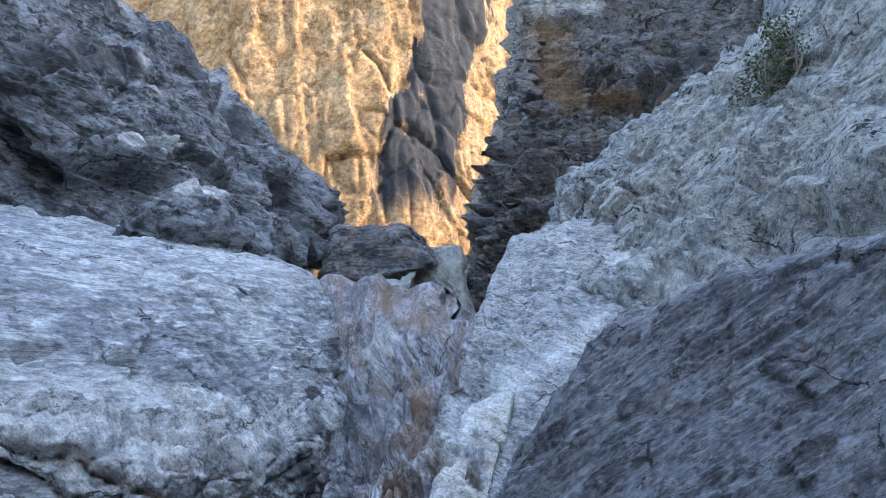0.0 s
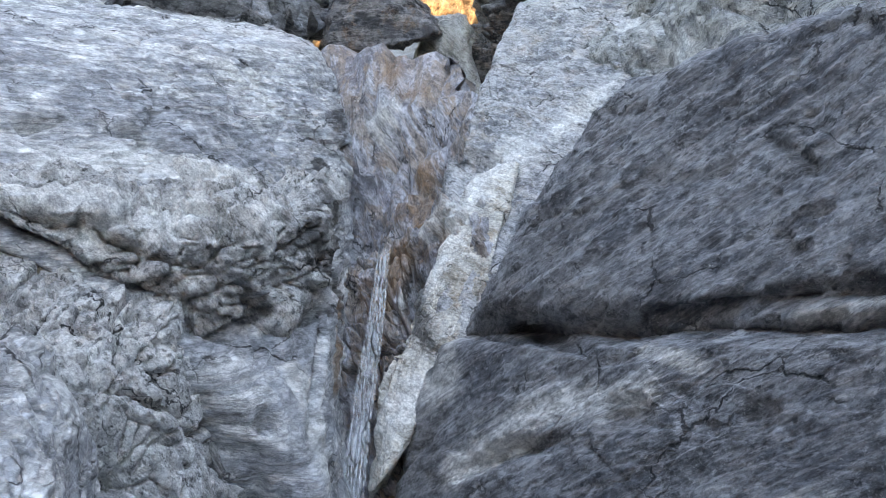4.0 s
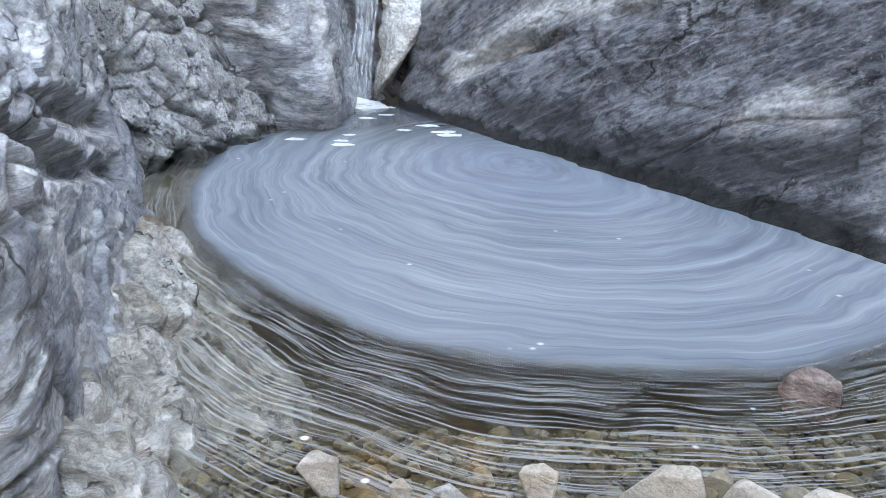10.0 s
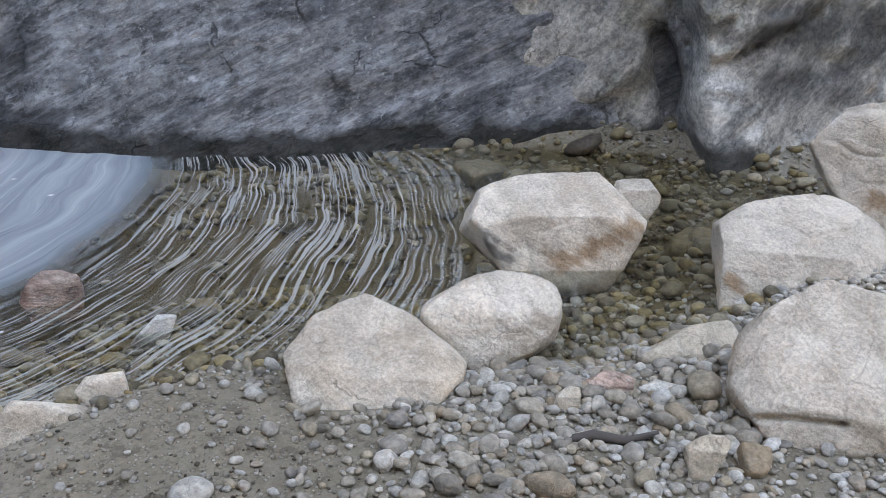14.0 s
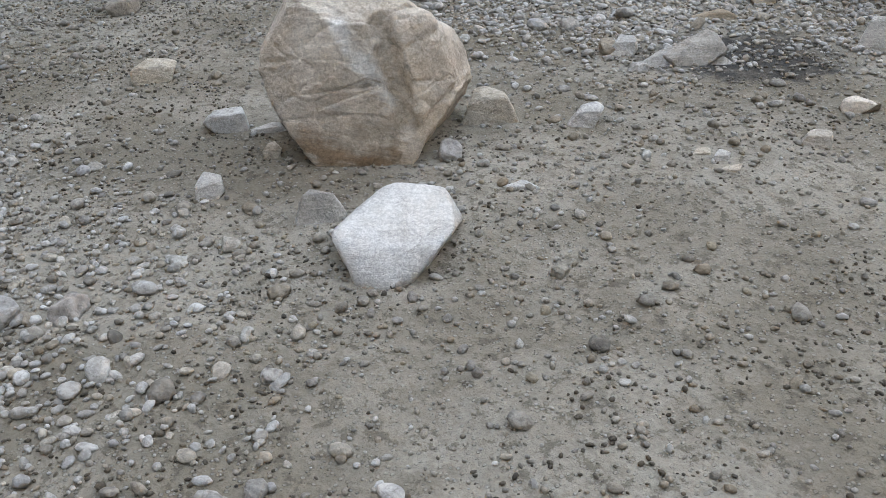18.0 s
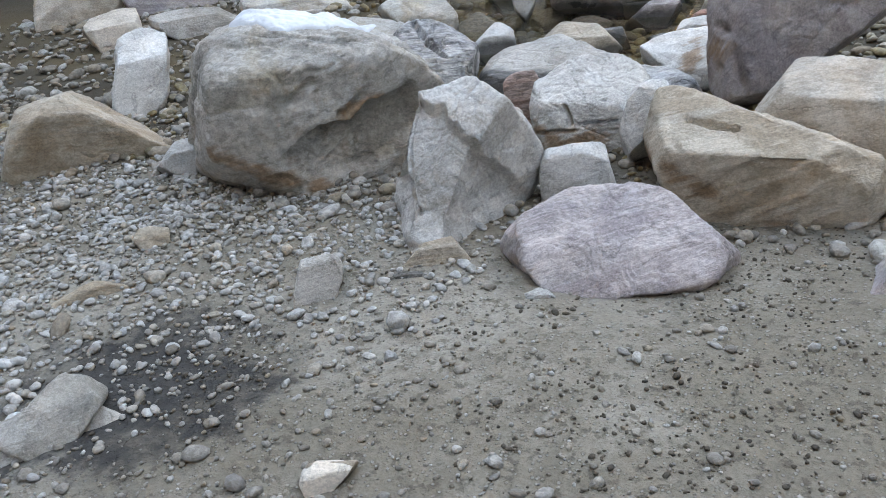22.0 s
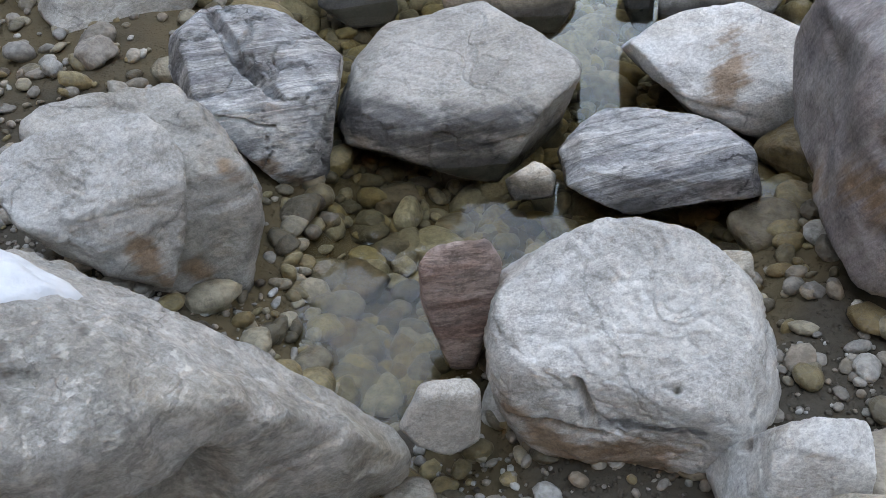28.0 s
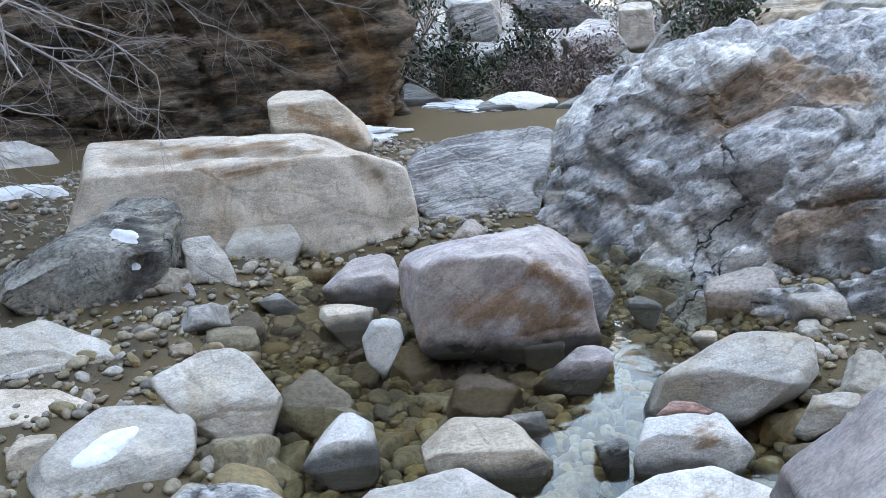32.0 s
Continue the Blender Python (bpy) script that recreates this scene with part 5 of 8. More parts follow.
rock("boulder", (2.822, 0.921, 0.048), [(-3, 46, 0.194), (46, 69, 0.166), (134, 51, 0.219), (169, -15, 0.261), (-29, -2, 0.273), (-116, 25, 0.151), (-116, 70, 0.085), (64, 20, 0.217), (0, -90, 0.158)], M_CREAM, "cream boulder with fine bedding lines at the water's edge", 5, "boulder", seed=2, sharp=70.0, rough=0.020, chips=20, blocks=0.004, block_len=0.3, block_dir=(47, 61), marks=[("rust", (-0.26, 0.09, -0.05), (-0.28, 0.01, -0.07), 0.018)])
rock("boulder", (3.364, 0.832, 0.199), [(-3, 50, 0.248), (20, 69, 0.224), (142, 57, 0.219), (161, 15, 0.179), (168, -5, 0.235), (-32, -29, 0.194), (-105, 18, 0.106), (-105, 60, 0.186), (75, 20, 0.128), (0, -90, 0.259)], M_CREAM, "upright cone-shaped cream boulder leaning by the canyon wall", 5, "boulder", seed=3, sharp=70.0, rough=0.020, chips=20, blocks=0.006, block_len=0.28, block_dir=(94, 42), marks=[("pale", (0.52, 0.70, -0.12), (-0.10, 0.18, 0.16), 0.026), ("rust", (-0.15, -0.02, -0.09), (-0.11, -0.21, -0.13), 0.033)])
rock("boulder", (3.815, 0.569, 0.154), [(29, 70, 0.176), (90, 76, 0.155), (158, 40, 0.158), (171, 3, 0.188), (-171, -43, 0.197), (-29, -41, 0.147), (-20, -17, 0.176), (-101, 5, 0.099), (-101, 75, 0.115), (79, 20, 0.101), (0, -90, 0.214)], M_TAN, "rounded brown-grey boulder behind the cone-shaped one", 5, "boulder", seed=4, chips=3, sharp=10, rough=0.036, blocks=0.004, block_len=0.23, block_dir=(141, 73), marks=[("rust", (-0.10, -0.01, -0.07), (-0.07, -0.17, -0.04), 0.033)])
rock("boulder", (3.720, 0.050, 0.124), [(6, 37, 0.192), (21, 58, 0.164), (132, 70, 0.197), (164, 45, 0.236), (-180, 2, 0.282), (-29, -48, 0.219), (-9, -3, 0.262), (-93, 5, 0.142), (-93, 65, 0.139), (87, 20, 0.152), (0, -90, 0.184)], M_PURPLE, "purplish boulder with chipped dark facets on gravel", 5, "boulder", seed=5, sharp=70.0, rough=0.020, chips=20, blocks=0.004, block_len=0.31, block_dir=(188, 54), marks=[("dark", (-0.04, 0.25, -0.03), (-0.16, 0.10, -0.00), 0.032), ("dark", (-0.16, 0.14, -0.08), (-0.15, -0.01, -0.10), 0.020)])
rock("boulder", (2.570, 1.715, 0.027), [(10, 66, 0.175), (52, 72, 0.185), (129, 39, 0.261), (159, -26, 0.318), (-63, -38, 0.240), (-36, 22, 0.275), (-130, 15, 0.155), (-130, 75, 0.098), (50, 20, 0.198), (0, -90, 0.207)], M_CREAM, "long cream boulder lying in the pool outlet", 5, "boulder", seed=6, sharp=70.0, rough=0.020, chips=20, blocks=0.005, block_len=0.41, block_dir=(235, 35), marks=[("rust", (-0.12, -0.15, -0.09), (0.01, -0.26, -0.03), 0.039), ("rust", (0.01, -0.26, -0.03), (0.11, -0.33, 0.03), 0.039), ("dark", (-0.26, 0.06, -0.03), (-0.22, -0.02, -0.08), 0.027)])
rock("stone", (3.126, 1.654, -0.034), [(30, 69, 0.072), (135, 34, 0.072), (162, -31, 0.086), (-42, -22, 0.074), (-122, 12, 0.047), (-122, 76, 0.047), (58, 20, 0.059), (0, -90, 0.126)], M_CREAM, "small cream stone in the pool outlet", 4, "stone", seed=7, sharp=60.0, chips=12)
rock("boulder", (1.896, 1.388, 0.029), [(-13, 43, 0.153), (11, 58, 0.125), (72, 64, 0.122), (131, 32, 0.169), (154, -10, 0.174), (-175, -47, 0.151), (-62, -34, 0.184), (-124, 25, 0.093), (-124, 75, 0.070), (56, 20, 0.146), (0, -90, 0.149)], M_CREAM, "smooth rounded cream boulder half in shallow water", 5, "boulder", seed=8, chips=0, sharp=9, rough=0.036, blocks=0.004, block_len=0.26, block_dir=(329, 47))
rock("boulder", (1.496, 1.453, 0.032), [(-28, 35, 0.212), (5, 57, 0.175), (96, 52, 0.131), (111, 41, 0.134), (147, -8, 0.215), (166, -34, 0.191), (-56, -9, 0.238), (-130, 30, 0.164), (-130, 78, 0.076), (50, 20, 0.230), (0, -90, 0.092)], M_CREAM, "yellowish flat slab of limestone on the beach", 5, "boulder", seed=9, sharp=70.0, rough=0.020, chips=20, blocks=0.004, block_len=0.25, block_dir=(16, 78))
rock("stone", (2.081, 0.888, -0.002), [(34, 59, 0.071), (4, 46, 0.062), (155, -4, 0.109), (-73, -47, 0.094), (-36, -4, 0.140), (-120, 20, 0.098), (-120, 75, 0.062), (60, 20, 0.134), (0, -90, 0.118)], M_TAN, "tan stone half under water by the big boulder", 4, "stone", seed=10, sharp=60.0, chips=12)
rock("stone", (1.765, 0.954, 0.009), [(8, 49, 0.045), (78, 56, 0.050), (150, -7, 0.062), (-72, -40, 0.051), (-37, 1, 0.054), (-127, 12, 0.033), (-127, 76, 0.037), (53, 20, 0.037), (0, -90, 0.099)], M_RED, "reddish-brown stone at the waterline", 4, "stone", seed=11, sharp=60.0, chips=12)
rock("stone", (1.644, 0.983, 0.031), [(-25, 22, 0.026), (66, 57, 0.038), (143, -3, 0.028), (-74, -39, 0.036), (-130, 12, 0.025), (-130, 76, 0.025), (50, 20, 0.025), (0, -90, 0.091)], M_TAN, "yellow-tan stone standing on the gravel", 4, "stone", seed=12, sharp=60.0, chips=12)
rock("stone", (1.627, 0.628, 0.052), [(6, 40, 0.037), (55, 55, 0.047), (166, -19, 0.034), (-36, -6, 0.040), (-121, 12, 0.031), (-121, 76, 0.033), (59, 20, 0.031), (0, -90, 0.112)], M_TAN, "flat tan stone among pebbles", 4, "stone", seed=13, sharp=60.0, chips=12)
rock("stone", (1.842, 0.858, 0.003), [(11, 48, 0.031), (87, 55, 0.035), (160, -17, 0.041), (-51, -24, 0.044), (-123, 12, 0.025), (-123, 76, 0.030), (57, 20, 0.032), (0, -90, 0.083)], M_GREY, "small grey wet stone at the waterline", 4, "stone", seed=14, sharp=60.0, chips=12)
rock("stone", (1.223, 2.725, -0.059), [(-53, 29, 0.068), (-26, 57, 0.066), (73, 58, 0.074), (119, -6, 0.105), (-75, -16, 0.096), (-156, 15, 0.045), (-156, 76, 0.044), (24, 20, 0.058), (0, -90, 0.101)], M_RED, "pinkish white stone sticking out of the pool", 4, "stone", seed=15, sharp=60.0, chips=12)
rock("stone", (0.801, 1.895, 0.002), [(-53, 26, 0.086), (56, 55, 0.053), (158, -48, 0.053), (-158, 20, 0.043), (-158, 60, 0.078), (22, 20, 0.060), (0, -90, 0.082)], M_CREAM, "pointed cream stone on the beach edge", 4, "stone", seed=16, sharp=60.0, chips=12)
rock("stone", (0.628, 2.073, -0.028), [(-46, 39, 0.045), (1, 59, 0.042), (99, 16, 0.079), (-164, 12, 0.035), (-164, 76, 0.038), (16, 20, 0.043), (0, -90, 0.082)], M_TAN, "rounded tan stone at the waterline", 4, "stone", seed=17, sharp=60.0, chips=12)
rock("stone", (0.285, 2.077, -0.026), [(-49, 44, 0.045), (52, 50, 0.038), (104, -8, 0.049), (-97, -20, 0.045), (-173, 12, 0.029), (-173, 76, 0.031), (7, 20, 0.031), (0, -90, 0.094)], M_TAN, "tan stone standing in shallow water", 4, "stone", seed=18, sharp=60.0, chips=12)
rock("stone", (-0.071, 2.018, -0.035), [(-62, 40, 0.026), (63, 34, 0.024), (99, -16, 0.029), (-97, -5, 0.027), (177, 12, 0.023), (177, 76, 0.023), (-3, 20, 0.024), (0, -90, 0.075)], M_TAN, "brown stone at the waterline", 4, "stone", seed=19, sharp=60.0, chips=12)
rock("stone", (-0.288, 2.088, -0.019), [(-61, 47, 0.046), (32, 53, 0.039), (83, -0, 0.051), (-121, -31, 0.046), (171, 12, 0.032), (171, 76, 0.038), (-9, 20, 0.041), (0, -90, 0.091)], M_CREAM, "cream stone at the waterline", 4, "stone", seed=20, sharp=60.0, chips=12)
rock("stone", (0.051, 2.013, -0.037), [(-33, 53, 0.021), (54, 43, 0.021), (-129, -44, 0.020), (-179, 12, 0.020), (-179, 76, 0.022), (1, 20, 0.024), (0, -90, 0.073)], M_PALE, "flat pale stone at the waterline", 4, "stone", seed=21, sharp=60.0, chips=12)
rock("stone", (0.090, 1.837, -0.008), [(-44, 46, 0.026), (55, 42, 0.026), (100, -10, 0.030), (-93, -6, 0.029), (-178, 12, 0.023), (-178, 76, 0.023), (2, 20, 0.023), (0, -90, 0.082)], M_PALE, "pale stone on the wet beach", 4, "stone", seed=22, sharp=60.0, chips=12)
rock("stone", (0.979, 1.940, 0.003), [(-37, 39, 0.043), (33, 61, 0.031), (116, 5, 0.063), (-82, -27, 0.053), (-153, 12, 0.028), (-153, 76, 0.031), (27, 20, 0.034), (0, -90, 0.083)], M_CREAM, "pinkish grey stone by the pointed one", 4, "stone", seed=23, sharp=60.0, chips=12)
rock("stone", (1.350, 2.258, -0.070), [(-30, 44, 0.026), (50, 62, 0.019), (134, -23, 0.034), (-149, 12, 0.019), (-149, 76, 0.019), (31, 20, 0.019), (0, -90, 0.080)], M_PALE, "half-sunken pale stone in the shallows", 4, "stone", seed=24, sharp=60.0, chips=12)
rock("boulder", (2.994, -1.428, 0.310), [(31, 36, 0.323), (38, 51, 0.324), (-176, 61, 0.255), (-170, 54, 0.239), (-169, 51, 0.241), (-151, 10, 0.328), (-134, -33, 0.324), (10, -27, 0.325), (17, -9, 0.317), (-64, 2, 0.185), (-64, 68, 0.258), (116, 20, 0.178), (0, -90, 0.370), (-26, 8, 0.235), (-104, 5, 0.235)], M_CREAM, "tall pale pink boulder with a deep cleft on the gravel bar", 6, "boulder", seed=25, carve=[((-0.15, -0.01, 0.02), (-0.18, -0.04, -0.14), 0.025, 0.070), ((-0.12, -0.00, 0.16), (-0.15, -0.01, 0.02), 0.025, 0.070), ((-0.18, -0.04, -0.14), (-0.20, -0.11, -0.23), 0.016, 0.040), ((-0.19, 0.02, 0.17), (-0.23, -0.03, -0.16), 0.035, 0.05), ((-0.0, 0.1, 0.26), (0.02, 0.2, 0.25), 0.02, 0.02)], sharp=70.0, rough=0.020, chips=20, blocks=0.009, block_len=0.39, block_dir=(48, 74), marks=[("pale", (-0.12, 0.13, 0.16), (-0.19, -0.00, -0.09), 0.024), ("rust", (-0.15, 0.16, -0.26), (-0.20, 0.02, -0.27), 0.039), ("rust", (-0.07, 0.26, -0.20), (-0.15, 0.16, -0.26), 0.040)])
rock("stone", (2.278, -1.204, 0.051), [(55, 45, 0.159), (133, 64, 0.135), (-128, -35, 0.072), (-161, 24, 0.127), (-151, 7, 0.134), (-124, -35, 0.150), (13, -17, 0.204), (-59, 35, 0.149), (-59, 80, 0.072), (121, 20, 0.230), (0, -90, 0.111)], M_PALE, "white flat slab lying on gravel", 4, "stone", seed=26, sharp=60.0, chips=12)
rock("stone", (2.572, -1.064, 0.042), [(30, 19, 0.070), (148, 60, 0.057), (-170, 27, 0.053), (-139, -30, 0.064), (-68, 20, 0.037), (-68, 65, 0.067), (112, 20, 0.049), (0, -90, 0.102)], M_GREY, "pointed greyish stone beside the white slab", 4, "stone", seed=27, sharp=60.0, chips=12)
rock("stone", (2.908, -0.849, 0.045), [(17, 7, 0.053), (34, 38, 0.050), (165, 50, 0.052), (-142, -40, 0.033), (-166, 5, 0.033), (-75, 12, 0.037), (-75, 76, 0.040), (105, 20, 0.046), (0, -90, 0.105)], M_PALE, "white stone on gravel", 4, "stone", seed=28, sharp=60.0, chips=12)
rock("stone", (3.394, -1.063, 0.060), [(31, 36, 0.068), (90, 70, 0.056), (-166, 12, 0.068), (-6, -45, 0.057), (-73, 12, 0.037), (-73, 76, 0.037), (107, 20, 0.042), (0, -90, 0.120)], M_PALE, "white angular stone on gravel", 4, "stone", seed=29, sharp=60.0, chips=12)
rock("stone", (3.307, -1.179, 0.021), [(77, 66, 0.024), (-173, 30, 0.053), (18, -1, 0.058), (-71, 12, 0.022), (-71, 76, 0.022), (109, 20, 0.027), (0, -90, 0.081)], M_GREY, "flat grey stone beside the tall boulder", 4, "stone", seed=30, sharp=60.0, chips=12)
rock("stone", (3.092, -1.111, 0.029), [(38, 39, 0.028), (-177, 35, 0.034), (-152, -18, 0.030), (18, -2, 0.030), (-71, 12, 0.028), (-71, 76, 0.028), (109, 20, 0.034), (0, -90, 0.089)], M_TAN, "brown stone on gravel", 4, "stone", seed=31, sharp=60.0, chips=12)
rock("stone", (3.299, -0.584, 0.028), [(33, 47, 0.034), (166, 45, 0.030), (-82, 12, 0.026), (-82, 76, 0.026), (98, 20, 0.029), (0, -90, 0.088)], M_GREY, "grey stone on gravel", 4, "stone", seed=32, sharp=60.0, chips=12)
rock("stone", (2.385, -1.630, 0.025), [(88, 59, 0.025), (178, 53, 0.027), (-110, -48, 0.029), (3, -48, 0.029), (-54, 12, 0.024), (-54, 76, 0.023), (126, 20, 0.028), (0, -90, 0.085)], M_PALE, "flat pale stone on gravel", 4, "stone", seed=33, sharp=60.0, chips=12)
rock("stone", (2.937, -1.891, 0.060), [(41, 21, 0.081), (167, 65, 0.066), (-154, 25, 0.060), (-55, 12, 0.048), (-55, 76, 0.052), (125, 20, 0.063), (0, -90, 0.120)], M_TAN, "tan stone leaning on the tall boulder", 4, "stone", seed=34, sharp=60.0, chips=12)
rock("stone", (3.066, 0.179, 0.030), [(10, 36, 0.027), (95, 66, 0.027), (177, -8, 0.031), (-25, -34, 0.032), (-98, 12, 0.024), (-98, 76, 0.024), (82, 20, 0.024), (0, -90, 0.090)], M_PALE, "white stone on gravel near the large boulder", 4, "stone", seed=35, sharp=60.0, chips=12)
rock("stone", (3.189, 0.030, 0.020), [(43, 60, 0.025), (130, 61, 0.044), (-8, -7, 0.056), (-95, 12, 0.029), (-95, 76, 0.029), (85, 20, 0.035), (0, -90, 0.080)], M_GREY, "flat grey stone near the purplish boulder", 4, "stone", seed=36, sharp=60.0, chips=12)
rock("stone", (4.104, -0.991, 0.063), [(34, 53, 0.064), (155, 65, 0.069), (-159, -23, 0.082), (9, -6, 0.088), (-78, 12, 0.045), (-78, 76, 0.044), (102, 20, 0.056), (0, -90, 0.123)], M_TAN, "tan rounded stone on gravel", 4, "stone", seed=37, sharp=60.0, chips=12)
rock("stone", (2.003, -0.345, 0.018), [(80, 53, 0.018), (149, 40, 0.018), (-131, -42, 0.018), (-15, -26, 0.018), (-84, 12, 0.018), (-84, 76, 0.018), (96, 20, 0.018), (0, -90, 0.078)], M_CREAM, "two-toned pebble on gravel", 4, "stone", seed=38, sharp=60.0, chips=12)
rock("boulder", (4.331, -4.372, 0.080), [(47, 25, 0.240), (102, 76, 0.203), (-149, 47, 0.201), (-148, 46, 0.203), (-51, -12, 0.199), (-51, 72, 0.291), (129, 20, 0.206), (0, -90, 0.140)], M_TAN, "tan wedge-shaped boulder undercut on gravel", 5, "boulder", seed=39, sharp=70.0, rough=0.020, chips=20, blocks=0.005, block_len=0.37, block_dir=(346, 58))
rock("boulder", (4.530, -5.155, 0.136), [(50, 20, 0.159), (89, 73, 0.175), (-131, -4, 0.109), (-129, -14, 0.096), (-123, -31, 0.119), (-45, 12, 0.149), (-45, 76, 0.125), (135, 20, 0.183), (0, -90, 0.196)], M_PALE, "pale boulder behind the wedge-shaped one", 5, "boulder", seed=40, sharp=70.0, rough=0.020, chips=20, blocks=0.004, block_len=0.16, block_dir=(33, 39))
rock("stone", (3.716, -4.338, 0.053), [(66, 45, 0.056), (112, 70, 0.074), (-127, -13, 0.068), (22, -48, 0.077), (-44, 12, 0.053), (-44, 76, 0.054), (136, 20, 0.069), (0, -90, 0.113)], M_PALE, "white stone under the snow-capped boulder", 4, "stone", seed=41, sharp=60.0, chips=12)
rock("stone", (3.360, -3.732, 0.042), [(67, 44, 0.054), (173, 61, 0.045), (-131, -10, 0.059), (32, -22, 0.050), (-47, 12, 0.032), (-47, 76, 0.033), (133, 20, 0.037), (0, -90, 0.102)], M_TAN, "rounded brown stone on gravel", 4, "stone", seed=42, sharp=60.0, chips=12)
rock("stone", (2.607, -3.593, 0.070), [(62, 17, 0.072), (136, 63, 0.069), (-121, -6, 0.061), (-110, -25, 0.056), (-37, 15, 0.039), (-37, 60, 0.066), (143, 20, 0.039), (0, -90, 0.130)], M_GREY, "upright grey slate standing in gravel", 4, "stone", seed=43, sharp=60.0, chips=12)
rock("stone", (2.423, -3.741, 0.010), [(116, 56, 0.023), (165, 60, 0.016), (-110, -14, 0.055), (-30, 12, 0.016), (-30, 76, 0.016), (150, 20, 0.016), (0, -90, 0.070)], M_DARKB, "dark thin slab lying on gravel", 4, "stone", seed=44, sharp=60.0, chips=12)
rock("stone", (2.367, -3.874, 0.029), [(90, 42, 0.055), (139, 62, 0.042), (-133, 30, 0.065), (-28, 12, 0.036), (-28, 76, 0.040), (152, 20, 0.043), (0, -90, 0.089)], M_TAN, "tan stone under the wedge boulder", 4, "stone", seed=45, sharp=60.0, chips=12)
rock("stone", (1.999, -3.716, 0.016), [(124, 53, 0.027), (-140, 40, 0.035), (-74, -43, 0.029), (59, -15, 0.037), (-20, 12, 0.022), (-20, 76, 0.025), (160, 20, 0.027), (0, -90, 0.076)], M_PALE, "smooth white pebble against the purple boulder", 4, "stone", seed=46, sharp=60.0, chips=12)
rock("stone", (2.934, -2.863, 0.060), [(81, 51, 0.061), (71, 45, 0.061), (173, 50, 0.107), (-167, 35, 0.120), (-107, -42, 0.078), (9, -29, 0.129), (-58, 30, 0.061), (-58, 65, 0.061), (122, 20, 0.098), (0, -90, 0.120)], M_GREY, "grey flat rock sunk in sooty gravel", 4, "stone", seed=47, sharp=60.0, chips=12)
rock("stone", (2.208, -2.898, 0.028), [(74, 26, 0.047), (159, 49, 0.037), (-84, -38, 0.034), (-67, -45, 0.030), (35, -16, 0.050), (-40, 12, 0.033), (-40, 76, 0.046), (140, 20, 0.041), (0, -90, 0.088)], M_TAN, "tan stone at the edge of the soot", 4, "stone", seed=48, sharp=60.0, chips=12)
rock("stone", (2.197, -2.889, 0.043), [(102, 54, 0.039), (175, 57, 0.036), (-93, -44, 0.030), (44, -13, 0.050), (-38, 12, 0.030), (-38, 76, 0.036), (142, 20, 0.035), (0, -90, 0.103)], M_CREAM, "pale stone at the edge of the soot", 4, "stone", seed=49, sharp=60.0, chips=12)
rock("stone", (2.109, -2.584, 0.027), [(74, 33, 0.035), (164, 55, 0.045), (-127, -3, 0.046), (8, -44, 0.045), (-41, 12, 0.028), (-41, 76, 0.031), (139, 20, 0.030), (0, -90, 0.087)], M_CREAM, "cream stone in a cluster on gravel", 4, "stone", seed=50, sharp=60.0, chips=12)
rock("stone", (2.187, -2.244, 0.030), [(59, 25, 0.022), (158, 51, 0.026), (-129, -14, 0.022), (-51, 12, 0.022), (-51, 76, 0.022), (129, 20, 0.022), (0, -90, 0.090)], M_PALE, "white stone in a cluster on gravel", 4, "stone", seed=51, sharp=60.0, chips=12)
rock("stone", (2.255, -2.228, 0.016), [(62, 31, 0.026), (171, 47, 0.034), (-132, -12, 0.025), (10, -32, 0.027), (-52, 12, 0.023), (-52, 76, 0.026), (128, 20, 0.026), (0, -90, 0.076)], M_TAN, "brown stone in a cluster on gravel", 4, "stone", seed=52, sharp=60.0, chips=12)
rock("stone", (2.114, -2.208, 0.018), [(90, 45, 0.022), (-124, -18, 0.022), (-85, -46, 0.022), (29, -14, 0.029), (-50, 12, 0.022), (-50, 76, 0.023), (130, 20, 0.022), (0, -90, 0.078)], M_CREAM, "tan flat stone beside the cluster", 4, "stone", seed=53, sharp=60.0, chips=12)
rock("stone", (2.164, -2.149, 0.008), [(84, 43, 0.022), (-178, 38, 0.020), (-113, -31, 0.024), (-7, -42, 0.020), (-53, 12, 0.020), (-53, 76, 0.023), (127, 20, 0.023), (0, -90, 0.068)], M_PALE, "pale small stone beside the cluster", 4, "stone", seed=54, sharp=60.0, chips=12)
rock("stone", (1.479, -3.021, 0.007), [(99, 36, 0.015), (-141, 41, 0.015), (-61, -49, 0.015), (39, -40, 0.015), (-18, 12, 0.015), (-18, 76, 0.015), (162, 20, 0.015), (0, -90, 0.067)], M_PALE, "small white stone on sand", 4, "stone", seed=55, sharp=60.0, chips=12)
rock("stone", (1.514, -2.825, 0.013), [(89, 27, 0.022), (-134, 30, 0.022), (-61, -47, 0.022), (29, -42, 0.022), (-21, 12, 0.022), (-21, 76, 0.022), (159, 20, 0.022), (0, -90, 0.073)], M_GREY, "pale flat stone sunk in sand", 4, "stone", seed=56, sharp=60.0, chips=12)
rock("stone", (2.978, -2.799, 0.029), [(71, 51, 0.063), (105, 64, 0.057), (-167, 47, 0.127), (-53, 35, 0.049), (-53, 70, 0.046), (127, 20, 0.090), (0, -90, 0.089)], M_GREY, "flat grey rock half buried in gravel", 4, "stone", seed=57, sharp=60.0, chips=12)
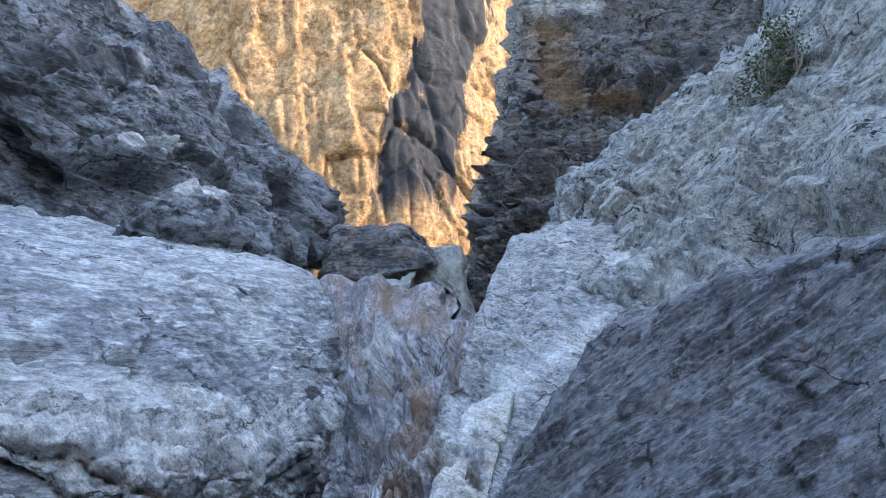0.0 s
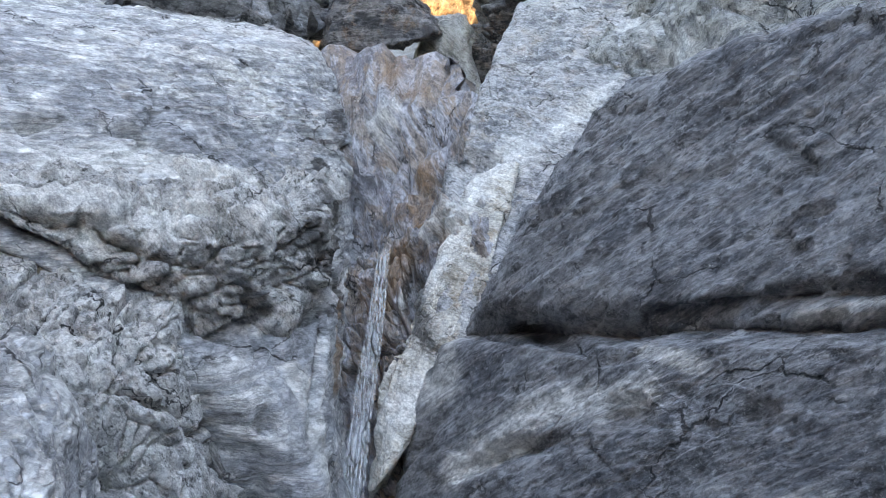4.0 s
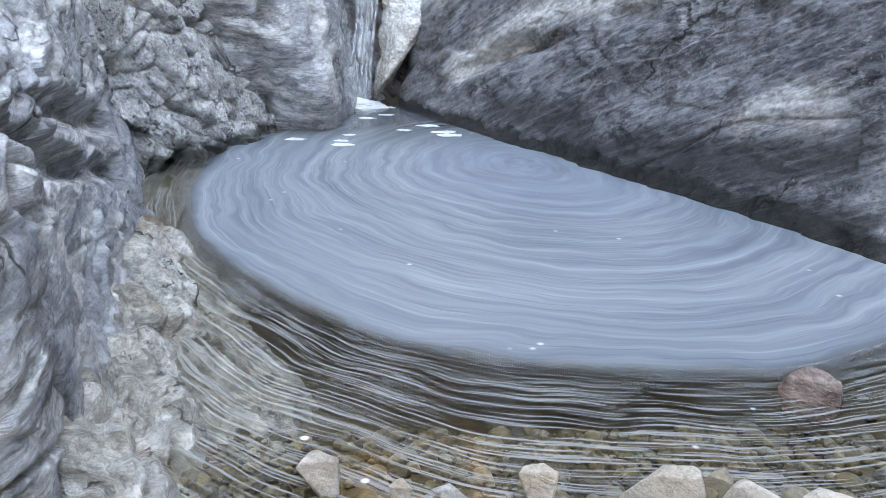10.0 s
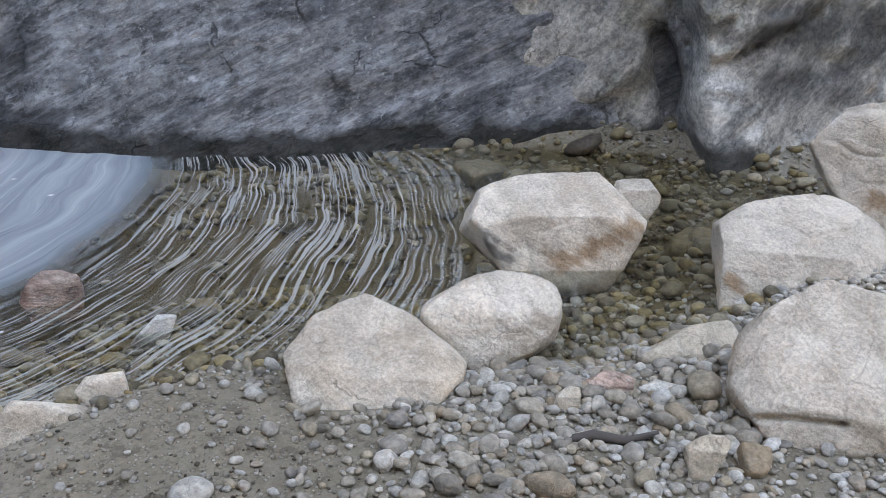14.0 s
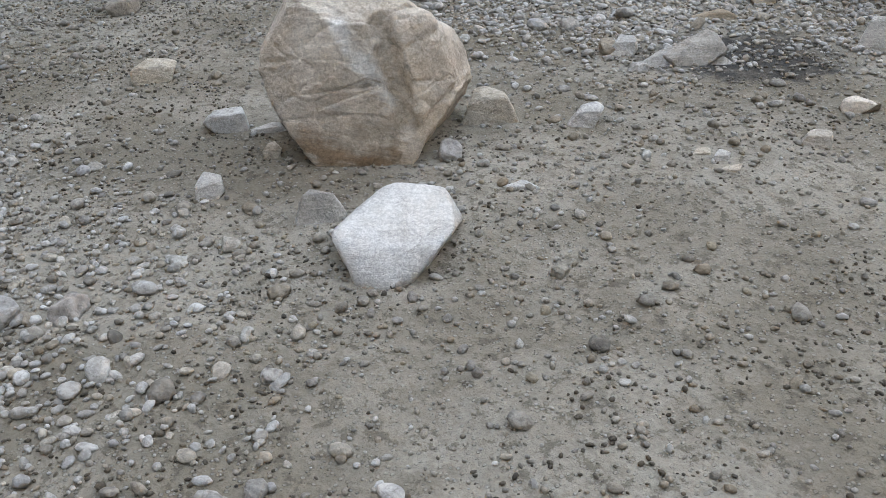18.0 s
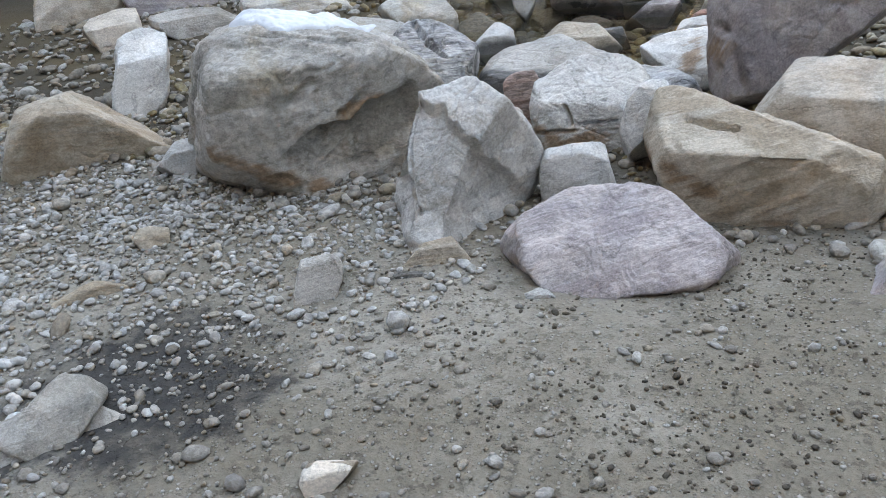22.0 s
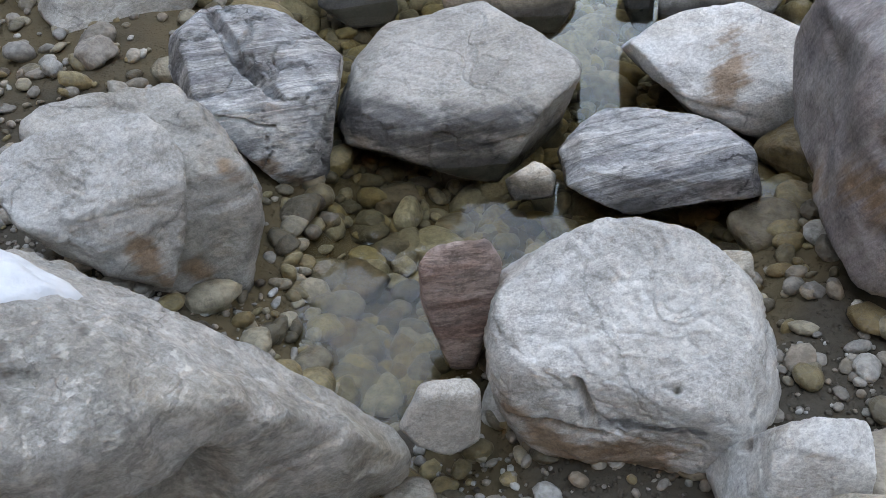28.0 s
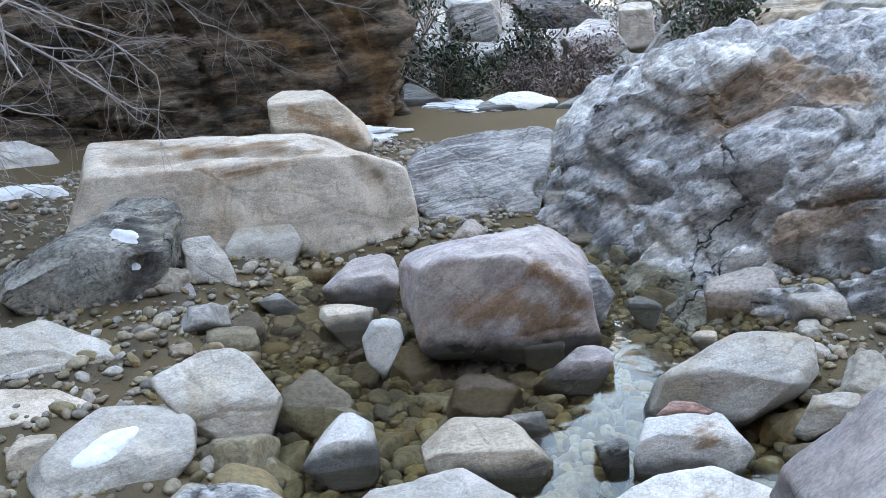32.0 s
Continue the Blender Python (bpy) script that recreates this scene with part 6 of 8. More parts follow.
rock("stone", (3.202, -2.738, 0.044), [(50, 34, 0.048), (110, 67, 0.049), (-147, 5, 0.050), (-125, -37, 0.048), (-56, 12, 0.035), (-56, 76, 0.035), (124, 20, 0.039), (0, -90, 0.104)], M_PALE, "pale flat stone on gravel", 4, "stone", seed=58, sharp=60.0, chips=12)
rock("stone", (2.671, -2.097, 0.046), [(51, 35, 0.038), (95, 58, 0.047), (-135, -24, 0.040), (-6, -40, 0.064), (-63, 12, 0.038), (-63, 76, 0.044), (117, 20, 0.045), (0, -90, 0.106)], M_PALE, "pale stone at the gravel's edge", 4, "stone", seed=59, sharp=60.0, chips=12)
rock("stone", (3.341, -3.430, 0.021), [(94, 65, 0.032), (-174, 59, 0.032), (-48, 12, 0.026), (-48, 76, 0.027), (132, 20, 0.032), (0, -90, 0.081)], M_TAN, "long tan stone on gravel", 4, "stone", seed=60, sharp=60.0, chips=12)
rock("boulder", (6.794, -6.963, 0.086), [(54, 58, 0.224), (111, 81, 0.202), (-152, 58, 0.262), (-136, -3, 0.332), (41, 16, 0.297), (-49, 10, 0.193), (-49, 70, 0.115), (131, 20, 0.224), (0, -90, 0.246)], M_CREAM, "ochre boulder on the bank", 5, "boulder", seed=61, sharp=70.0, rough=0.020, chips=20, blocks=0.006, block_len=0.42, block_dir=(300, 40))
rock("boulder", (5.846, -6.308, 0.027), [(66, 64, 0.131), (175, 75, 0.135), (-137, 3, 0.183), (36, -20, 0.167), (-49, 10, 0.135), (-49, 75, 0.077), (131, 20, 0.152), (0, -90, 0.187)], M_CREAM, "cream boulder wedged under the ochre one", 5, "boulder", seed=62, sharp=70.0, rough=0.020, chips=20, blocks=0.004, block_len=0.25, block_dir=(347, 71))
rock("boulder", (7.698, -8.770, -0.017), [(-175, 80, 0.291), (-130, -5, 0.582), (42, -0, 0.530), (-44, 0, 0.375), (-44, 75, 0.220), (136, 20, 0.369), (0, -90, 0.243)], M_DARKB, "dark brown rock in the shade of the bank", 5, "boulder", seed=63, sharp=70.0, rough=0.020, chips=20, blocks=0.007, block_len=0.75, block_dir=(34, 52))
rock("boulder", (6.126, -7.253, 0.017), [(54, 45, 0.286), (109, 79, 0.168), (-152, 61, 0.157), (-141, 42, 0.221), (39, -24, 0.306), (-44, 25, 0.095), (-44, 70, 0.082), (136, 20, 0.158), (0, -90, 0.177)], M_PURPLE, "purple-grey smooth rock on the bank", 5, "boulder", seed=64, sharp=70.0, rough=0.020, chips=20, blocks=0.004, block_len=0.51, block_dir=(81, 33))
rock("boulder", (5.327, -6.554, -0.001), [(61, 54, 0.280), (167, 76, 0.121), (-147, 52, 0.157), (-138, 33, 0.244), (30, -47, 0.175), (-43, 25, 0.061), (-43, 70, 0.067), (137, 20, 0.106), (0, -90, 0.159)], M_GREY, "blue-grey low rock on the bank", 5, "boulder", seed=65, sharp=70.0, rough=0.020, chips=20, blocks=0.003, block_len=0.49, block_dir=(128, 64))
rock("boulder", (4.867, -7.055, -0.033), [(121, 78, 0.203), (-151, 64, 0.126), (-140, 51, 0.137), (-143, 54, 0.119), (43, -31, 0.289), (-37, 25, 0.103), (-37, 70, 0.097), (143, 20, 0.165), (0, -90, 0.177)], M_GREY, "long smooth grey rock sloping to the creek", 5, "boulder", seed=66, sharp=70.0, rough=0.020, chips=20, blocks=0.004, block_len=0.54, block_dir=(175, 45))
rock("boulder", (6.203, -8.165, -0.106), [(64, 54, 0.162), (-158, 70, 0.100), (-138, 43, 0.152), (-40, 15, 0.082), (-40, 70, 0.071), (140, 20, 0.105), (0, -90, 0.154)], M_GREY, "grey rock behind the sloping one", 5, "boulder", seed=67, sharp=70.0, rough=0.020, chips=20, blocks=0.003, block_len=0.35, block_dir=(222, 76))
rock("boulder", (5.151, -5.757, 0.062), [(49, 27, 0.120), (89, 72, 0.107), (-147, 40, 0.154), (-129, -25, 0.135), (34, -24, 0.162), (-49, 15, 0.074), (-49, 65, 0.074), (131, 20, 0.095), (0, -90, 0.172)], M_PALE, "pale bluish slab among boulders", 5, "boulder", seed=68, sharp=70.0, rough=0.020, chips=20, blocks=0.004, block_len=0.19, block_dir=(269, 57))
rock("boulder", (4.561, -5.109, 0.096), [(53, 38, 0.106), (86, 68, 0.100), (-168, 62, 0.134), (-130, -21, 0.130), (22, -44, 0.148), (-50, 12, 0.074), (-50, 68, 0.080), (130, 20, 0.098), (0, -90, 0.156)], M_PALE, "pale grey boulder beside the snow-capped one", 5, "boulder", seed=69, sharp=70.0, rough=0.020, chips=20, blocks=0.004, block_len=0.19, block_dir=(316, 38))
rock("boulder", (3.172, -4.532, 0.207), [(53, 27, 0.486), (94, 70, 0.418), (155, 74, 0.360), (-158, 62, 0.350), (-143, 48, 0.367), (-136, 39, 0.423), (-168, 32, 0.275), (-157, 26, 0.330), (-111, -4, 0.709), (14, -45, 0.375), (46, 9, 0.456), (47, 11, 0.457), (-40, -6, 0.326), (-40, 74, 0.368), (140, 20, 0.312), (0, -90, 0.267)], M_SPECK, "big rounded grey boulder capped with a patch of snow", 6, "boulder", seed=70, strata=0.014, chips=0, sharp=20, cracks=0.006, carve=[((-0.35, 0.18, 0.14), (-0.28, 0.23, 0.09), 0.021, 0.050), ((-0.28, 0.23, 0.09), (-0.22, 0.27, 0.01), 0.021, 0.050), ((-0.22, 0.27, 0.01), (-0.18, 0.29, -0.14), 0.022, 0.050), ((-0.21, 0.28, 0.22), (-0.15, 0.33, 0.16), 0.018, 0.030), ((0.09, 0.21, 0.36), (-0.30, 0.09, 0.31), 0.014, 0.020)], rough=0.036, blocks=0.008, block_len=0.63, block_dir=(3, 69), marks=[("rust", (-0.04, 0.39, -0.11), (-0.29, 0.25, -0.19), 0.031), ("rust", (0.11, 0.49, 0.02), (-0.04, 0.39, -0.11), 0.031), ("rust", (-0.26, 0.25, 0.04), (-0.18, 0.29, -0.14), 0.029), ("rust", (-0.24, 0.25, 0.00), (-0.12, 0.33, -0.07), 0.027), ("rust", (-0.35, 0.18, 0.13), (-0.26, 0.25, 0.04), 0.029), ("rust", (-0.38, 0.14, 0.11), (-0.35, 0.17, 0.11), 0.019)], steps=[((-0.28, 0.233, 0.092), (-60, -45), 0.30, 0.06)])
rock("boulder", (2.389, -4.125, 0.267), [(81, 45, 0.299), (151, 69, 0.271), (-147, 52, 0.231), (-138, 43, 0.222), (-126, 28, 0.233), (-103, -11, 0.272), (-88, -31, 0.266), (-77, -41, 0.267), (50, -7, 0.298), (70, 23, 0.182), (58, 2, 0.193), (-31, 22, 0.117), (-31, 45, 0.117), (149, 20, 0.130), (0, -90, 0.327), (-71, -4, 0.117), (-6, 45, 0.117)], M_PALE, "pale wedge boulder with a broken curved face", 6, "boulder", seed=71, chips=2, cracks=0, carve=[((-0.03, 0.05, 0.1), (-0.1, 0.07, -0.02), 0.01, 0.015), ((0.12, 0.27, -0.1), (0.04, 0.23, -0.12), 0.012, 0.015)], sharp=26.0, rough=0.036, blocks=0.006, block_len=0.3, block_dir=(50, 50), steps=[((-0.005, 0.026, 0.130), (30, -30), 0.42, 0.045)])
rock("boulder", (1.849, -3.948, 0.067), [(101, 38, 0.259), (120, 49, 0.223), (166, 57, 0.191), (-141, 46, 0.219), (-128, 38, 0.246), (-76, -19, 0.302), (-44, -42, 0.208), (-24, -47, 0.164), (13, -43, 0.207), (43, -27, 0.242), (57, -11, 0.285), (-18, 40, 0.100), (-18, 68, 0.084), (162, 20, 0.203), (0, -90, 0.127)], M_PURPLE, "low rounded purple-grey boulder with blue-grey stains", 6, "boulder", seed=72, chips=4, sharp=26, rough=0.036, blocks=0.004, block_len=0.38, block_dir=(97, 31))
rock("boulder", (1.503, -4.523, 0.120), [(84, 16, 0.389), (-156, 68, 0.182), (-140, 62, 0.139), (-135, 60, 0.141), (-110, 41, 0.259), (-69, -33, 0.365), (70, -18, 0.331), (-3, -8, 0.218), (-3, 68, 0.191), (177, 20, 0.213), (0, -90, 0.180)], M_TAN, "long tan angular boulder with layered broken end", 5, "boulder", seed=73, strata=0.014, strata_dir=(60, 50), sharp=70.0, rough=0.020, chips=20, blocks=0.006, block_len=0.48, block_dir=(144, 62), marks=[("rust", (0.38, -0.04, 0.01), (0.25, 0.21, 0.05), 0.031), ("rust", (0.25, 0.21, 0.05), (0.14, 0.20, -0.03), 0.028)], carve=[((0.30, 0.13, 0.16), (0.23, 0.23, 0.12), 0.014, 0.030), ((0.22, 0.11, 0.17), (0.07, 0.13, 0.15), 0.012, 0.030), ((0.32, 0.03, 0.20), (0.22, 0.11, 0.17), 0.012, 0.030)])
rock("stone", (2.064, -4.375, 0.080), [(153, 61, 0.115), (-111, 13, 0.107), (70, 0, 0.132), (-17, 8, 0.061), (-17, 72, 0.116), (163, 20, 0.072), (0, -90, 0.140)], M_PALE, "white blocky stone between boulders", 4, "stone", seed=74, sharp=60.0, chips=12)
rock("boulder", (2.156, -4.993, 0.099), [(86, 8, 0.283), (122, 34, 0.253), (134, 40, 0.243), (166, 48, 0.245), (-115, 31, 0.224), (-134, 41, 0.233), (-97, 18, 0.224), (-95, 17, 0.224), (-63, -9, 0.253), (-53, -15, 0.258), (-3, -33, 0.229), (-1, -33, 0.230), (42, -23, 0.271), (74, -2, 0.294), (5, 5, 0.171), (5, 72, 0.125), (-175, 20, 0.194), (0, -90, 0.209)], M_PALE, "smooth pale dome-shaped boulder with a dark layered foot", 6, "boulder", seed=75, chips=3, sharp=18, strata=0.006, rough=0.036, blocks=0.006, block_len=0.31, block_dir=(238, 74), marks=[("rust", (0.15, 0.17, -0.10), (-0.04, 0.19, -0.07), 0.037), ("rust", (0.28, 0.22, -0.00), (0.15, 0.17, -0.10), 0.036), ("rust", (0.11, 0.18, -0.10), (-0.07, 0.18, -0.11), 0.027), ("rust", (0.21, 0.16, -0.04), (0.11, 0.18, -0.10), 0.026), ("dark", (0.08, 0.17, -0.01), (-0.11, 0.18, 0.02), 0.008), ("dark", (0.10, 0.15, 0.06), (0.08, 0.17, -0.01), 0.008)], carve=[((0.06, 0.18, -0.03), (-0.11, 0.19, -0.02), 0.009, 0.025), ((0.21, 0.16, -0.06), (0.06, 0.18, -0.03), 0.009, 0.025), ((-0.11, 0.19, -0.02), (-0.17, 0.24, 0.10), 0.009, 0.025), ((0.25, 0.12, -0.04), (0.10, 0.15, 0.04), 0.007, 0.020), ((0.10, 0.15, 0.04), (-0.06, 0.15, 0.08), 0.007, 0.020), ((-0.06, 0.15, 0.08), (-0.19, 0.14, 0.03), 0.007, 0.020), ((0.10, 0.15, 0.06), (0.07, 0.17, -0.01), 0.009, 0.040)])
rock("stone", (2.509, -5.088, 0.078), [(99, 25, 0.096), (135, 44, 0.113), (-148, 38, 0.118), (-88, -12, 0.069), (-95, -7, 0.070), (-17, -39, 0.155), (58, -12, 0.080), (69, -2, 0.077), (-16, 10, 0.049), (-16, 60, 0.131), (164, 20, 0.049), (0, -90, 0.258)], M_RED, "reddish breccia stone standing beside the dome-shaped boulder", 4, "stone", seed=76, sharp=60.0, chips=12)
rock("stone", (2.473, -4.800, 0.066), [(99, 20, 0.061), (145, 37, 0.070), (-136, 22, 0.075), (-102, -1, 0.061), (-43, -31, 0.067), (5, -31, 0.063), (36, -20, 0.070), (-18, 10, 0.039), (-18, 70, 0.086), (162, 20, 0.039), (0, -90, 0.126)], M_PALE, "small white rounded stone wedged between boulders", 4, "stone", seed=77, sharp=60.0, chips=12)
rock("boulder", (2.735, -6.069, -0.123), [(81, 21, 0.322), (99, 39, 0.287), (136, 58, 0.251), (-162, 57, 0.251), (-135, 45, 0.296), (-94, -4, 0.336), (-85, -16, 0.303), (-67, -34, 0.293), (11, -46, 0.258), (65, -1, 0.373), (-16, 2, 0.272), (-16, 82, 0.106), (164, 20, 0.298), (0, -90, 0.137)], M_GREY, "flat-topped pale grey boulder in the creek", 6, "boulder", seed=78, cracks=0.008, sharp=70.0, rough=0.020, chips=20, blocks=0.006, block_len=0.37, block_dir=(19, 67), marks=[("dark", (0.33, 0.18, 0.02), (0.04, 0.28, 0.05), 0.041), ("dark", (-0.12, 0.26, -0.01), (-0.27, -0.01, -0.17), 0.034), ("dark", (0.04, 0.28, 0.05), (-0.20, 0.20, 0.05), 0.038), ("dark", (0.12, 0.30, 0.01), (-0.12, 0.26, -0.01), 0.034), ("dark", (0.26, 0.26, 0.03), (0.12, 0.30, 0.01), 0.035)])
rock("boulder", (3.206, -5.741, 0.042), [(71, 27, 0.255), (133, 62, 0.285), (-145, 40, 0.201), (-141, 36, 0.195), (-105, -13, 0.206), (-106, -12, 0.205), (-81, -35, 0.288), (35, -27, 0.166), (35, -27, 0.166), (48, -10, 0.186), (-29, 18, 0.155), (-29, 64, 0.107), (151, 20, 0.229), (0, -90, 0.302)], M_STRIPE, "split blue-grey marble boulder with white veins", 5, "boulder", seed=79, cracks=0.02, sharp=70.0, rough=0.020, chips=20, blocks=0.006, block_len=0.27, block_dir=(66, 48), marks=[("dark", (-0.14, -0.15, -0.15), (-0.43, -0.05, -0.12), 0.041), ("pale", (0.01, 0.18, 0.04), (-0.13, 0.14, -0.09), 0.038), ("rust", (-0.07, 0.18, -0.11), (-0.13, 0.11, -0.23), 0.021), ("dark", (0.02, 0.03, 0.09), (-0.10, 0.10, 0.05), 0.011), ("dark", (0.11, -0.04, 0.16), (0.02, 0.03, 0.09), 0.011)], carve=[((0.13, -0.06, 0.18), (0.03, 0.03, 0.11), 0.016, 0.050), ((0.03, 0.03, 0.11), (-0.10, 0.10, 0.05), 0.015, 0.050)])
rock("boulder", (3.266, -5.096, 0.191), [(83, 46, 0.194), (155, 59, 0.215), (-141, 20, 0.183), (-114, -15, 0.168), (-108, -22, 0.179), (18, -29, 0.131), (5, -38, 0.152), (56, 21, 0.202), (-41, 12, 0.099), (-41, 62, 0.099), (139, 20, 0.110), (0, -90, 0.301)], M_PALE, "angular pale boulder with sharp facets", 5, "boulder", seed=80, chips=14, sharp=45, rough=0.036, blocks=0.005, block_len=0.24, block_dir=(113, 79), marks=[("rust", (-0.10, 0.07, -0.05), (-0.13, 0.06, -0.16), 0.026)])
rock("boulder", (3.259, -5.268, 0.067), [(128, 63, 0.365), (170, 59, 0.307), (-141, 25, 0.207), (-133, 15, 0.200), (-109, -15, 0.229), (-92, -28, 0.290), (-3, -39, 0.278), (17, -29, 0.228), (38, -9, 0.195), (-37, 8, 0.176), (-37, 75, 0.159), (143, 20, 0.200), (0, -90, 0.327)], M_GREY, "grey boulder with smooth flank dipping into the creek", 5, "boulder", seed=81, chips=4, sharp=20, rough=0.036, blocks=0.008, block_len=0.39, block_dir=(160, 60), marks=[("rust", (-0.13, 0.14, -0.08), (-0.21, 0.13, -0.20), 0.026), ("rust", (-0.21, 0.03, 0.13), (-0.23, -0.02, 0.03), 0.017)])
rock("boulder", (2.141, -5.774, -0.111), [(109, 30, 0.238), (163, 55, 0.165), (-152, 53, 0.153), (-130, 46, 0.170), (-81, 0, 0.253), (-33, -42, 0.145), (-23, -46, 0.110), (34, -42, 0.183), (75, -11, 0.259), (-1, 22, 0.100), (-1, 68, 0.070), (179, 20, 0.145), (0, -90, 0.129)], M_STRIPE, "wavy striped hump of marble in the creek", 5, "boulder", seed=82, strata=0.012, sharp=70.0, rough=0.020, chips=20, blocks=0.004, block_len=0.31, block_dir=(207, 41))
rock("boulder", (2.029, -6.248, -0.111), [(132, 49, 0.217), (146, 55, 0.199), (-144, 57, 0.204), (-112, 41, 0.254), (-71, -13, 0.271), (-62, -25, 0.259), (37, -48, 0.147), (53, -41, 0.131), (66, -26, 0.287), (7, 8, 0.177), (7, 74, 0.102), (-173, 20, 0.203), (0, -90, 0.189)], M_PALE, "blue-white marble boulder standing in the creek pool", 5, "boulder", seed=83, sharp=70.0, rough=0.020, chips=20, blocks=0.006, block_len=0.39, block_dir=(254, 72), marks=[("rust", (-0.05, -0.47, 0.04), (-0.02, 0.15, 0.05), 0.046)])
rock("boulder", (1.587, -5.617, 0.305), [(83, 8, 0.422), (93, 32, 0.303), (98, 42, 0.259), (83, -2, 0.253), (92, 31, 0.359), (125, 73, 0.420), (172, 80, 0.453), (-88, 23, 0.632), (-64, -37, 0.596), (-69, -42, 0.267), (-3, 6, 0.340), (-3, 50, 0.379), (177, 20, 0.376), (0, -90, 0.365), (-51, 4, 0.198), (19, 16, 0.371)], M_PURPLE, "huge purplish slab boulder with a smooth sloping side", 5, "boulder", seed=84, sharp=70.0, rough=0.020, chips=20, blocks=0.011, block_len=0.75, block_dir=(301, 53), carve=[((0.24, -0.08, -0.46), (0.16, 0.35, -0.12), 0.012, 0.020), ((0.27, -0.16, 0.01), (0.14, 0.35, 0.01), 0.023, 0.030), ((0.14, 0.35, 0.01), (0.07, 0.38, -0.21), 0.020, 0.030)], marks=[("rust", (0.20, -0.30, -0.49), (0.18, 0.31, -0.05), 0.048)])
rock("boulder", (1.270, -4.937, 0.189), [(93, 23, 0.272), (133, 67, 0.180), (-147, 70, 0.147), (-103, 41, 0.192), (-71, -32, 0.263), (2, 5, 0.165), (2, 75, 0.091), (-178, 20, 0.174), (0, -90, 0.199)], M_CREAM, "yellowish boulder against the purple slab", 5, "boulder", seed=85, sharp=70.0, rough=0.020, chips=20, blocks=0.005, block_len=0.39, block_dir=(348, 34))
rock("boulder", (1.898, -4.713, 0.190), [(91, 14, 0.089), (104, 28, 0.096), (-146, 50, 0.153), (-74, -25, 0.064), (-64, -34, 0.064), (-97, 2, 0.064), (-49, -39, 0.132), (66, -16, 0.126), (-7, 20, 0.064), (-7, 60, 0.096), (173, 20, 0.064), (0, -90, 0.250)], M_PALE, "pale greenish stone between the boulders", 5, "boulder", seed=86, sharp=70.0, rough=0.020, chips=20, blocks=0.003, block_len=0.15, block_dir=(35, 65), carve=[((0.15, -0.09, -0.11), (0.09, -0.04, 0.00), 0.009, 0.025)])
rock("stone", (1.993, -5.318, -0.007), [(147, 55, 0.049), (-102, 10, 0.047), (-72, -32, 0.039), (77, -7, 0.046), (-7, 12, 0.031), (-7, 76, 0.037), (173, 20, 0.036), (0, -90, 0.103)], M_TAN, "brown stone by the striped hump", 4, "stone", seed=87, sharp=60.0, chips=12)
rock("stone", (1.019, -4.047, 0.083), [(106, 42, 0.078), (99, 30, 0.087), (-168, 70, 0.167), (-93, 8, 0.135), (-2, 12, 0.102), (-2, 76, 0.101), (178, 20, 0.131), (0, -90, 0.143)], M_PURPLE, "purplish stone against the sand", 4, "stone", seed=88, sharp=60.0, chips=12)
rock("stone", (2.471, -5.726, -0.168), [(125, 40, 0.045), (-137, 37, 0.054), (-92, -6, 0.057), (-18, -48, 0.043), (65, -14, 0.065), (-10, 12, 0.033), (-10, 76, 0.045), (170, 20, 0.040), (0, -90, 0.092)], M_TAN, "small tan stone in the shallows of the creek", 4, "stone", seed=89, sharp=60.0, chips=12)
rock("boulder", (5.227, -8.129, 0.047), [(79, 61, 0.186), (69, 51, 0.260), (75, 59, 0.266), (144, 79, 0.401), (-123, 12, 0.572), (-112, -26, 0.471), (35, -39, 0.430), (-36, -12, 0.381), (-36, 76, 0.297), (144, 20, 0.326), (0, -90, 0.357)], M_DARKB, "dark grey boulder with deep worn grooves", 5, "boulder", seed=90, strata=0.03, cracks=0.02, sharp=70.0, rough=0.020, chips=20, blocks=0.011, block_len=0.65, block_dir=(223, 39), marks=[("dark", (-0.31, 0.04, 0.24), (-0.50, 0.14, 0.08), 0.071), ("dark", (-0.50, 0.14, 0.08), (-0.34, 0.20, -0.12), 0.069)], carve=[((-0.22, 0.00, 0.26), (-0.37, -0.35, 0.30), 0.039, 0.050), ((-0.43, 0.18, 0.06), (-0.49, -0.03, 0.22), 0.044, 0.060)])
rock("boulder", (3.796, -6.804, -0.033), [(85, 49, 0.255), (130, 67, 0.198), (-138, 40, 0.191), (-130, 27, 0.192), (-104, -22, 0.247), (43, -29, 0.148), (28, -45, 0.159), (-30, 12, 0.153), (-30, 65, 0.103), (150, 20, 0.187), (0, -90, 0.227)], M_GREY, "triangular smooth grey slab boulder", 5, "boulder", seed=91, sharp=70.0, rough=0.020, chips=20, blocks=0.006, block_len=0.35, block_dir=(270, 70))
rock("boulder", (3.998, -6.386, -0.084), [(77, 45, 0.196), (92, 57, 0.180), (-176, 62, 0.217), (-143, 39, 0.268), (-99, -38, 0.223), (15, -46, 0.216), (48, -0, 0.283), (-40, 12, 0.184), (-40, 75, 0.095), (140, 20, 0.225), (0, -90, 0.126)], M_GREY, "pale boulder with a small patch of snow", 5, "boulder", seed=92, sharp=70.0, rough=0.020, chips=20, blocks=0.005, block_len=0.36, block_dir=(317, 51))
rock("boulder", (4.826, -7.181, -0.095), [(152, 72, 0.214), (-155, 53, 0.172), (-144, 40, 0.214), (50, 11, 0.373), (-38, 15, 0.205), (-38, 78, 0.096), (142, 20, 0.242), (0, -90, 0.165)], M_GREY, "low grey flat boulder on the bank", 5, "boulder", seed=93, sharp=70.0, rough=0.020, chips=20, blocks=0.005, block_len=0.52, block_dir=(4, 32))
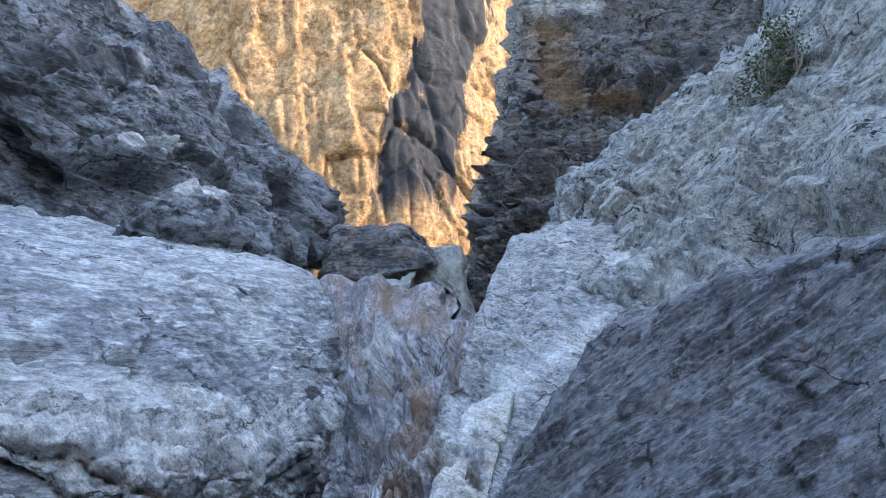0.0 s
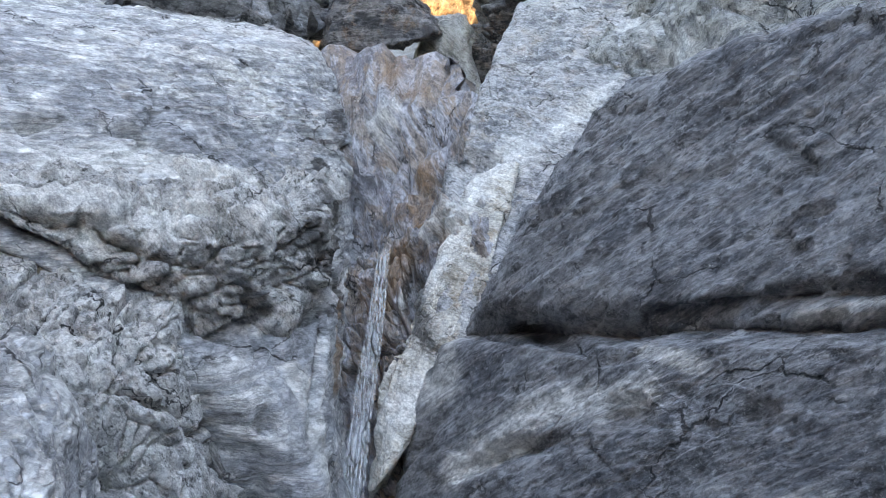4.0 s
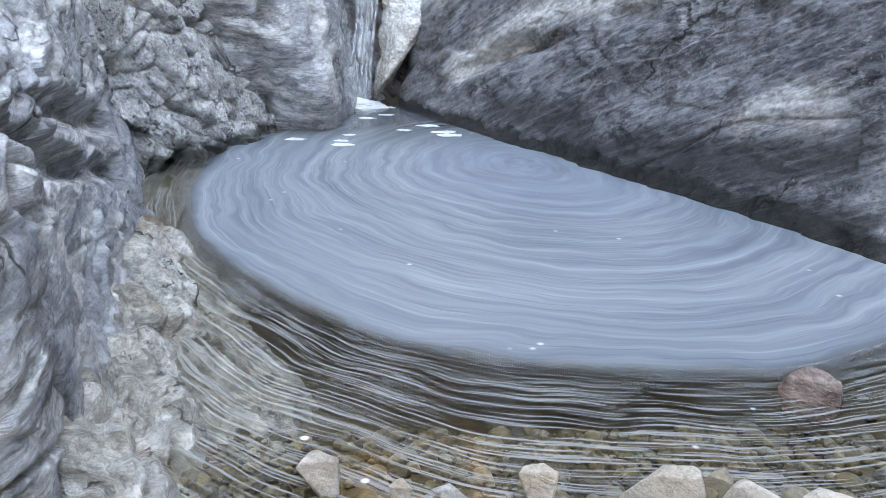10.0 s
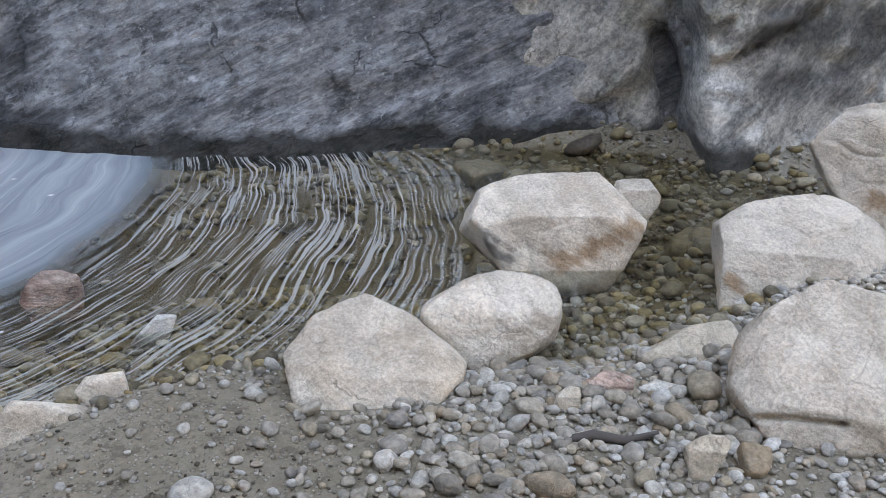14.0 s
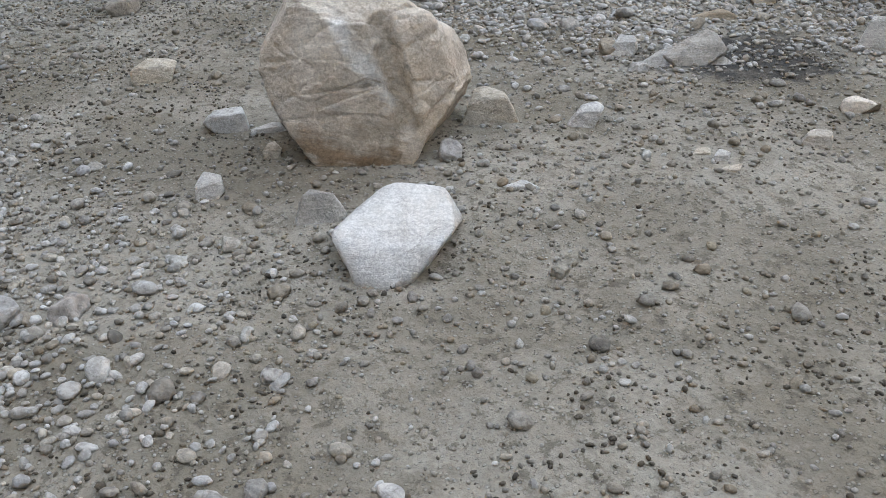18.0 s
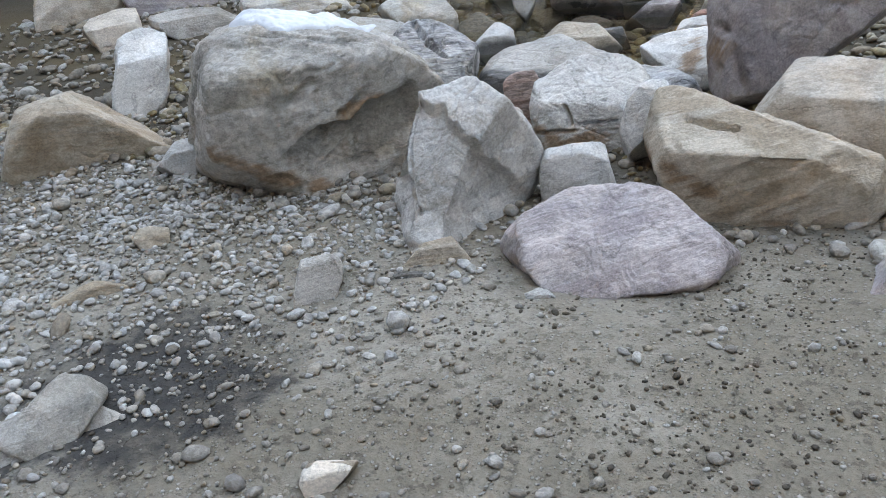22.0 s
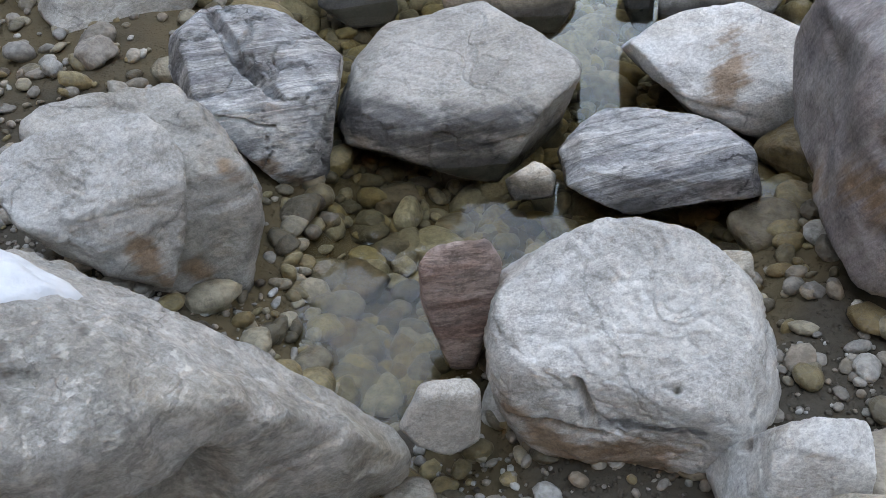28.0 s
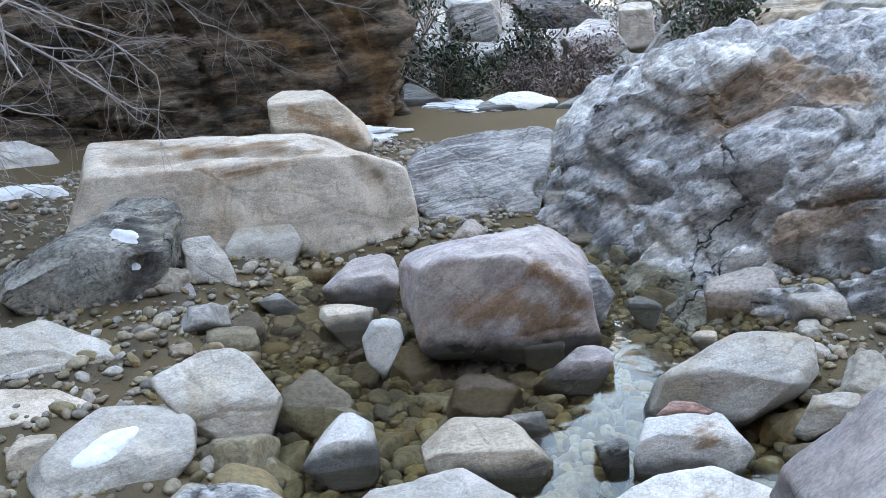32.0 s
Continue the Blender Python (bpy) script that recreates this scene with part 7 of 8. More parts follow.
rock("boulder", (4.588, -6.708, -0.112), [(175, 64, 0.108), (-157, 48, 0.138), (51, 11, 0.177), (-42, 20, 0.122), (-42, 75, 0.068), (138, 20, 0.156), (0, -90, 0.098)], M_CREAM, "low cream boulder on the bank", 5, "boulder", seed=94, sharp=70.0, rough=0.020, chips=20, blocks=0.003, block_len=0.29, block_dir=(51, 63))
rock("stone", (4.312, -6.358, -0.059), [(76, 46, 0.065), (-179, 59, 0.075), (-107, -39, 0.060), (17, -46, 0.087), (52, 11, 0.072), (-42, 12, 0.048), (-42, 76, 0.056), (138, 20, 0.063), (0, -90, 0.121)], M_TAN, "tan stone beside the snow-patched boulder", 4, "stone", seed=95, sharp=60.0, chips=12)
rock("boulder", (2.887, -7.963, 0.018), [(91, 43, 0.420), (140, 72, 0.282), (158, 74, 0.281), (-114, 48, 0.416), (-102, 22, 0.429), (-97, 10, 0.444), (67, -17, 0.444), (71, -8, 0.453), (-14, -10, 0.304), (-14, 78, 0.338), (166, 20, 0.245), (0, -90, 0.328)], M_PURPLE, "big grey-purple block in the creek with an undercut face", 5, "boulder", seed=96, strata=0.012, sharp=70.0, rough=0.020, chips=20, blocks=0.008, block_len=0.52, block_dir=(145, 75), marks=[("rust", (-0.11, 0.30, 0.02), (-0.35, 0.22, -0.11), 0.076), ("rust", (0.09, 0.35, -0.02), (-0.11, 0.30, 0.02), 0.077), ("rust", (-0.24, 0.30, 0.18), (-0.43, 0.22, -0.00), 0.050), ("dark", (0.26, 0.35, -0.13), (0.06, 0.30, -0.20), 0.031)])
rock("boulder", (2.459, -8.155, -0.082), [(-120, 54, 0.154), (-104, 29, 0.107), (-85, -20, 0.118), (84, -2, 0.100), (-4, 12, 0.114), (-4, 76, 0.126), (176, 20, 0.149), (0, -90, 0.228)], M_STRIPE, "striped marble boulder behind the block", 5, "boulder", seed=97, sharp=70.0, rough=0.020, chips=20, blocks=0.003, block_len=0.13, block_dir=(192, 56))
rock("stone", (3.318, -7.437, -0.055), [(84, 30, 0.082), (134, 67, 0.114), (-108, 4, 0.095), (-95, -26, 0.084), (52, -35, 0.108), (67, -8, 0.082), (-19, 12, 0.047), (-19, 60, 0.090), (161, 20, 0.047), (0, -90, 0.225)], M_PALE, "upright pale stone in shallow water", 4, "stone", seed=98, sharp=60.0, chips=12)
rock("stone", (4.487, -8.775, -0.082), [(75, 38, 0.206), (169, 75, 0.188), (-121, 26, 0.255), (-104, -28, 0.221), (55, -21, 0.218), (-26, 8, 0.124), (-26, 70, 0.122), (154, 20, 0.141), (0, -90, 0.198)], M_GREY, "blocky grey stone on the far bank", 4, "stone", seed=99, sharp=60.0, chips=12)
rock("stone", (3.713, -8.430, -0.145), [(89, 46, 0.146), (139, 72, 0.143), (-112, 16, 0.197), (-95, -30, 0.185), (57, -28, 0.219), (-20, 5, 0.114), (-20, 65, 0.114), (160, 20, 0.126), (0, -90, 0.155)], M_PURPLE, "wedge-shaped pinkish stone on the bank", 4, "stone", seed=100, sharp=60.0, chips=12)
rock("stone", (3.670, -7.939, -0.164), [(93, 49, 0.130), (-168, 67, 0.076), (-99, -24, 0.135), (52, -35, 0.091), (-21, 12, 0.067), (-21, 76, 0.065), (159, 20, 0.079), (0, -90, 0.136)], M_TAN, "small brown stone by the water", 4, "stone", seed=101, sharp=60.0, chips=12)
rock("stone", (2.440, -7.507, -0.184), [(109, 43, 0.084), (-153, 63, 0.107), (-82, -21, 0.102), (-5, 12, 0.075), (-5, 76, 0.075), (175, 20, 0.092), (0, -90, 0.116)], M_PURPLE, "gem-shaped stone in the creek", 4, "stone", seed=102, sharp=60.0, chips=12)
rock("boulder", (1.840, -7.231, -0.090), [(102, 22, 0.270), (124, 49, 0.160), (176, 67, 0.188), (-83, 9, 0.298), (-67, -26, 0.224), (-48, -48, 0.159), (6, 4, 0.159), (6, 72, 0.168), (-174, 20, 0.171), (0, -90, 0.170)], M_GREY, "long smooth boulder lying across the bank", 5, "boulder", seed=103, sharp=70.0, rough=0.020, chips=20, blocks=0.005, block_len=0.39, block_dir=(114, 42))
rock("boulder", (2.007, -6.809, -0.152), [(97, 14, 0.192), (158, 60, 0.127), (-108, 37, 0.151), (-69, -23, 0.171), (2, 8, 0.100), (2, 72, 0.120), (-178, 20, 0.118), (0, -90, 0.108)], M_PALE, "grey cracked boulder in the creek", 5, "boulder", seed=104, sharp=70.0, rough=0.020, chips=20, blocks=0.003, block_len=0.25, block_dir=(161, 73), marks=[("rust", (-0.03, 0.09, 0.08), (0.00, 0.72, 0.09), 0.046)])
rock("stone", (2.034, -6.868, -0.043), [(114, 38, 0.064), (-134, 55, 0.044), (-29, -58, 0.034), (-1, -62, 0.030), (2, 12, 0.030), (2, 76, 0.030), (-178, 20, 0.030)], M_RED, "reddish stone lying on a grey boulder", 4, "stone", seed=105, sharp=60.0, chips=12)
rock("boulder", (2.743, -6.709, -0.159), [(108, 45, 0.162), (170, 62, 0.128), (-123, 37, 0.162), (-78, -27, 0.236), (69, -8, 0.207), (-12, 10, 0.095), (-12, 70, 0.083), (168, 20, 0.114), (0, -90, 0.121)], M_TAN, "orange-brown banded boulder in the creek", 5, "boulder", seed=106, sharp=70.0, rough=0.020, chips=20, blocks=0.003, block_len=0.27, block_dir=(255, 35))
rock("stone", (2.616, -6.997, -0.190), [(159, 62, 0.041), (-109, 20, 0.071), (52, -41, 0.055), (-9, 12, 0.036), (-9, 76, 0.038), (171, 20, 0.043), (0, -90, 0.090)], M_GREY, "flat grey stone in the creek", 4, "stone", seed=107, sharp=60.0, chips=12)
rock("stone", (3.272, -6.686, -0.142), [(85, 31, 0.076), (95, 42, 0.069), (-144, 47, 0.125), (-111, 4, 0.138), (36, -40, 0.143), (-24, 15, 0.064), (-24, 65, 0.063), (156, 20, 0.092), (0, -90, 0.138)], M_PALE, "pale rounded stone standing in the creek", 4, "stone", seed=108, sharp=60.0, chips=12)
rock("stone", (1.642, -6.585, -0.070), [(110, 18, 0.073), (146, 53, 0.078), (-99, 34, 0.080), (-73, -7, 0.074), (79, -31, 0.084), (11, 12, 0.051), (11, 76, 0.058), (-169, 20, 0.063), (0, -90, 0.140)], M_CREAM, "rounded cream stone on the bank", 4, "stone", seed=109, sharp=60.0, chips=12)
rock("stone", (1.522, -7.047, -0.099), [(111, 21, 0.077), (157, 60, 0.058), (-81, 10, 0.093), (-47, -45, 0.055), (11, 12, 0.055), (11, 76, 0.054), (-169, 20, 0.067), (0, -90, 0.111)], M_GREY, "grey stone under the long boulder", 4, "stone", seed=110, sharp=60.0, chips=12)
rock("stone", (2.284, -6.781, -0.179), [(135, 53, 0.056), (-93, 3, 0.052), (74, -20, 0.053), (-3, 12, 0.043), (-3, 76, 0.050), (177, 20, 0.055), (0, -90, 0.101)], M_DARKB, "dark wet stone by the creek bank", 4, "stone", seed=111, sharp=60.0, chips=12)
rock("stone", (4.151, -8.184, -0.179), [(110, 64, 0.050), (-134, 44, 0.056), (45, -43, 0.056), (-25, 12, 0.042), (-25, 76, 0.040), (155, 20, 0.051), (0, -90, 0.101)], M_PALE, "flat white stone on the far bank", 4, "stone", seed=112, sharp=60.0, chips=12)
rock("boulder", (4.595, -8.342, -0.058), [(88, 62, 0.268), (-128, 32, 0.132), (-122, 14, 0.119), (58, -4, 0.142), (-29, 18, 0.114), (-29, 65, 0.148), (151, 20, 0.176), (0, -90, 0.242)], M_GREY, "grey boulder leaning behind the dark one", 5, "boulder", seed=113, sharp=70.0, rough=0.020, chips=20, blocks=0.005, block_len=0.22, block_dir=(224, 52))
rock("stone", (4.661, -8.030, -0.164), [(83, 52, 0.079), (87, 56, 0.078), (-122, 6, 0.144), (-32, 12, 0.100), (-32, 76, 0.099), (148, 20, 0.128), (0, -90, 0.136)], M_PURPLE, "brownish slab leaning on the dark boulder", 4, "stone", seed=114, sharp=60.0, chips=12)
rock("stone", (2.636, -7.768, -0.215), [(127, 59, 0.057), (-169, 66, 0.056), (-91, -10, 0.101), (79, -7, 0.099), (-7, 12, 0.042), (-7, 76, 0.042), (173, 20, 0.050), (0, -90, 0.105)], M_CREAM, "cream stone in the creek bed", 4, "stone", seed=115, sharp=60.0, chips=12)
rock("stone", (3.642, -7.285, -0.210), [(102, 53, 0.040), (-170, 62, 0.053), (-89, -40, 0.056), (50, -29, 0.084), (-24, 12, 0.039), (-24, 76, 0.041), (156, 20, 0.048), (0, -90, 0.090)], M_DARKB, "grey wet stone in the creek bed", 4, "stone", seed=116, sharp=60.0, chips=12)
rock("stone", (1.918, -7.883, -0.197), [(109, 34, 0.052), (-170, 67, 0.046), (-88, 5, 0.056), (73, -39, 0.049), (4, 12, 0.032), (4, 76, 0.032), (-176, 20, 0.035), (0, -90, 0.103)], M_TAN, "orange-tinted wet stone in the creek bed", 4, "stone", seed=117, sharp=60.0, chips=12)
rock("stone", (2.195, -8.320, -0.216), [(127, 59, 0.068), (-132, 61, 0.051), (-81, -19, 0.092), (73, -35, 0.068), (-0, 12, 0.045), (-0, 76, 0.043), (180, 20, 0.054), (0, -90, 0.104)], M_PALE, "pale round stone by the water", 4, "stone", seed=118, sharp=60.0, chips=12)
rock("boulder", (4.631, -9.227, 0.250), [(59, 22, 1.059), (82, 74, 0.705), (-173, 81, 0.473), (-132, 65, 0.388), (170, 81, 0.304), (-122, 55, 0.627), (-108, 12, 0.930), (-94, -34, 1.042), (-23, 4, 0.404), (-23, 70, 0.333), (157, 20, 0.371), (0, -90, 0.590)], M_CREAM, "huge smooth cream rock with a hollowed curved flank", 6, "boulder", seed=119, rough=0.02, chips=0, sharp=50, carve=[((-0.60, 0.13, 0.22), (-0.79, 0.11, -0.01), 0.070, 0.030), ((-0.79, 0.11, -0.01), (-0.84, 0.09, -0.27), 0.070, 0.030), ((0.67, 0.57, 0.26), (0.06, 0.3, 0.26), 0.05, 0.06), ((0.06, 0.3, 0.26), (-0.34, 0.21, 0.24), 0.05, 0.06)], blocks=0.012, block_len=1.21, block_dir=(146, 38), marks=[("rust", (0.82, 0.31, 0.35), (0.28, 0.33, 0.27), 0.046), ("rust", (0.28, 0.33, 0.27), (-0.24, 0.13, 0.27), 0.043), ("rust", (0.02, 0.43, 0.15), (-0.47, 0.16, 0.22), 0.035)])
rock("boulder", (4.504, -10.045, 0.567), [(70, 27, 0.366), (146, 85, 0.309), (-118, 47, 0.161), (-116, 43, 0.166), (-111, 19, 0.277), (36, -72, 0.212), (36, -72, 0.213), (66, 1, 0.344), (-22, 12, 0.216), (-22, 76, 0.158), (158, 20, 0.149)], M_TAN, "big leaning tan boulder resting on the smooth rock", 5, "boulder", seed=120, sharp=70.0, rough=0.020, chips=20, blocks=0.007, block_len=0.43, block_dir=(193, 69), marks=[("rust", (0.08, 0.25, 0.05), (-0.28, 0.15, -0.14), 0.056)])
rock("boulder", (3.331, -9.895, 0.097), [(80, 26, 0.479), (102, 67, 0.358), (157, 80, 0.357), (-94, -11, 0.490), (-94, -10, 0.493), (64, -36, 0.448), (-12, 30, 0.166), (-12, 55, 0.166), (168, 20, 0.291), (0, -90, 0.457)], M_STRIPE, "smooth pale striped rock mass", 5, "boulder", seed=121, chips=0, sharp=12, rough=0.036, blocks=0.009, block_len=0.59, block_dir=(240, 50), carve=[((-0.46, 0.11, -0.03), (-0.85, 0.39, -0.22), 0.053, 0.120)])
rock("boulder", (8.458, -11.752, -0.102), [(103, 80, 0.238), (-140, 56, 0.234), (-131, 27, 0.329), (50, 11, 0.453), (-39, 12, 0.216), (-39, 76, 0.142), (141, 20, 0.250), (0, -90, 0.258)], M_PALE, "pale boulder half covered with snow beside the cliff", 5, "boulder", seed=122, chips=4, sharp=26.0, rough=0.036, blocks=0.006, block_len=0.6, block_dir=(287, 31))
rock("boulder", (7.239, -10.216, -0.121), [(173, 78, 0.127), (-154, 67, 0.146), (-119, -32, 0.372), (50, 11, 0.414), (-39, 12, 0.104), (-39, 76, 0.076), (141, 20, 0.120), (0, -90, 0.219)], M_PURPLE, "purplish flat boulder topped with snow", 5, "boulder", seed=123, sharp=70.0, rough=0.020, chips=20, blocks=0.004, block_len=0.56, block_dir=(334, 62))
rock("stone", (7.102, -9.979, -0.199), [(114, 77, 0.105), (-138, 40, 0.136), (52, 11, 0.185), (-39, 12, 0.090), (-39, 76, 0.068), (141, 20, 0.109), (0, -90, 0.141)], M_GREY, "small grey stone with snow behind the dark boulder", 4, "stone", seed=124, sharp=60.0, chips=12)
rock("boulder", (5.714, -18.267, -0.579), [(78, 29, 0.497), (-117, 60, 0.193), (-114, 55, 0.186), (-14, 12, 0.404), (-14, 76, 0.239), (166, 20, 0.448), (0, -90, 0.281)], M_PALE, "snow-dusted pale rock in the far streambed", 5, "boulder", seed=125, chips=3, sharp=26.0, rough=0.036, blocks=0.008, block_len=0.66, block_dir=(68, 74))
rock("boulder", (4.166, -16.587, -0.495), [(87, 45, 0.383), (109, 74, 0.266), (-119, 70, 0.377), (-92, -24, 0.643), (67, -48, 0.546), (-9, 12, 0.285), (-9, 76, 0.194), (171, 20, 0.323), (0, -90, 0.315)], M_PALE, "white smooth rock in the far streambed", 5, "boulder", seed=126, chips=2, sharp=14, rough=0.036, blocks=0.007, block_len=0.79, block_dir=(115, 55))
rock("boulder", (3.239, -16.533, -0.468), [(100, 61, 0.145), (104, 67, 0.142), (-93, -1, 0.398), (-5, 12, 0.276), (-5, 76, 0.187), (175, 20, 0.314), (0, -90, 0.292)], M_PALE, "low pale rock beside the folded mass", 5, "boulder", seed=127, chips=2, sharp=14, rough=0.036, blocks=0.007, block_len=0.53, block_dir=(162, 36))
rock("boulder", (6.092, -24.632, 0.590), [(-107, 81, 0.542), (-99, 4, 0.597), (77, -6, 0.623), (-11, 12, 0.720), (-11, 76, 0.369), (169, 20, 0.783), (0, -90, 0.650)], M_STRIPE, "layered pale outcrop on the far hillside", 5, "boulder", seed=128, sharp=70.0, rough=0.020, chips=20, blocks=0.015, block_len=0.76, block_dir=(209, 67))
rock("boulder", (5.016, -21.850, -0.113), [(88, 60, 0.224), (-103, 48, 0.335), (-93, -43, 0.267), (76, -39, 0.340), (-9, 12, 0.370), (-9, 76, 0.194), (171, 20, 0.406), (0, -90, 0.247)], M_STRIPE, "pale outcrop with a dark hollow on the hillside", 5, "boulder", seed=129, sharp=70.0, rough=0.020, chips=20, blocks=0.007, block_len=0.48, block_dir=(256, 48))
rock("boulder", (4.215, -23.295, 0.605), [(96, 82, 0.345), (-97, 50, 0.508), (81, -23, 0.693), (-6, 12, 0.470), (-6, 76, 0.234), (174, 20, 0.513), (0, -90, 0.365)], M_BUTT, "dark capped ledge on the far hillside", 5, "boulder", seed=130, sharp=70.0, rough=0.020, chips=20, blocks=0.009, block_len=0.95, block_dir=(303, 79))
rock("boulder", (3.190, -21.075, 0.069), [(92, 59, 0.419), (-95, 40, 0.432), (-86, -49, 0.475), (81, -38, 0.477), (-3, 12, 0.656), (-3, 76, 0.323), (177, 20, 0.713), (0, -90, 0.329)], M_STRIPE, "streaked pale outcrop on the far hillside", 5, "boulder", seed=131, sharp=70.0, rough=0.020, chips=20, blocks=0.011, block_len=0.73, block_dir=(350, 60))
rock("boulder", (2.449, -21.091, 0.443), [(-118, 86, 0.537), (-90, 5, 0.329), (86, -31, 0.368), (88, 0, 0.282), (-1, 12, 0.295), (-1, 76, 0.239), (179, 20, 0.369), (0, -90, 0.603)], M_GREY, "cracked grey outcrop on the far hillside", 5, "boulder", seed=132, sharp=70.0, rough=0.020, chips=20, blocks=0.008, block_len=0.37, block_dir=(37, 41))
rock("boulder", (1.340, -20.622, 0.294), [(94, 39, 0.474), (104, 77, 0.431), (-85, 8, 0.742), (3, 12, 0.694), (3, 76, 0.362), (-177, 20, 0.769), (0, -90, 0.454)], M_DARKB, "dark rock leaning on the hillside", 5, "boulder", seed=133, sharp=70.0, rough=0.020, chips=20, blocks=0.014, block_len=0.94, block_dir=(84, 72))
rock("boulder", (0.053, -19.247, 0.447), [(99, 41, 0.504), (119, 82, 0.276), (-81, 22, 0.594), (8, 12, 0.382), (8, 76, 0.205), (-172, 20, 0.429), (0, -90, 0.307)], M_TAN, "layered brown ledge above the folded mass", 5, "boulder", seed=134, strata=0.05, sharp=70.0, rough=0.020, chips=20, blocks=0.009, block_len=0.94, block_dir=(131, 53))
rock("boulder", (-0.906, -18.540, 0.553), [(102, 36, 0.529), (148, 87, 0.347), (-77, 16, 0.558), (12, 12, 0.390), (12, 76, 0.222), (-168, 20, 0.443), (0, -90, 0.413)], M_DARKB, "round dark boulder above the folded mass", 5, "boulder", seed=135, sharp=70.0, rough=0.020, chips=20, blocks=0.01, block_len=0.87, block_dir=(178, 34))


# ---- water falling down the chute, and foam ----
def fall_mat():
    k = Nodes("falling_water")
    oc = k.n("TexCoord", 3)
    st = k.noise(k.mapped(oc, (0, 0, 0), (34, 34, 0.7)), 1.6, 4, 0.55)
    white = k.n("BsdfPrincipled", **{"Base Color": (0.78, 0.80, 0.82), "Roughness": 0.25})
    cover = k.math("MULTIPLY", k.ramp(st, 0.40, 0.62), 0.45)
    return k.finish(k.n("MixShader", Fac=cover, i1=k.n("BsdfTransparent"), i2=white))


def ribbon(name, path, widths, mat, label, bulge=0.03):
    """A thin curved sheet of water along a path of points, rounded across."""
    p = np.array(path, float)
    t = np.linspace(0, 1, len(p))
    s = np.linspace(0, 1, 40)
    c = np.stack([np.interp(s, t, p[:, i]) for i in range(3)], 1)
    w = np.interp(s, t, widths)
    verts, quads = [], []
    for i in range(40):
        for j in range(7):
            a = j / 6 - 0.5
            wob = 0.006 * math.sin(i * 0.5 + j)
            verts.append(c[i] + (w[i] * a + wob, -bulge * (1 - 4 * a * a) - 0.02, 0))
    for i in range(39):
        for j in range(6):
            k = i * 7 + j
            quads.append((k, k + 1, k + 8, k + 7))
    ob = new(name, mesh_np(name, np.array(verts), np.array(quads), mat))
    solid = ob.modifiers.new("thickness", "SOLIDIFY")
    solid.thickness = 0.006
    ob.visible_shadow = False
    return tagged(ob, label, "waterfall", kind="structure")


M_FALL = fall_mat()
for i, (dx, w) in enumerate(((-0.085, 0.025), (-0.035, 0.05), (0.015, 0.03), (0.05, 0.055), (0.10, 0.025))):
    ribbon("waterfall", [(-0.77 + 0.6 * dx, 10.32, 2.62), (-0.82 + 0.8 * dx, 10.0, 1.9), (-0.90 + dx, 9.72, 1.2), (-0.97 + dx, 9.45, 0.5), (-1.0 + 1.2 * dx, 9.22, -0.1)], (w * 0.5, w * 0.8, w, w, w * 1.3), M_FALL,
           "thin white film of water running down the brown chute", 0.008)
M_FOAM = plain("white_foam", (0.80, 0.81, 0.82), 0.7)
rng = np.random.default_rng(4)
u3, t3 = ico(4)


def blob(name, at, size, mat, label, category, seed, rough=0.18):
    v = u3 * (1 + rough * fbm(u3 * 2.2 + seed, 3, seed)[:, None]) * size
    ob = new(name, mesh_np(name, v, t3, mat))
    ob.location = at
    return tagged(ob, label, category)


blob("foam_pile", (-1.0, 9.08, -0.08), (0.26, 0.17, 0.07), M_FOAM, "heap of white foam at the foot of the waterfall", "foam", 3, 0.3)
for i in range(26):
    a, q = rng.uniform(0, 6.28), rng.uniform(0.2, 1)
    x, y = -0.55 + 1.2 * q * math.cos(a), 8.0 + 1.1 * q * math.sin(a)
    if x > 0.9 - (y - 6.5) * 0.55 - 0.15 or x < -1.4:
        continue
    s = rng.uniform(0.025, 0.065)
    ob = blob("foam_patch", (x, y, POOL_Z + 0.001), (s * 1.6, s, 0.006), M_FOAM, "flat patch of white foam floating on the pool", "foam", 10 + i, 0.35)
    ob["group"] = "foam patches on the pool"


# ---- pebbles and cobbles ----
def pebble_mat(name, tones, island=True, wet=0.0):
    k = Nodes(name)
    r = k.n("NewGeometry", "Random Per Island") if island else k.n("ObjectInfo", "Random")
    ramp = k.t.nodes.new("ShaderNodeValToRGB")
    k.put(ramp.inputs[0], r)
    el = ramp.color_ramp.elements
    el[0].color, el[1].color = (*tones[0], 1), (*tones[-1], 1)
    for i, c in enumerate(tones[1:-1], 1):
        e = el.new(i / (len(tones) - 1))
        e.color = (*c, 1)
    p = k.n("NewGeometry", 0)
    n1 = k.ramp(k.noise(p, 45.0, 5, 0.65), 0.3, 0.7)
    t = k.math("ADD", 0.52, k.math("MULTIPLY", n1, 0.46))
    col = k.mix(1.0, ramp.outputs[0], k.n("CombineColor", i0=t, i1=t, i2=t), "MULTIPLY")
    vein = k.math("SUBTRACT", 1.0, k.ramp(k.math("ABSOLUTE", k.math("SUBTRACT", k.noise(p, 14.0, 4), 0.5)), 0.0, 0.015))
    col = k.mix(k.math("MULTIPLY", vein, 0.4), col, (0.16, 0.14, 0.12))
    b = k.n("Bump", Height=n1, Strength=0.5, Distance=0.008)
    return k.finish(k.n("BsdfPrincipled", **{"Base Color": col, "Roughness": 0.85 - wet, "Normal": b, "Specular IOR Level": 0.3}))


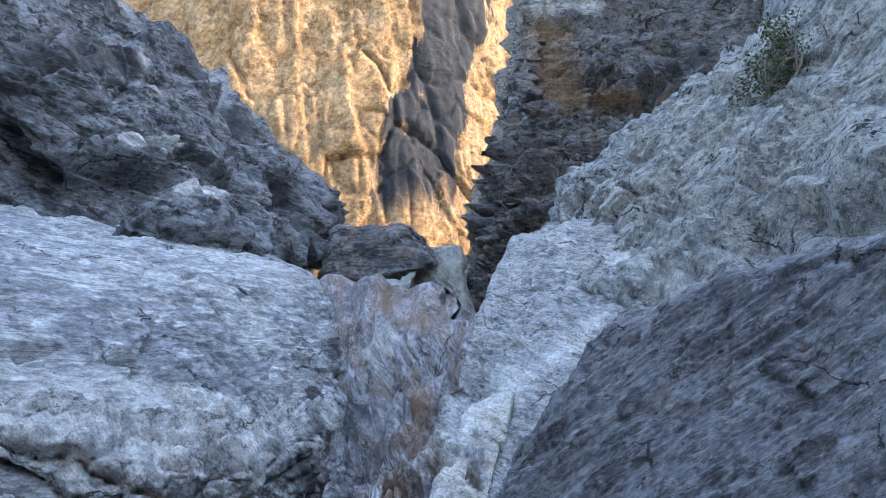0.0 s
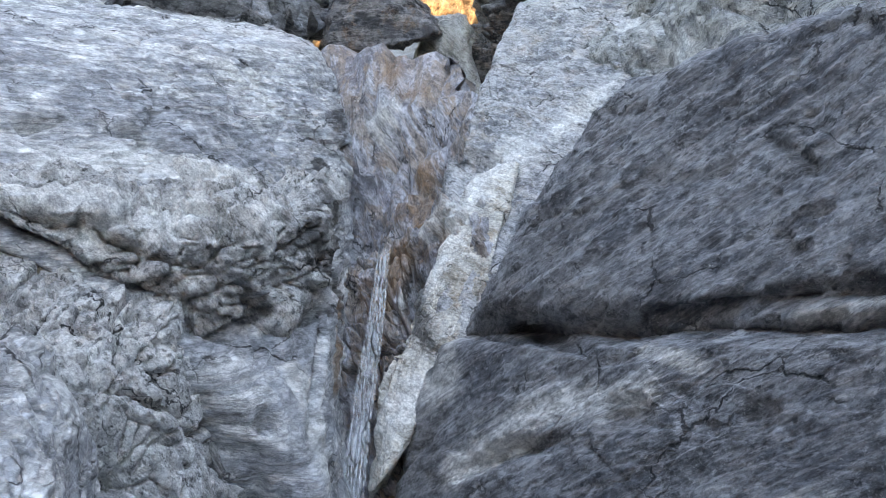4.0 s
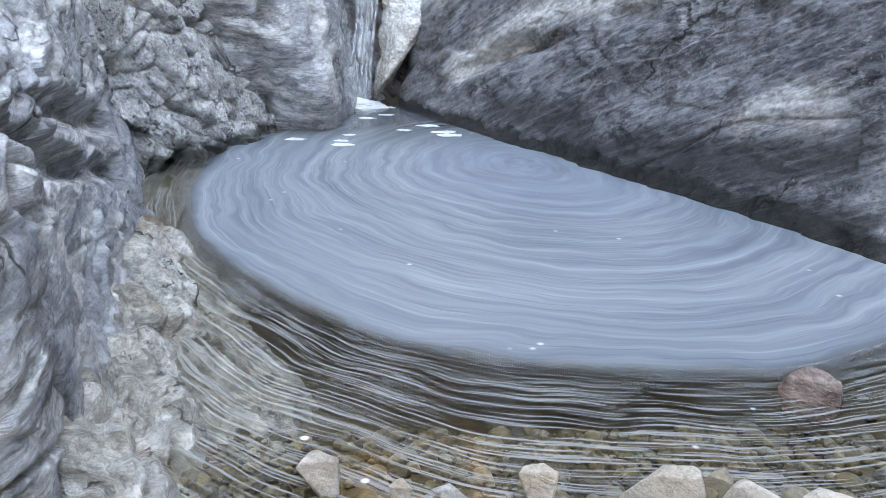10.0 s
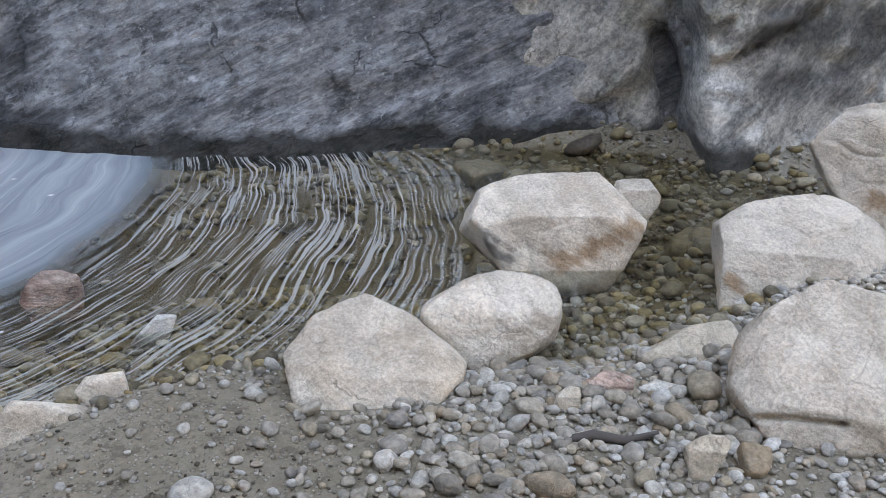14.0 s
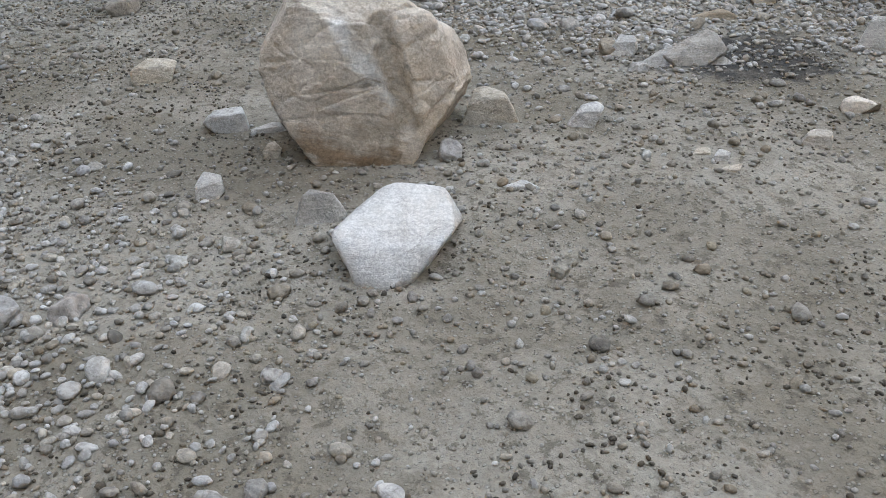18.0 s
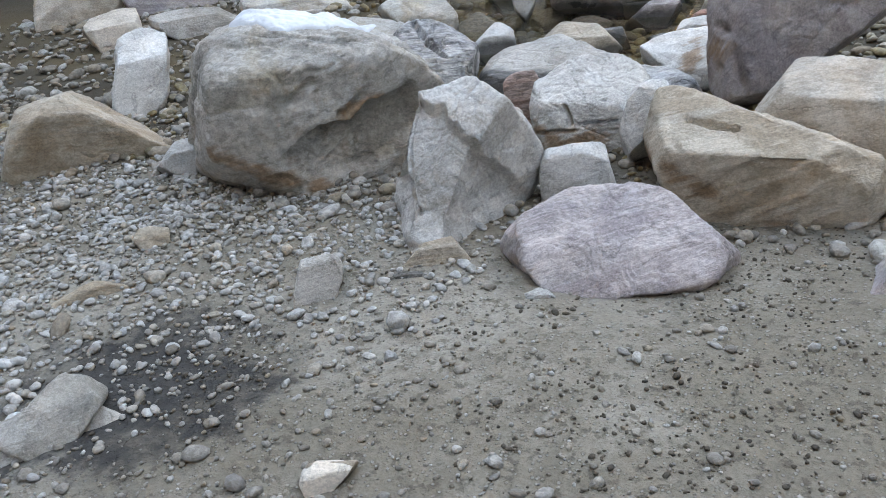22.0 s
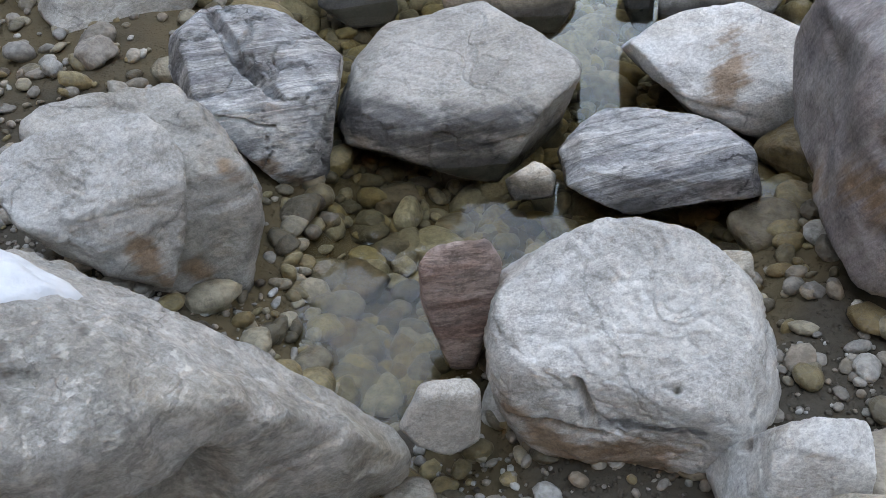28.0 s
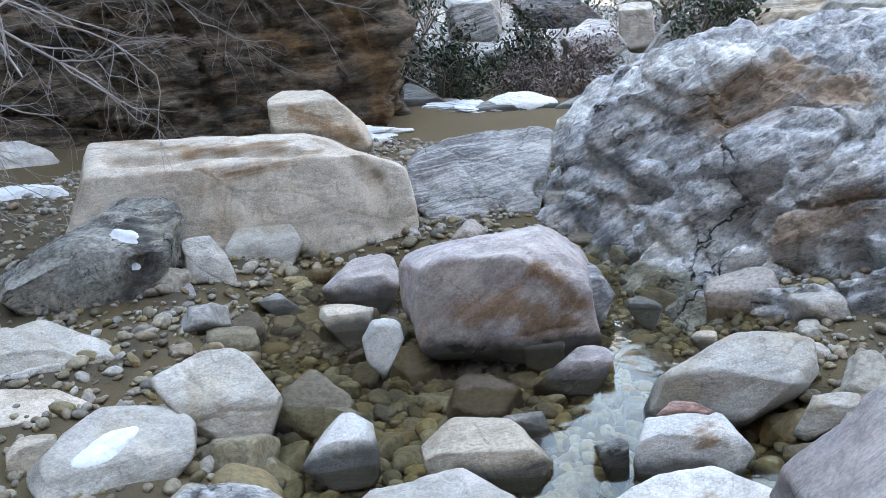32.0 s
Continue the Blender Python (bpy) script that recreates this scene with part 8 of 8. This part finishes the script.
TONES = [(0.20, 0.18, 0.155), (0.34, 0.30, 0.25), (0.27, 0.25, 0.225), (0.44, 0.40, 0.34), (0.30, 0.235, 0.17), (0.40, 0.38, 0.345), (0.52, 0.50, 0.46), (0.24, 0.22, 0.20), (0.36, 0.30, 0.22)]
M_PEB = pebble_mat("mixed_pebbles", TONES)
M_PEBW = pebble_mat("pale_pebbles", [(0.42, 0.40, 0.37), (0.56, 0.54, 0.51), (0.34, 0.32, 0.29), (0.62, 0.61, 0.59), (0.46, 0.40, 0.32), (0.38, 0.37, 0.36)])
M_WETI = pebble_mat("algae_stained_gravel", [(0.20, 0.14, 0.065), (0.33, 0.26, 0.14), (0.11, 0.09, 0.06), (0.42, 0.36, 0.26), (0.08, 0.06, 0.045)], wet=0.4)
M_COB = pebble_mat("cobble_stone", [(0.30, 0.27, 0.22), (0.46, 0.42, 0.36), (0.38, 0.37, 0.36), (0.34, 0.26, 0.18), (0.52, 0.50, 0.46), (0.40, 0.33, 0.29)], island=False)
M_WETCOB = pebble_mat("wet_cobble", [(0.16, 0.11, 0.05), (0.24, 0.18, 0.10), (0.12, 0.10, 0.07), (0.33, 0.28, 0.19), (0.10, 0.075, 0.05), (0.20, 0.15, 0.10)], island=False, wet=0.4)


def heap(name, pts, sizes, mat, label, level=1, sink=0.25, seed=0, flat=0.55):
    """Many pebbles joined into one mesh, each with its own turn and shape, lying on the ground."""
    rng = np.random.default_rng(seed)
    u, tri = ico(level)
    n = len(pts)
    sc = sizes[:, None] * np.stack([rng.uniform(0.7, 1.35, n), rng.uniform(0.6, 1.0, n), rng.uniform(0.7, 1.25, n) * flat], 1)
    lump = 1 + 0.22 * np.stack([vnoise(u * 1.3 + 9.1 * k, 40 + k) for k in range(24)], 0)
    v = u[None] * lump[rng.integers(0, 24, n)][:, :, None] * sc[:, None, :]
    a, tilt = rng.uniform(0, 6.283, n), rng.normal(0, 0.3, n)
    ct, st = np.cos(tilt)[:, None], np.sin(tilt)[:, None]
    v = np.stack([v[:, :, 0] * ct - v[:, :, 2] * st, v[:, :, 1], v[:, :, 0] * st + v[:, :, 2] * ct], 2)
    ca, sa = np.cos(a)[:, None], np.sin(a)[:, None]
    v = np.stack([v[:, :, 0] * ca - v[:, :, 1] * sa, v[:, :, 0] * sa + v[:, :, 1] * ca, v[:, :, 2]], 2)
    z = ground_height(pts[:, 0], pts[:, 1])
    base = np.stack([pts[:, 0], pts[:, 1], z + sc[:, 2] * (1 - sink * 2)], 1)
    v = (v + base[:, None, :]).reshape(-1, 3)
    f = (tri[None] + (np.arange(n) * len(u))[:, None, None]).reshape(-1, 3)
    return tagged(new(name, mesh_np(name, v, f, mat)), label, "gravel", kind="stuff")


def gravel_cover(x, y):
    """How thickly gravel lies: sand in the middle of the bar, gravel towards the boulders and the water."""
    p = np.stack([x, y, x * 0], 1)
    patch = 0.5 + 0.5 * fbm(p * 0.9, 3, 77)
    edge = smooth(0.5, 0.0, poly_dist(x, y, POOL)) + smooth(0.6, 0.0, poly_dist(x, y, CREEK))
    side = smooth(1.7, 2.8, x + 0.15 * (y + 2)) + 0.5 * smooth(2.2, 4.0, x)
    return np.clip(0.22 + 0.55 * side * patch + 0.9 * edge + 0.25 * patch, 0, 1)


def strew(n, box, cover, seed):
    rng = np.random.default_rng(seed)
    x, y = rng.uniform(box[0], box[1], n), rng.uniform(box[2], box[3], n)
    keep = rng.uniform(0, 1, n) < cover(x, y)
    return np.stack([x[keep], y[keep]], 1)


AREA = (0.0, 6.4, -5.2, 2.3)
M_CLOD = pebble_mat("dark_clods", [(0.075, 0.06, 0.046), (0.13, 0.105, 0.08), (0.10, 0.085, 0.065), (0.18, 0.15, 0.115), (0.065, 0.055, 0.046)])
pts = strew(40000, AREA, lambda x, y: 0.08 + 0.9 * smooth(0.5, 0.62, 0.5 + 0.5 * fbm(np.stack([x, y, x * 0], 1) * 2.2, 4, 91)), 30)
heap("clods", pts, np.random.default_rng(31).lognormal(math.log(0.0048), 0.36, len(pts)), M_CLOD, "dark crumbs of earth scattered over the sand", 0, 0.2, 32)
pts = strew(14000, (2.7, 5.6, -3.9, -1.6), lambda x, y: np.exp(-(((x - 4.0) / 0.8) ** 2 + ((y + 2.9) / 0.7) ** 2)), 36)
heap("pebbles", pts, np.random.default_rng(37).lognormal(math.log(0.0095), 0.45, len(pts)), M_PEBW, "pale broken gravel beside the sooty patch", 1, 0.15, 38)
pts = strew(15000, (0.4, 7.5, -13.0, -4.1), lambda x, y: 0.75 * smooth(-0.1, 0.15, poly_dist(x, y, CREEK)) + 0 * x, 33)
heap("pebbles", pts, np.random.default_rng(34).lognormal(math.log(0.020), 0.42, len(pts)), M_PEB, "mixed pebbles on the banks of the creek", 1, 0.15, 35)
pts = strew(62000, AREA, gravel_cover, 1)
heap("gravel", pts, np.random.default_rng(2).lognormal(math.log(0.0062), 0.42, len(pts)), M_PEB, "small mixed grey and tan gravel strewn on sand", 0, 0.2, 3)
pts = strew(12000, AREA, lambda x, y: gravel_cover(x, y) ** 2.0, 5)
heap("pebbles", pts, np.random.default_rng(6).lognormal(math.log(0.0115), 0.38, len(pts)), M_PEB, "rounded grey and tan pebbles on the gravel bar", 1, 0.2, 7)
pts = strew(17000, (1.2, 4.2, -0.9, 1.7), lambda x, y: np.exp(-(((x - 2.6) / 0.9) ** 2 + ((y - 0.3) / 0.7) ** 2)), 9)
heap("pebbles", pts, np.random.default_rng(10).lognormal(math.log(0.0100), 0.40, len(pts)), M_PEBW, "pale rounded pebbles heaped round the boulders", 1, 0.15, 11)
pts = strew(13000, (0.6, 3.0, 0.2, 2.0), lambda x, y: np.exp(-(((x - 1.65) / 0.6) ** 2 + ((y - 0.95) / 0.45) ** 2)), 21)
heap("pebbles", pts, np.random.default_rng(22).lognormal(math.log(0.0125), 0.42, len(pts)), M_PEB, "mixed brown and grey pebbles packed along the waterline", 1, 0.15, 23)
pts = strew(15000, (2.2, 5.0, -5.4, -3.2), lambda x, y: np.exp(-(((x - 3.3) / 0.9) ** 2 + ((y + 4.0) / 0.6) ** 2)), 12)
heap("pebbles", pts, np.random.default_rng(13).lognormal(math.log(0.0088), 0.42, len(pts)), M_PEBW, "grey-white pebbles under the snow-capped boulder", 1, 0.15, 14)
pts = strew(17000, (0.6, 5.2, -10.5, -4.4), lambda x, y: 0.25 + 0.75 * smooth(0.3, -0.3, poly_dist(x, y, CREEK)), 15)
heap("creek_gravel", pts, np.random.default_rng(16).lognormal(math.log(0.019), 0.45, len(pts)), M_WETI, "brown algae-stained gravel on the creek bed", 1, 0.15, 17)
pts = strew(9000, (-1.2, 4.0, 0.8, 3.6), lambda x, y: smooth(0.3, -0.1, poly_dist(x, y, POOL)) * smooth(-1.2, -0.2, poly_dist(x, y, POOL)), 18)
heap("shallow_gravel", pts, np.random.default_rng(19).lognormal(math.log(0.018), 0.4, len(pts)), M_WETI, "brown pebbles under the shallow edge of the pool", 1, 0.15, 20)

COBBLES = []
for i in range(9):
    uu, tt = ico(3)
    rg = np.random.default_rng(100 + i)
    cut = [(rg.uniform(0, 360), rg.uniform(-50, 80), rg.uniform(0.7, 1.0)) for _ in range(9)] + [(0, 90, 0.62), (0, -90, 0.6), (0, 0, 0.95), (90, 0, 0.9), (180, 0, 0.9), (270, 0, 0.95)]
    vv, tt = hewn([(a, e, d * (1.25 if i % 2 else 1.0)) for a, e, d in cut], 3, 22.0, 300 + i, 0.05)
    COBBLES.append((vv, tt))
CDRY = [mesh_np("cobble", v, t, M_COB) for v, t in COBBLES]
CWET = [mesh_np("cobble", v, t, M_WETCOB) for v, t in COBBLES]


def cobbles(n, box, cover, sizes, meshes, label, group, seed):
    rg = np.random.default_rng(seed)
    pts = strew(n, box, cover, seed)
    z = ground_height(pts[:, 0], pts[:, 1])
    for (x, y), h in zip(pts, z):
        s = min(rg.lognormal(math.log(sizes), 0.35), sizes * 2.2)
        ob = new("cobble", meshes[int(rg.integers(0, 9))])
        ob.location = (x, y, h + s * 0.32)
        ob.rotation_euler = (rg.normal(0, 0.25), rg.normal(0, 0.25), rg.uniform(0, 6.28))
        ob.scale = (s * rg.uniform(0.9, 1.4), s * rg.uniform(0.75, 1.1), s * rg.uniform(0.7, 1.05))
        tagged(ob, label, "cobble", group)


pts = strew(2600, (1.4, 4.2, -7.6, -4.6), lambda x, y: smooth(0.15, -0.1, poly_dist(x, y, CREEK)), 41)
heap("creek_pebbles", pts, np.random.default_rng(42).lognormal(math.log(0.034), 0.35, len(pts)), M_WETI, "brown and olive rounded stones on the creek bed", 2, 0.15, 43)
cobbles(330, (1.3, 4.6, -9.6, -4.6), lambda x, y: 0.8 * smooth(0.1, -0.15, poly_dist(x, y, CREEK)), 0.060, CWET, "wet brown cobble on the creek bed", "creek cobbles", 31)
cobbles(260, (0.6, 6.4, -10.5, -4.4), lambda x, y: 0.75 * smooth(0.0, 0.15, poly_dist(x, y, CREEK)) * smooth(1.2, 0.3, poly_dist(x, y, CREEK)), 0.066, CDRY, "dry grey cobble on the creek bank", "bank cobbles", 32)
cobbles(80, (1.6, 6.2, -4.9, 0.9), lambda x, y: gravel_cover(x, y) ** 2, 0.034, CDRY, "grey cobble on the gravel bar", "bar cobbles", 33)
cobbles(90, (-1.0, 3.4, 0.9, 2.6), lambda x, y: smooth(0.12, -0.05, poly_dist(x, y, POOL)) * smooth(-0.75, -0.2, poly_dist(x, y, POOL)), 0.042, CWET, "wet tan cobble in the shallow edge of the pool", "pool cobbles", 34)


# ---- snow ----
M_SNOW = plain("snow", (0.60, 0.63, 0.66), 0.6)


def snow_on(ob, cx, cy, rx, ry, thick, turn=0.0, seed=0, label="patch of old white snow lying on a boulder"):
    """A cushion of snow moulded to the upper side of a rock; centre and radii are seen from above."""
    me = ob.data
    n = len(me.vertices)
    co, no = np.empty(n * 3, np.float32), np.empty(n * 3, np.float32)
    me.vertices.foreach_get("co", co)
    me.vertex_normals.foreach_get("vector", no)
    co, no = co.reshape(-1, 3).astype(float), no.reshape(-1, 3)
    tri = np.empty(len(me.loops), np.int32)
    me.loops.foreach_get("vertex_index", tri)
    tri = tri.reshape(-1, 3)
    w = co + np.array(ob.location)
    dx, dy = w[:, 0] - cx, w[:, 1] - cy
    c, s = math.cos(turn), math.sin(turn)
    r = np.hypot((dx * c + dy * s) / rx, (-dx * s + dy * c) / ry) + 0.16 * fbm(w * 1.6 / max(rx, 0.05), 2, seed)
    h = np.where(no[:, 2] > 0.25, 1 - r, -1)
    keep = (h[tri] > 0).any(1)
    used = np.unique(tri[keep])
    back = np.full(n, -1)
    back[used] = np.arange(len(used))
    f = back[tri[keep]]
    lift = np.clip(h[used], -0.2, 1)
    lift = np.where(lift > 0, np.sqrt(np.minimum(lift, 0.6) / 0.6), -0.3)
    top = co[used] + (0, 0, 1) * (lift * thick + 0.12 * thick * fbm(co[used] * 14, 3, seed + 4))[:, None]
    m = mesh_np("snow_patch", top, f, M_SNOW)
    sn = new("snow_patch", m)
    sn.location = ob.location
    return tagged(sn, label, "snow")


def labelled(text):
    return next(o for o in scene.objects if o.get("label", "").startswith(text))


snow_on(labelled("big rounded grey boulder capped"), 3.17, -4.53, 0.24, 0.12, 0.035, 0.26, 1)
snow_on(labelled("pale boulder with a small patch"), 3.98, -6.34, 0.12, 0.05, 0.018, 1.22, 2, label="small strip of snow on a pale boulder")
snow_on(labelled("huge smooth cream rock"), 5.43, -9.60, 0.35, 0.15, 0.050, 0.35, 3, label="thin cap of snow on the smooth rock")
snow_on(labelled("pale boulder half covered"), 7.96, -11.25, 0.40, 0.25, 0.060, 0.00, 4)
snow_on(labelled("purplish flat boulder topped"), 7.01, -10.15, 0.50, 0.25, 0.060, 0.00, 5)
snow_on(labelled("small grey stone with snow"), 7.01, -9.95, 0.15, 0.10, 0.030, 0.00, 6)
snow_on(labelled("snow-dusted pale rock"), 5.72, -17.52, 0.40, 0.30, 0.050, 0.00, 7)
snow_on(labelled("white smooth rock in the far"), 3.97, -16.64, 0.50, 0.30, 0.040, 0.00, 8)
snow_on(labelled("dark grey boulder with deep"), 4.88, -8.01, 0.07, 0.05, 0.020, 0.00, 9, label="scrap of snow on the dark boulder")

for i, (x, y, r) in enumerate(((5.35, -13.6, 0.45), (5.1, -13.0, 0.25), (5.9, -15.2, 0.4), (4.6, -16.5, 0.4), (5.0, -17.5, 0.5), (5.6, -18.6, 0.4))):
    z = float(ground_height(np.array([x]), np.array([y]))[0])
    ob = blob("snow_patch", (x, y, z), (r, r * 0.6, 0.07), M_SNOW, "patch of old snow on the streambed", "snow", 50 + i, 0.4)


# ---- plants ----
M_BARK = plain("grey_bark", (0.20, 0.17, 0.15), 0.9)
M_TWIG = plain("pale_bare_twigs", (0.30, 0.27, 0.26), 0.9)


def leaf_mat(name, a, b):
    k = Nodes(name)
    r = k.n("NewGeometry", "Random Per Island")
    col = k.mix(r, a, b)
    return k.finish(k.n("BsdfPrincipled", **{"Base Color": col, "Roughness": 0.6, "Specular IOR Level": 0.3}))


M_LEAF = leaf_mat("olive_leaves", (0.035, 0.055, 0.025), (0.10, 0.13, 0.055))
M_LEAFD = leaf_mat("dark_leaves", (0.022, 0.036, 0.026), (0.06, 0.085, 0.055))
M_LEAFP = leaf_mat("purple_grey_twigs", (0.10, 0.075, 0.08), (0.19, 0.15, 0.15))


def tube(path, radii, sides=5):
    """Points and quads of a tapering tube along a path."""
    p = np.array(path, float)
    d = np.gradient(p, axis=0)
    d /= np.linalg.norm(d, axis=1)[:, None] + 1e-9
    a = np.cross(d, (0.31, 0.17, 0.93))
    a /= np.linalg.norm(a, axis=1)[:, None] + 1e-9
    b = np.cross(d, a)
    ang = np.arange(sides) * 2 * math.pi / sides
    v = p[:, None] + np.array(radii)[:, None, None] * (np.cos(ang)[None, :, None] * a[:, None] + np.sin(ang)[None, :, None] * b[:, None])
    k = np.arange(len(p) - 1)[:, None] * sides
    j = np.arange(sides)[None]
    q = np.stack([k + j, k + (j + 1) % sides, k + sides + (j + 1) % sides, k + sides + j], -1).reshape(-1, 4)
    return v.reshape(-1, 3), q


def join(pieces):
    vs, fs, n = [], [], 0
    for v, f in pieces:
        vs.append(v)
        fs.append(f + n)
        n += len(v)
    return np.vstack(vs), np.vstack(fs)


def limb(start, way, length, radius, rg, depth, out, tips, droop=0.0, spread=0.6):
    """Grows a crooked branch and its side branches."""
    n = 7
    p, d, path = np.array(start, float), np.array(way, float), []
    for i in range(n):
        path.append(p.copy())
        d = d + rg.normal(0, 0.16, 3) + (0, 0, -droop)
        d /= np.linalg.norm(d)
        p = p + d * length / n
    out.append((tube(path, np.linspace(radius, radius * 0.45, n), 5 if radius > 0.006 else 3), depth))
    tips.append(p)
    if depth > 0:
        for _ in range(int(rg.integers(3, 6))):
            i = int(rg.integers(1, n))
            w = d + rg.normal(0, spread, 3)
            limb(path[i], w / np.linalg.norm(w), length * rg.uniform(0.45, 0.75), radius * 0.5, rg, depth - 1, out, tips, droop, spread)


def leaves(centres, n, size, spread, rg):
    """Small folded leaves round the given points."""
    c = np.asarray(centres)[rg.integers(0, len(centres), n)] + rg.normal(0, spread, (n, 3))
    a = rg.normal(size=(n, 3))
    a /= np.linalg.norm(a, axis=1)[:, None]
    b = np.cross(a, rg.normal(size=(n, 3)))
    b /= np.linalg.norm(b, axis=1)[:, None]
    s = size * rg.uniform(0.6, 1.4, n)[:, None]
    v = np.stack([c - a * s, c + b * s * 0.45, c + a * s, c - b * s * 0.45], 1).reshape(-1, 3)
    return v, np.arange(n * 4).reshape(-1, 4)


def bush(name, at, radius, height, mat, label, seed, n=1500, leaf=0.03, category="bush", bare=False):
    rg = np.random.default_rng(seed)
    base = tagged(new(name), label, category)
    base.location = at
    wood, tips = [], []
    for i in range(5):
        w = np.array((rg.normal(0, 0.55), rg.normal(0, 0.55), 1.0))
        limb((rg.normal(0, 0.05), rg.normal(0, 0.05), -0.15), w / np.linalg.norm(w), height * rg.uniform(0.6, 0.9), 0.03 * height, rg, 2, wood, tips, 0.02, 0.55)
    thick = [m for m, dp in wood if dp > 0]
    thin = [m for m, dp in wood if dp == 0]
    part("branches", mesh_np("branches", *join(thick), M_BARK), base)["kind"] = "stuff"
    part("twigs", mesh_np("twigs", *join(thin), M_TWIG if bare else M_BARK), base)["kind"] = "stuff"
    tips = np.array(tips)
    tips[:, :2] *= radius / (np.abs(tips[:, :2]).max() + 1e-6) * 1.2
    part("crown", mesh_np("crown", *leaves(tips, n, leaf, radius * 0.12, rg), mat, False), base)["kind"] = "stuff"
    return base


bush("bush", (5.13, 12.16, 8.53), 0.75, 1.5, M_LEAF, "grey-green shrub growing from a ledge of the slope", 1, 2600, 0.035)
bush("bush", (5.84, 12.29, 9.16), 0.5, 0.9, M_LEAFP, "leafless tangled shrub on the slope", 2, 500, 0.02, bare=True)
bush("bush", (5.58, -19.06, -0.60), 1.0, 1.5, M_LEAFD, "dark green evergreen shrub on the far hillside", 30, 1600, 0.050)
bush("bush", (6.89, -22.34, -0.39), 1.5, 2.2, M_LEAFD, "dark green evergreen shrub on the far hillside", 31, 1600, 0.050)
bush("bush", (8.35, -27.13, 0.01), 1.6, 2.6, M_LEAFD, "dark green evergreen shrub on the far hillside", 32, 1600, 0.050)
bush("bush", (5.29, -20.14, -0.67), 0.8, 1.0, M_LEAFD, "dark green evergreen shrub on the far hillside", 33, 1600, 0.050)
bush("bush", (3.72, -19.36, -0.61), 0.9, 1.1, M_LEAFP, "leafless purplish shrub on the far hillside", 34, 1600, 0.035)
bush("bush", (3.29, -19.40, -0.58), 0.8, 1.0, M_LEAFP, "leafless purplish shrub on the far hillside", 35, 1600, 0.035)
bush("bush", (4.09, -23.84, -0.43), 1.0, 1.4, M_LEAFD, "dark green evergreen shrub on the far hillside", 36, 1600, 0.050)
bush("bush", (4.40, -21.29, -0.59), 0.9, 1.2, M_LEAFD, "dark green evergreen shrub on the far hillside", 37, 1600, 0.050)
bush("bush", (9.15, -33.11, 0.12), 2.2, 3.0, M_LEAFD, "dark green evergreen shrub on the far hillside", 38, 1600, 0.050)
bush("bush", (6.22, -30.63, -0.36), 1.5, 2.0, M_LEAFD, "dark green evergreen shrub on the far hillside", 39, 1600, 0.050)
bush("bush", (1.45, -17.92, 0.38), 0.8, 1.3, M_LEAFD, "dark green evergreen shrub on the far hillside", 40, 1600, 0.050)
bush("bush", (6.56, -20.36, -0.49), 0.6, 1.1, M_LEAFP, "leafless purplish shrub on the far hillside", 41, 1600, 0.035)
bush("bush", (1.77, -27.93, 0.05), 1.5, 2.0, M_LEAFD, "dark green evergreen shrub on the far hillside", 42, 1600, 0.050)


# bare branches hanging over the bank
rg = np.random.default_rng(21)
tree = tagged(new("bare_tree"), "leafless grey tree with drooping twigs beside the cliff", "tree")
tree.location = (5.87, -8.14, 1.45)
wood, tips = [], []
limb((0.9, -0.4, -2.2), (-0.25, 0.12, 0.95), 2.8, 0.06, rg, 0, wood, tips)
for i in range(9):
    w = np.array((-0.75 + rg.normal(0, 0.2), 0.1 + rg.normal(0, 0.35), -0.05 + rg.normal(0, 0.22)))
    limb((rg.normal(0, 0.15), rg.normal(0, 0.15), 0.1 + rg.normal(0, 0.3)), w / np.linalg.norm(w), rg.uniform(0.9, 1.7), 0.013, rg, 3, wood, tips, 0.035, 0.5)
part("trunk", mesh_np("trunk", *wood[0][0], M_BARK), tree)
for dp, nm in ((3, "branch"), (2, "branchlets"), (1, "twigs"), (0, "fine_twigs")):
    got = [m for m, d in wood[1:] if d == dp]
    if got:
        part(nm, mesh_np(nm, *join(got), M_TWIG), tree)["kind"] = "stuff"

# driftwood at the waterline
sv, sq = tube([(0, 0, 0), (0.07, 0.02, 0.012), (0.14, 0.015, 0.008), (0.21, 0.05, 0.015)], (0.010, 0.013, 0.011, 0.005), 7)
stick = tagged(new("driftwood", mesh_np("driftwood", sv, sq, plain("dark_driftwood", (0.06, 0.05, 0.045), 0.8))), "dark crooked stick of driftwood on pebbles", "stick")
stick.location = (1.51, 0.91, 0.02)
stick.rotation_euler = (0, 0, radians(-60))
